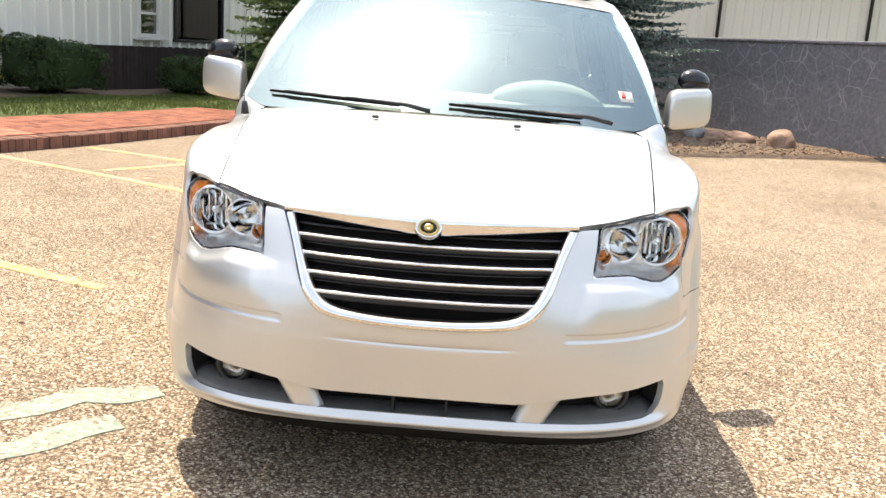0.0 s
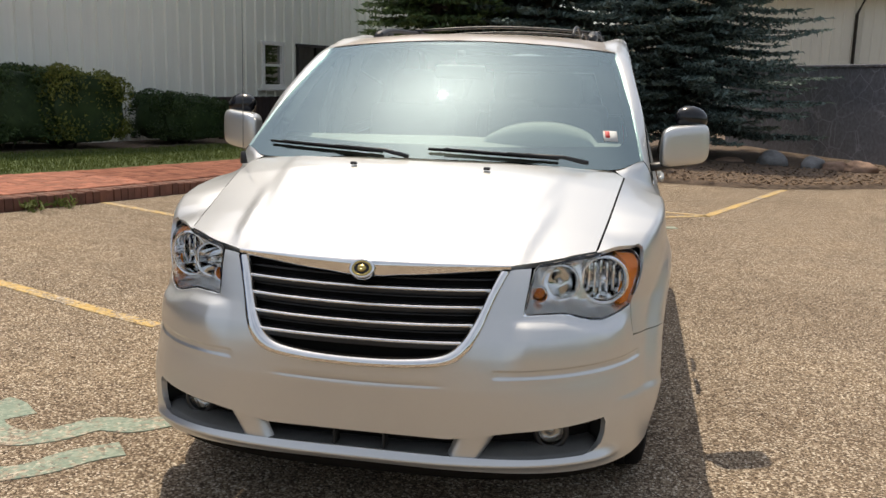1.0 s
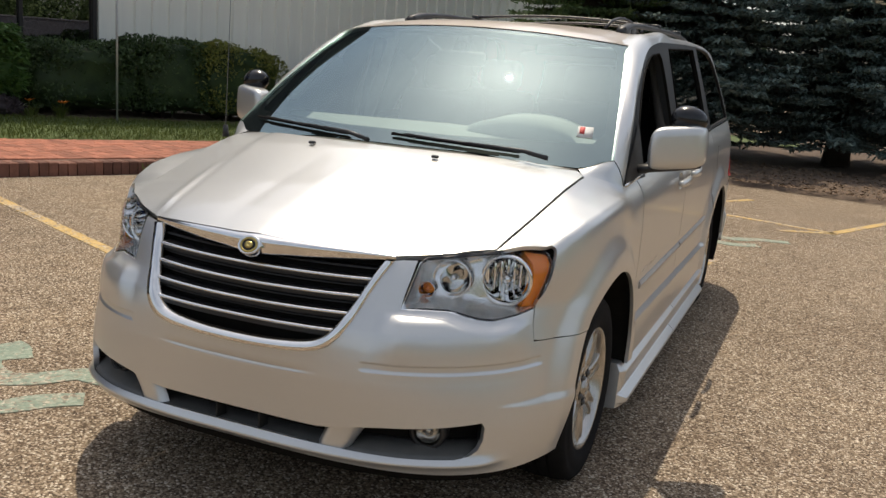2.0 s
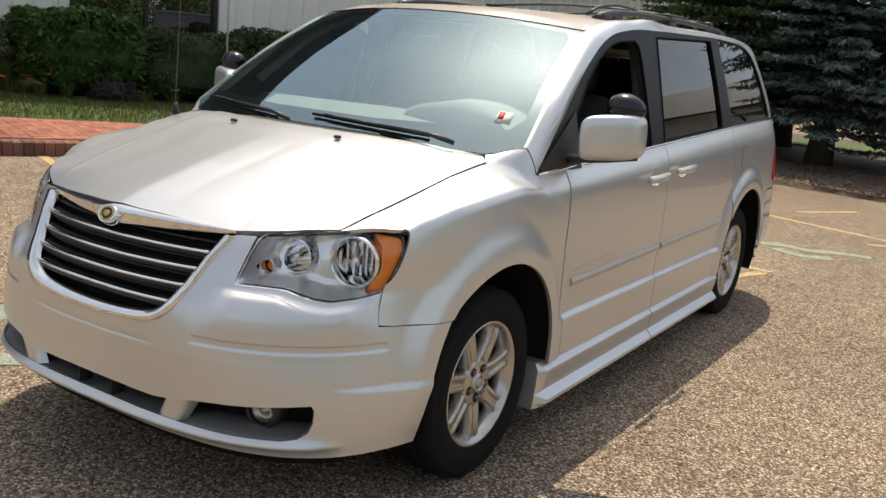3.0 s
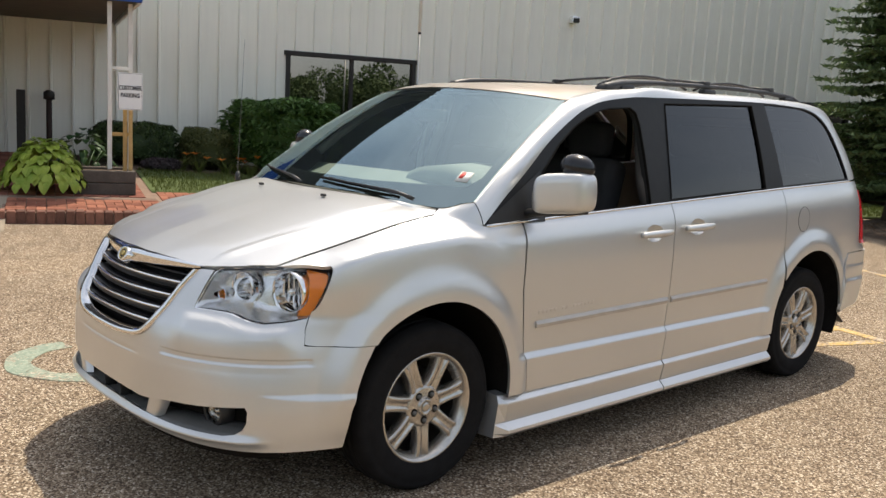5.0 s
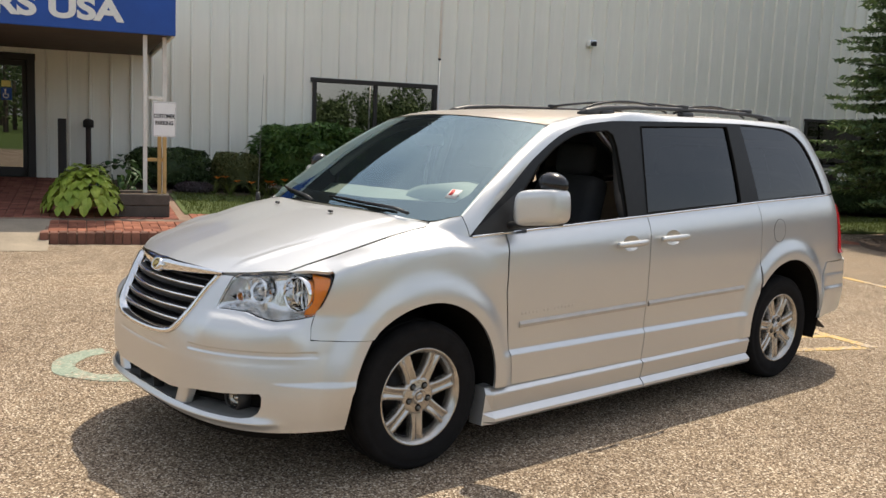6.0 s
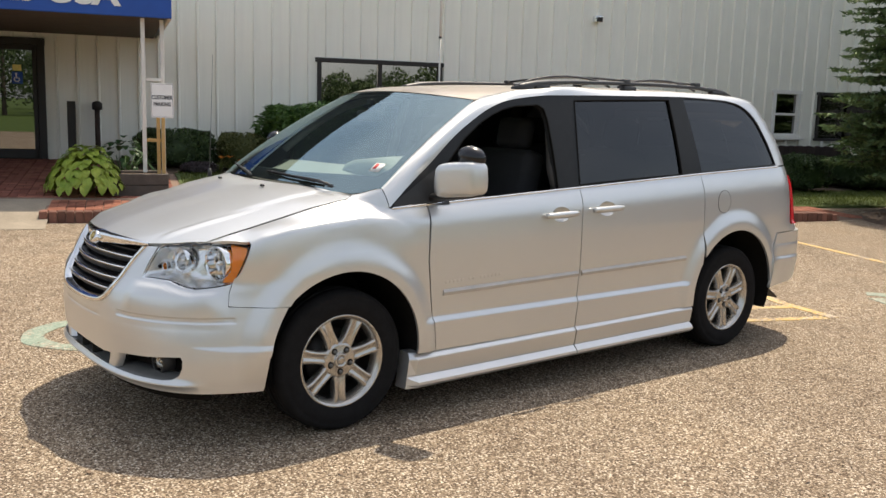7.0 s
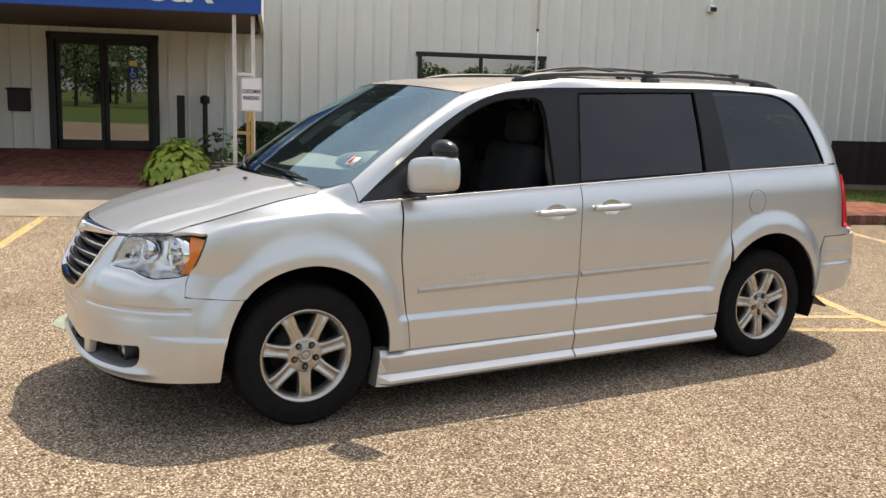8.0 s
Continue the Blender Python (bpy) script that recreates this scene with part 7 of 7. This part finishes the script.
def bush(name, s, off, half, top, leaf, count, material, label, seed, power=0.6, spray=False, core_mat=None, category="shrub", skew=0.0):
    """A shrub by the building: leaves in a lumpy shell round a solid leaf-coloured core, on short stems."""
    rng = np.random.default_rng(seed)
    z0 = terrace_z(s, off)
    h = top - z0
    root = base(name, wall_at(s, off, z0), label, category)
    d = unit_rows(rng.normal(size=(count, 3)))
    d[:, 2] = np.where(d[:, 2] < -0.55, -d[:, 2], d[:, 2])
    shape = np.sign(d) * np.abs(d) ** power
    big = lumpy(d, seed * 1.7, 0.16, 2.2) * lumpy(d, seed * 0.9 + 5, 0.09, 6.0)
    depth = 1 - 0.22 * rng.random(count) ** 2
    loc = shape * (big * depth)[:, None]
    loc[:, 2] = np.maximum(loc[:, 2], -0.96)
    x, y, zz = loc[:, 0] * half[0], loc[:, 1] * half[1], (loc[:, 2] + 1) / 2 * h
    zz = zz * (1 + skew * loc[:, 0])
    along, outv = np.array(WDIR), np.array(WOUT)
    pos = np.array(wall_at(s, off, z0)) + x[:, None] * along + y[:, None] * outv + zz[:, None] * np.array([0, 0, 1.0])
    nrm = unit_rows(d[:, :1] * along + d[:, 1:2] * outv + d[:, 2:] * np.array([0, 0, 1.0]) + 0.5 * rng.normal(size=(count, 3)))
    ax = rng.normal(size=(count, 3))
    if spray:
        ax = unit_rows(d[:, :1] * along + d[:, 1:2] * outv) + 0.5 * rng.normal(size=(count, 3)) + np.array([0, 0, -0.1])
        nrm = unit_rows(np.array([0, 0, 1.0]) + 0.45 * rng.normal(size=(count, 3)))
    part("foliage", cloud_mesh([leaf_cards(pos, ax, nrm, leaf[0], leaf[1], rng)], material), material, root, "")
    # solid lumpy body that fills the shrub behind its leaves
    bm = bmesh.new()
    bmesh.ops.create_icosphere(bm, subdivisions=4, radius=1.0)
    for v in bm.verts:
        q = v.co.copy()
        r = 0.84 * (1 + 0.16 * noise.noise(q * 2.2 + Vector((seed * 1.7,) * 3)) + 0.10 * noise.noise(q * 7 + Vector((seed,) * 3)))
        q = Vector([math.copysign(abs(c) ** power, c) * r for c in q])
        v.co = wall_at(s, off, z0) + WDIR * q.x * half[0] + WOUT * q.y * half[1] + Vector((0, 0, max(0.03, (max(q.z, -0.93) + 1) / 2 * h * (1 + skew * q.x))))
    part("inner_core", bm, core_mat or YEW, root, "solid inner body in leaf colour")
    for k in range(4):
        bm = bmesh.new()
        a = k * 1.6 + seed
        top_p = wall_at(s + 0.5 * half[0] * math.cos(a), off + 0.5 * half[1] * math.sin(a), z0 + 0.5 * h)
        tube(bm, [wall_at(s + 0.15 * math.cos(a), off + 0.1 * math.sin(a), z0 - 0.02), top_p], [0.02, 0.008], 6)
        part("stem", bm, BARK, root)
    return root


bush("dark_yew", -2.68, 0.85, (0.68, 0.52), 1.10, (0.07, 0.03), 6000, YEW, "dark rounded yew against the metal wall", 1)
bush("olive_shrub", -1.55, 1.02, (0.48, 0.45), 1.04, (0.06, 0.028), 5000, OLIVE, "small olive-green mounded shrub", 2, core_mat=OLIVE)
bush("juniper", -0.32, 1.15, (0.92, 0.72), 1.60, (0.15, 0.045), 9000, JUNIPER, "bright green layered juniper under the window", 3, 0.66, True, JUNIPER)
bush("yew_hedge", 1.55, 0.95, (1.15, 0.66), 1.42, (0.07, 0.03), 9000, YEW, "dark clipped yew beside the juniper", 4, 0.55)
bush("yew_hedge", 3.15, 0.95, (0.85, 0.70), 1.52, (0.07, 0.03), 7000, YEW, "dark clipped yew hedge by the flag pole", 5, 0.5)
bush("clipped_hedge", 4.38, 0.95, (0.92, 0.74), 1.50, (0.065, 0.03), 10000, YEW_TIP_LIT, "yellow-green clipped hedge, sunlit brightness put into its leaf colour", 6, 0.45, skew=-0.06)
bush("low_hedge", 6.98, 0.95, (0.95, 0.62), 1.08, (0.065, 0.028), 8000, YEW, "low dark clipped hedge on the lawn's edge", 7, 0.5, skew=-0.08)
bush("mounded_shrub", 10.05, 1.65, (0.55, 0.5), 0.84, (0.065, 0.028), 5000, YEW, "dark rounded shrub in front of the board fence", 12, 0.6)
bush("low_hedge", 12.3, 1.25, (0.95, 0.62), 0.86, (0.065, 0.028), 6000, YEW, "low dark hedge in front of the fence", 8, 0.5)
bush("spreading_yew", 13.9, 1.3, (0.8, 0.7), 1.2, (0.09, 0.035), 4500, YEW, "spreading dark shrub below the spruce", 9, 0.65)
bush("purple_plant", -2.35, 1.62, (0.30, 0.15), 0.58, (0.07, 0.03), 900, PURPLE, "low purple-leaved bedding plant", 10, 0.8, core_mat=PURPLE, category="plant")
bush("purple_plant", 0.05, 1.72, (0.36, 0.18), 0.60, (0.07, 0.03), 900, PURPLE, "low purple-leaved plant under the juniper", 11, 0.8, core_mat=PURPLE, category="plant")


def lily(s, off, seed):
    """A clump of day lilies: arching blades and a few orange flowers."""
    rng = np.random.default_rng(seed)
    z0 = terrace_z(s, off)
    root = base("day_lily", wall_at(s, off, z0), "orange day lily in the bed", "flower", "lilies in the bed")
    n = 40
    a = rng.uniform(0, 6.28, n)
    c = np.array(wall_at(s, off, z0 + 0.09)) + np.stack([np.cos(a) * 0.09, np.sin(a) * 0.09, rng.uniform(-0.05, 0.05, n)], 1)
    ax = np.stack([np.cos(a) * 0.7, np.sin(a) * 0.7, np.full(n, 1.0)], 1)
    part("leaves", cloud_mesh([leaf_cards(c, ax, np.stack([-np.cos(a), -np.sin(a), np.full(n, 0.6)], 1), 0.22, 0.022, rng)], GRASS), GRASS, root)
    for k in range(1 + seed % 2):
        p = wall_at(s + rng.uniform(-0.12, 0.12), off + rng.uniform(-0.1, 0.1), z0 + rng.uniform(0.20, 0.30))
        bm = bmesh.new()
        tube(bm, [wall_at(s, off, z0), p], 0.005, 5)
        part("stalk", bm, GRASS, root)
        t = np.arange(6) * 1.047
        cc = np.array(p) + np.stack([np.cos(t) * 0.04, np.sin(t) * 0.04, np.full(6, 0.02)], 1)
        part("flower", cloud_mesh([leaf_cards(cc, np.stack([np.cos(t), np.sin(t), np.full(6, 0.5)], 1), np.stack([-np.cos(t), -np.sin(t), np.full(6, 1.2)], 1), 0.09, 0.05, rng)], FLOWER), FLOWER, root, "orange flower")


for k, (s, off) in enumerate(((-2.05, 1.55), (-1.78, 1.62), (-1.35, 1.66), (-0.98, 1.75), (-0.62, 1.80), (-1.15, 1.60), (0.55, 1.72), (1.0, 1.7))):
    lily(s, off, 40 + k)


def hosta_leaf_mesh(mat):
    bm = bmesh.new()
    rows = []
    for i in range(9):
        t = i / 8
        w = 0.105 * math.sin(math.pi * min(1.0, t * 0.93 + 0.09)) ** 0.75
        z = 0.10 * t - 0.20 * t * t
        rows.append([bm.verts.new((0.27 * t, w * c, z + 0.035 * abs(c) - 0.02 * abs(c) ** 2 + 0.006 * math.sin(t * 14) * abs(c))) for c in (-1, -0.6, -0.2, 0, 0.2, 0.6, 1)])
    for a, b in zip(rows, rows[1:]):
        for k in range(6):
            bm.faces.new((a[k], b[k], b[k + 1], a[k + 1]))
    bmesh.ops.remove_doubles(bm, verts=bm.verts[:], dist=0.0005)
    me = mesh_of(bm)
    me.materials.append(mat)
    return me


def hosta(s, off, radius, height, count, mat, label, seed):
    rng = np.random.default_rng(seed)
    z0 = terrace_z(s, off) - 0.01
    root = base("hosta", wall_at(s, off, z0), label, "plant", "hostas by the entrance")
    me = hosta_leaf_mesh(mat)
    for k in range(count):
        a, f = 2.4 * k + rng.uniform(-0.2, 0.2), ((k + 0.5) / count) ** 0.6
        r, z = radius * f * 0.72, height * (1 - 0.78 * f ** 1.8) * rng.uniform(0.88, 1.05)
        p = Vector((r * math.cos(a), r * math.sin(a), max(0.06, z)))
        ob = piece("leaf", me, Matrix.Translation(p) @ Matrix.Rotation(a + rng.uniform(-0.3, 0.3), 4, "Z") @ Matrix.Rotation(radians(-25 + 75 * f + rng.uniform(-10, 10)), 4, "Y") @ Matrix.Scale(rng.uniform(0.36, 0.60), 4), root)
    bm = bmesh.new()
    for k in range(14):
        a = k * 0.45
        tube(bm, [wall_at(s, off, z0), wall_at(s, off, z0) + Vector((radius * 0.5 * math.cos(a), radius * 0.5 * math.sin(a), height * 0.6))], 0.008, 5)
    part("stalks", bm, mat, root)


hosta(-4.02, 4.32, 0.68, 0.62, 300, HOSTA, "large light green hosta clump at the kerb", 21)
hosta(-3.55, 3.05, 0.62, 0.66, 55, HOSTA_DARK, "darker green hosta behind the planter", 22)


def spruce(at, height, radius, z_start, seed, material, label, z_top=None):
    """A spruce: tapered trunk, whorls of drooping limbs, and needle sprays along both sides of each limb."""
    rng = np.random.default_rng(seed)
    root = base("spruce", at, label, "tree", "spruces by the wall")
    bm = bmesh.new()
    tube(bm, [Vector(at) + Vector((0.03 * math.sin(k), 0.03 * math.cos(k * 1.3), height * k / 10 - 0.05)) for k in range(11)], [0.19 * (1 - 0.095 * k) + 0.01 + (0.08 if k == 0 else 0) for k in range(11)], 12)
    part("trunk", bm, BARK, root, "rough brown trunk")
    limbs = bmesh.new()
    C, A, N = [], [], []
    z = z_start
    whorl = 0
    while z < height - 0.3:
        f = (z - z_start) / (height - z_start)
        reach = radius * (1 - f) ** 0.85 * (0.80 + 0.20 * min(1.0, f * 8)) + 0.12
        count = 11 if f < 0.5 else 8
        for k in range(count):
            a = 2 * math.pi * k / count + whorl * 0.37 + rng.uniform(-0.25, 0.25)
            L = reach * rng.uniform(0.72, 1.08)
            out = np.array([math.cos(a), math.sin(a), 0.0])
            sidev = np.array([-math.sin(a), math.cos(a), 0.0])
            zz = z + rng.uniform(-0.12, 0.12)
            droop = rng.uniform(0.10, 0.26) * (1 - 0.6 * f)
            line = lambda t: np.array(at) + out * L * t + np.array([0, 0, zz - droop * L * t * 1.5 + droop * 0.9 * L * t * t])
            tube(limbs, [Vector(line(t)) for t in (0.0, 0.35, 0.7, 1.0)], [0.028, 0.018, 0.010, 0.004], 5, False)
            n = max(3, int(L / 0.085))
            for i in range(n):
                t = 0.16 + 0.84 * (i + rng.random()) / n
                p = line(t)
                for sgn in (-1, 1):
                    tl = (0.16 + 0.42 * (1 - t)) * min(1.0, L) * rng.uniform(0.6, 1.2)
                    d = out * 0.75 + sidev * sgn * 0.85 + np.array([0, 0, -0.10 + rng.uniform(-0.15, 0.12)])
                    d /= np.linalg.norm(d)
                    m = max(2, int(tl / 0.065))
                    for j in range(m):
                        q = p + d * tl * (j + 0.6) / m
                        C.append(q + rng.normal(size=3) * 0.014)
                        A.append(d + 0.55 * rng.normal(size=3) + sidev * sgn * 0.1)
                        N.append(np.array([0, 0, 1.0]) + 0.6 * rng.normal(size=3))
            for j in range(5):
                C.append(line(1.0 + 0.02 * j))
                A.append(out + 0.4 * rng.normal(size=3))
                N.append(np.array([0, 0, 1.0]) + 0.5 * rng.normal(size=3))
        z += 0.15 + 0.10 * f
        whorl += 1
    part("limb_frame", limbs, BARK, root, "brown limbs")
    part("crown", cloud_mesh([leaf_cards(np.array(C), np.array(A), np.array(N), 0.15, 0.05, rng, 0.3)], material), material, root, "drooping needle sprays")
    return root


spruce((-0.8, 14.7, 0.03), 8.6, 2.7, 0.95, 31, SPRUCE_BLUE, "blue spruce with drooping boughs over mulch")
spruce((1.7, 15.9, 0.03), 9.6, 3.1, 0.70, 32, SPRUCE_BLUE, "broad blue spruce beside the stone wall")
spruce((-2.95, 14.1, 0.03), 8.0, 1.85, 0.95, 33, SPRUCE_GREEN, "green spruce near the metal building")
spruce((-2.3, 18.2, 0.05), 8.5, 2.3, 1.2, 34, SPRUCE_GREEN, "green spruce behind the others")

# grass blades, weeds, wood chips
rng = np.random.default_rng(50)
n = 26000
s, o = rng.uniform(-2.7, 12.3, n), LAWN_OFF - 0.02 - (LAWN_OFF - BED_OFF) * rng.random(n)
c = np.array([tuple(wall_at(a, b, terrace_z(a, b) + 0.022)) for a, b in zip(s, o)])
ax = np.stack([rng.normal(size=n) * 0.4, rng.normal(size=n) * 0.4, np.ones(n)], 1)
tagged(new("grass", cloud_mesh([leaf_cards(c, ax, rng.normal(size=(n, 3)), 0.075, 0.010, rng)], GRASS)), "short green grass blades of the lawn", "grass", kind="stuff")
for k, (s, o, cnt) in enumerate(((-0.05, 5.93, 90), (0.35, 5.95, 60), (5.9, 5.93, 40))):
    cc = np.array(wall_at(s, o)) + np.stack([rng.normal(size=cnt) * 0.10, rng.normal(size=cnt) * 0.06, rng.uniform(0.01, 0.10, cnt)], 1)
    cc[:, 2] += lot_z(*wall_at(s, o).xy)
    ax = np.stack([rng.normal(size=cnt), rng.normal(size=cnt), rng.uniform(0.3, 1.2, cnt)], 1)
    thing("weed", cloud_mesh([leaf_cards(cc, ax, rng.normal(size=(cnt, 3)), 0.10, 0.022, rng)], GRASS), GRASS, "green weed growing at the kerb", "weed", "weeds at the kerb")
n = 9000
x = rng.uniform(-3.0, 6.9, n)
y = np.interp(x, [p[0] for p in bed_edge], [p[1] for p in bed_edge]) + 0.1 + 3.6 * rng.random(n) ** 1.4
c = np.stack([x, y, 0.075 + 0.02 * rng.random(n)], 1)
tagged(new("wood_chips", cloud_mesh([leaf_cards(c, rng.normal(size=(n, 3)) * (1, 1, 0.2), np.array([[0, 0, 1.0]]) + 0.35 * rng.normal(size=(n, 3)), 0.07, 0.03, rng, 0.05)], CHIP)), "loose pale wood chips on the bed", "mulch", kind="stuff")
n = 160
c = np.stack([rng.uniform(-2.5, 5.5, n), rng.uniform(-2.5, 8, n), np.full(n, 0.006)], 1)
tagged(new("leaf_litter", cloud_mesh([leaf_cards(c, rng.normal(size=(n, 3)) * (1, 1, 0.1), np.array([[0, 0, 1.0]]) + 0.2 * rng.normal(size=(n, 3)), 0.035, 0.02, rng, 0.2)], CHIP)), "scattered bits of dry litter on asphalt", "litter", kind="stuff")


def boulder(x, y, size, mat, label, seed):
    bm = bmesh.new()
    bmesh.ops.create_icosphere(bm, subdivisions=4, radius=1.0)
    for v in bm.verts:
        p = v.co.copy()
        r = 1 + 0.22 * noise.noise(p * 1.3 + Vector((seed,) * 3)) + 0.07 * noise.noise(p * 4 + Vector((seed,) * 3)) + 0.02 * noise.noise(p * 12)
        v.co = Vector((p.x * size[0] * r, p.y * size[1] * r, max(-0.25, p.z * r) * size[2]))
        v.co = Matrix.Rotation(seed, 3, "Z") @ v.co + Vector((x, y, 0.06 + size[2] * 0.2))
    thing("boulder", bm, mat, label, "rock", "boulders along the bed")


boulder(5.38, 12.75, (0.36, 0.24, 0.26), BOULDER_BROWN, "large brown boulder at the stone wall", 1.2)
boulder(4.78, 13.20, (0.29, 0.22, 0.17), BOULDER_BROWN, "rounded brown boulder on mulch", 2.5)
boulder(4.42, 13.40, (0.22, 0.18, 0.15), BOULDER_BROWN, "small tan boulder on mulch", 3.1)
boulder(4.10, 13.75, (0.34, 0.20, 0.19), BOULDER_GREY, "grey boulder on mulch", 4.4)
boulder(3.45, 14.05, (0.34, 0.22, 0.22), BOULDER_GREY, "grey boulder under the spruce", 5.3)
boulder(2.75, 14.5, (0.30, 0.15, 0.08), BOULDER_BROWN, "flat sunlit stone in the shade", 6.6)

# far woods round the open side of the lot
def tree_belt(name, spots, label, seed, leaf, count):
    rng = np.random.default_rng(seed)
    C, A, N = [], [], []
    trunks = bmesh.new()
    for k, (x, y, h) in enumerate(spots):
        c0 = np.array([x, y, 0.0])
        tube(trunks, [Vector(c0), Vector(c0) + Vector((0, 0, h * 0.6))], [0.02 * h, 0.01 * h], 5, False)
        dirs = unit_rows(rng.normal(size=(count, 3)))
        lump = lumpy(dirs, k * 2.1 + seed, 0.35, 1.8)
        C.append(c0 + np.array([0, 0, h * 0.56]) + dirs * (lump * rng.uniform(0.75, 1.0, count))[:, None] * np.array([h * 0.36, h * 0.36, h * 0.46]))
        A.append(rng.normal(size=(count, 3)))
        N.append(dirs + 0.5 * rng.normal(size=(count, 3)))
    ob = tagged(new(name, cloud_mesh([leaf_cards(np.concatenate(C), np.concatenate(A), np.concatenate(N), leaf, leaf * 0.65, rng)], FAR_LEAF)), label, "trees", kind="stuff")
    return ob, trunks


rng = np.random.default_rng(70)
spots = []
for k in range(250):
    turn = -125 + 205 * k / 249 + rng.uniform(-1.2, 1.2)
    a, d = radians(turn), rng.uniform(58, 84) + (26 if k % 2 else 0)
    tall = smooth01((-8 - turn) / 14) * smooth01((turn + 75) / 20)
    spots.append((d * math.cos(a), d * math.sin(a), (rng.uniform(3.4, 5.4) + (1.6 if k % 9 == 0 else 0)) * (1 + 1.3 * tall) * (1.25 if k % 2 else 1)))
woods, trunks = tree_belt("far_woods", spots, "belt of leafy trees across the road", 70, 0.38, 1200)
tagged(new("far_trunks", mesh_of(trunks)), "trunks of the far tree belt", "trees", kind="stuff").data.materials.append(BARK)



# ---- bricks of kerb and walk ----
def brick_mesh(size, material, chamfer=0.006):
    x, y, z = (c / 2 for c in size)
    c = chamfer
    low = [(-x, -y, -z), (x, -y, -z), (x, y, -z), (-x, y, -z)]
    mid = [(-x, -y, z - c), (x, -y, z - c), (x, y, z - c), (-x, y, z - c)]
    top = [(-x + c, -y + c, z), (x - c, -y + c, z), (x - c, y - c, z), (-x + c, y - c, z)]
    faces = [(8, 9, 10, 11)] + [(i, (i + 1) % 4, (i + 1) % 4 + 4, i + 4) for i in range(4)] + [(i + 4, (i + 1) % 4 + 4, (i + 1) % 4 + 8, i + 8) for i in range(4)]
    return raw(low + mid + top, faces, material)


kerb_z = lambda s: terrace_z(s, KERB_OFF)
bm = bmesh.new()
sweep(bm, [(-0.10, -0.25), (-0.10, -0.02), (0.055, -0.02), (0.055, -0.25)], lambda s, p: wall_at(s, KERB_OFF - 0.02 + p[0], kerb_z(s) + p[1]), [KERB_S0 + 0.02 + (KERB_S1 - KERB_S0 - 0.04) * k / 26 for k in range(27)])
kerb = thing("kerb", bm, MORTAR, "soldier-course brick kerb along the walk", "kerb", kind="structure", smooth=False)
kerb_brick = brick_mesh((0.088, 0.20, 0.20), BRICK_DARK, 0.010)
rng = np.random.default_rng(80)
n = int((KERB_S1 - KERB_S0) / 0.098)
for k in range(n):
    s = KERB_S0 + 0.05 + 0.098 * k
    piece("brick", kerb_brick, wall_pose(s, KERB_OFF - 0.04 + rng.normal() * 0.004, kerb_z(s) - 0.095 + rng.normal() * 0.003) @ Matrix.Rotation(rng.normal() * 0.02, 4, "Z"), kerb)


def pavers(s0, s1, o0, o1):
    """Places of pavers in a basket weave: pairs turned by a right angle from cell to cell."""
    out, cell = [], 0.208
    for i in range(int((s1 - s0) / cell)):
        for j in range(int((o1 - o0) / cell)):
            for k in (-1, 1):
                s, o = s0 + (i + 0.5) * cell, o0 + (j + 0.5) * cell
                turn = (i + j) % 2
                out.append((s + (0 if turn else k * 0.052), o + (k * 0.052 if turn else 0), turn))
    return out


def paver_pose(s, o, turn):
    slope = (terrace_z(s, o) - terrace_z(s, o + 0.2)) / 0.2
    return wall_pose(s, o, terrace_z(s, o) - 0.024 + rng.normal() * 0.0015) @ Matrix.Rotation(math.atan(slope), 4, "X") @ Matrix.Rotation(radians(0 if turn else 90) + rng.normal() * 0.01, 4, "Z")


paver = brick_mesh((0.198, 0.097, 0.055), BRICK, 0.005)
walk_places = pavers(-2.7, 8.15, LAWN_OFF, KERB_OFF - 0.12) + pavers(-4.42, -2.73, KERB_OFF - 0.89, KERB_OFF - 0.04)
near = [p for p in walk_places if -2.2 < p[0] < 1.9]
chosen = set(near[:300])
for p in near[:300]:
    piece("paver", paver, paver_pose(*p), walk_bed)


def joined(places, shape, material):
    co = np.array([tuple(v.co) for v in shape.vertices])
    polys = [tuple(p.vertices) for p in shape.polygons]
    verts, faces = [], []
    for p in places:
        m = np.array(paver_pose(*p))
        k = len(verts)
        verts += [tuple(q) for q in co @ m[:3, :3].T + m[:3, 3]]
        faces += [tuple(i + k for i in f) for f in polys]
    return raw(verts, faces, material)


part("paver_field", joined([p for p in walk_places if p not in chosen], paver, make_leaf("red_clay_pavers", (0.20, 0.075, 0.05), (0.42, 0.175, 0.11), 0.85, 4.0)), BRICK, walk_bed, "red clay pavers")["kind"] = "stuff"
part("paver_field", joined(pavers(-8.9, -2.8, 0.05, KERB_OFF - 1.0), paver, make_leaf("dark_red_pavers", (0.20, 0.075, 0.055), (0.40, 0.165, 0.115), 0.85, 4.0)), BRICK_DARK, porch, "dark red pavers")["kind"] = "stuff"
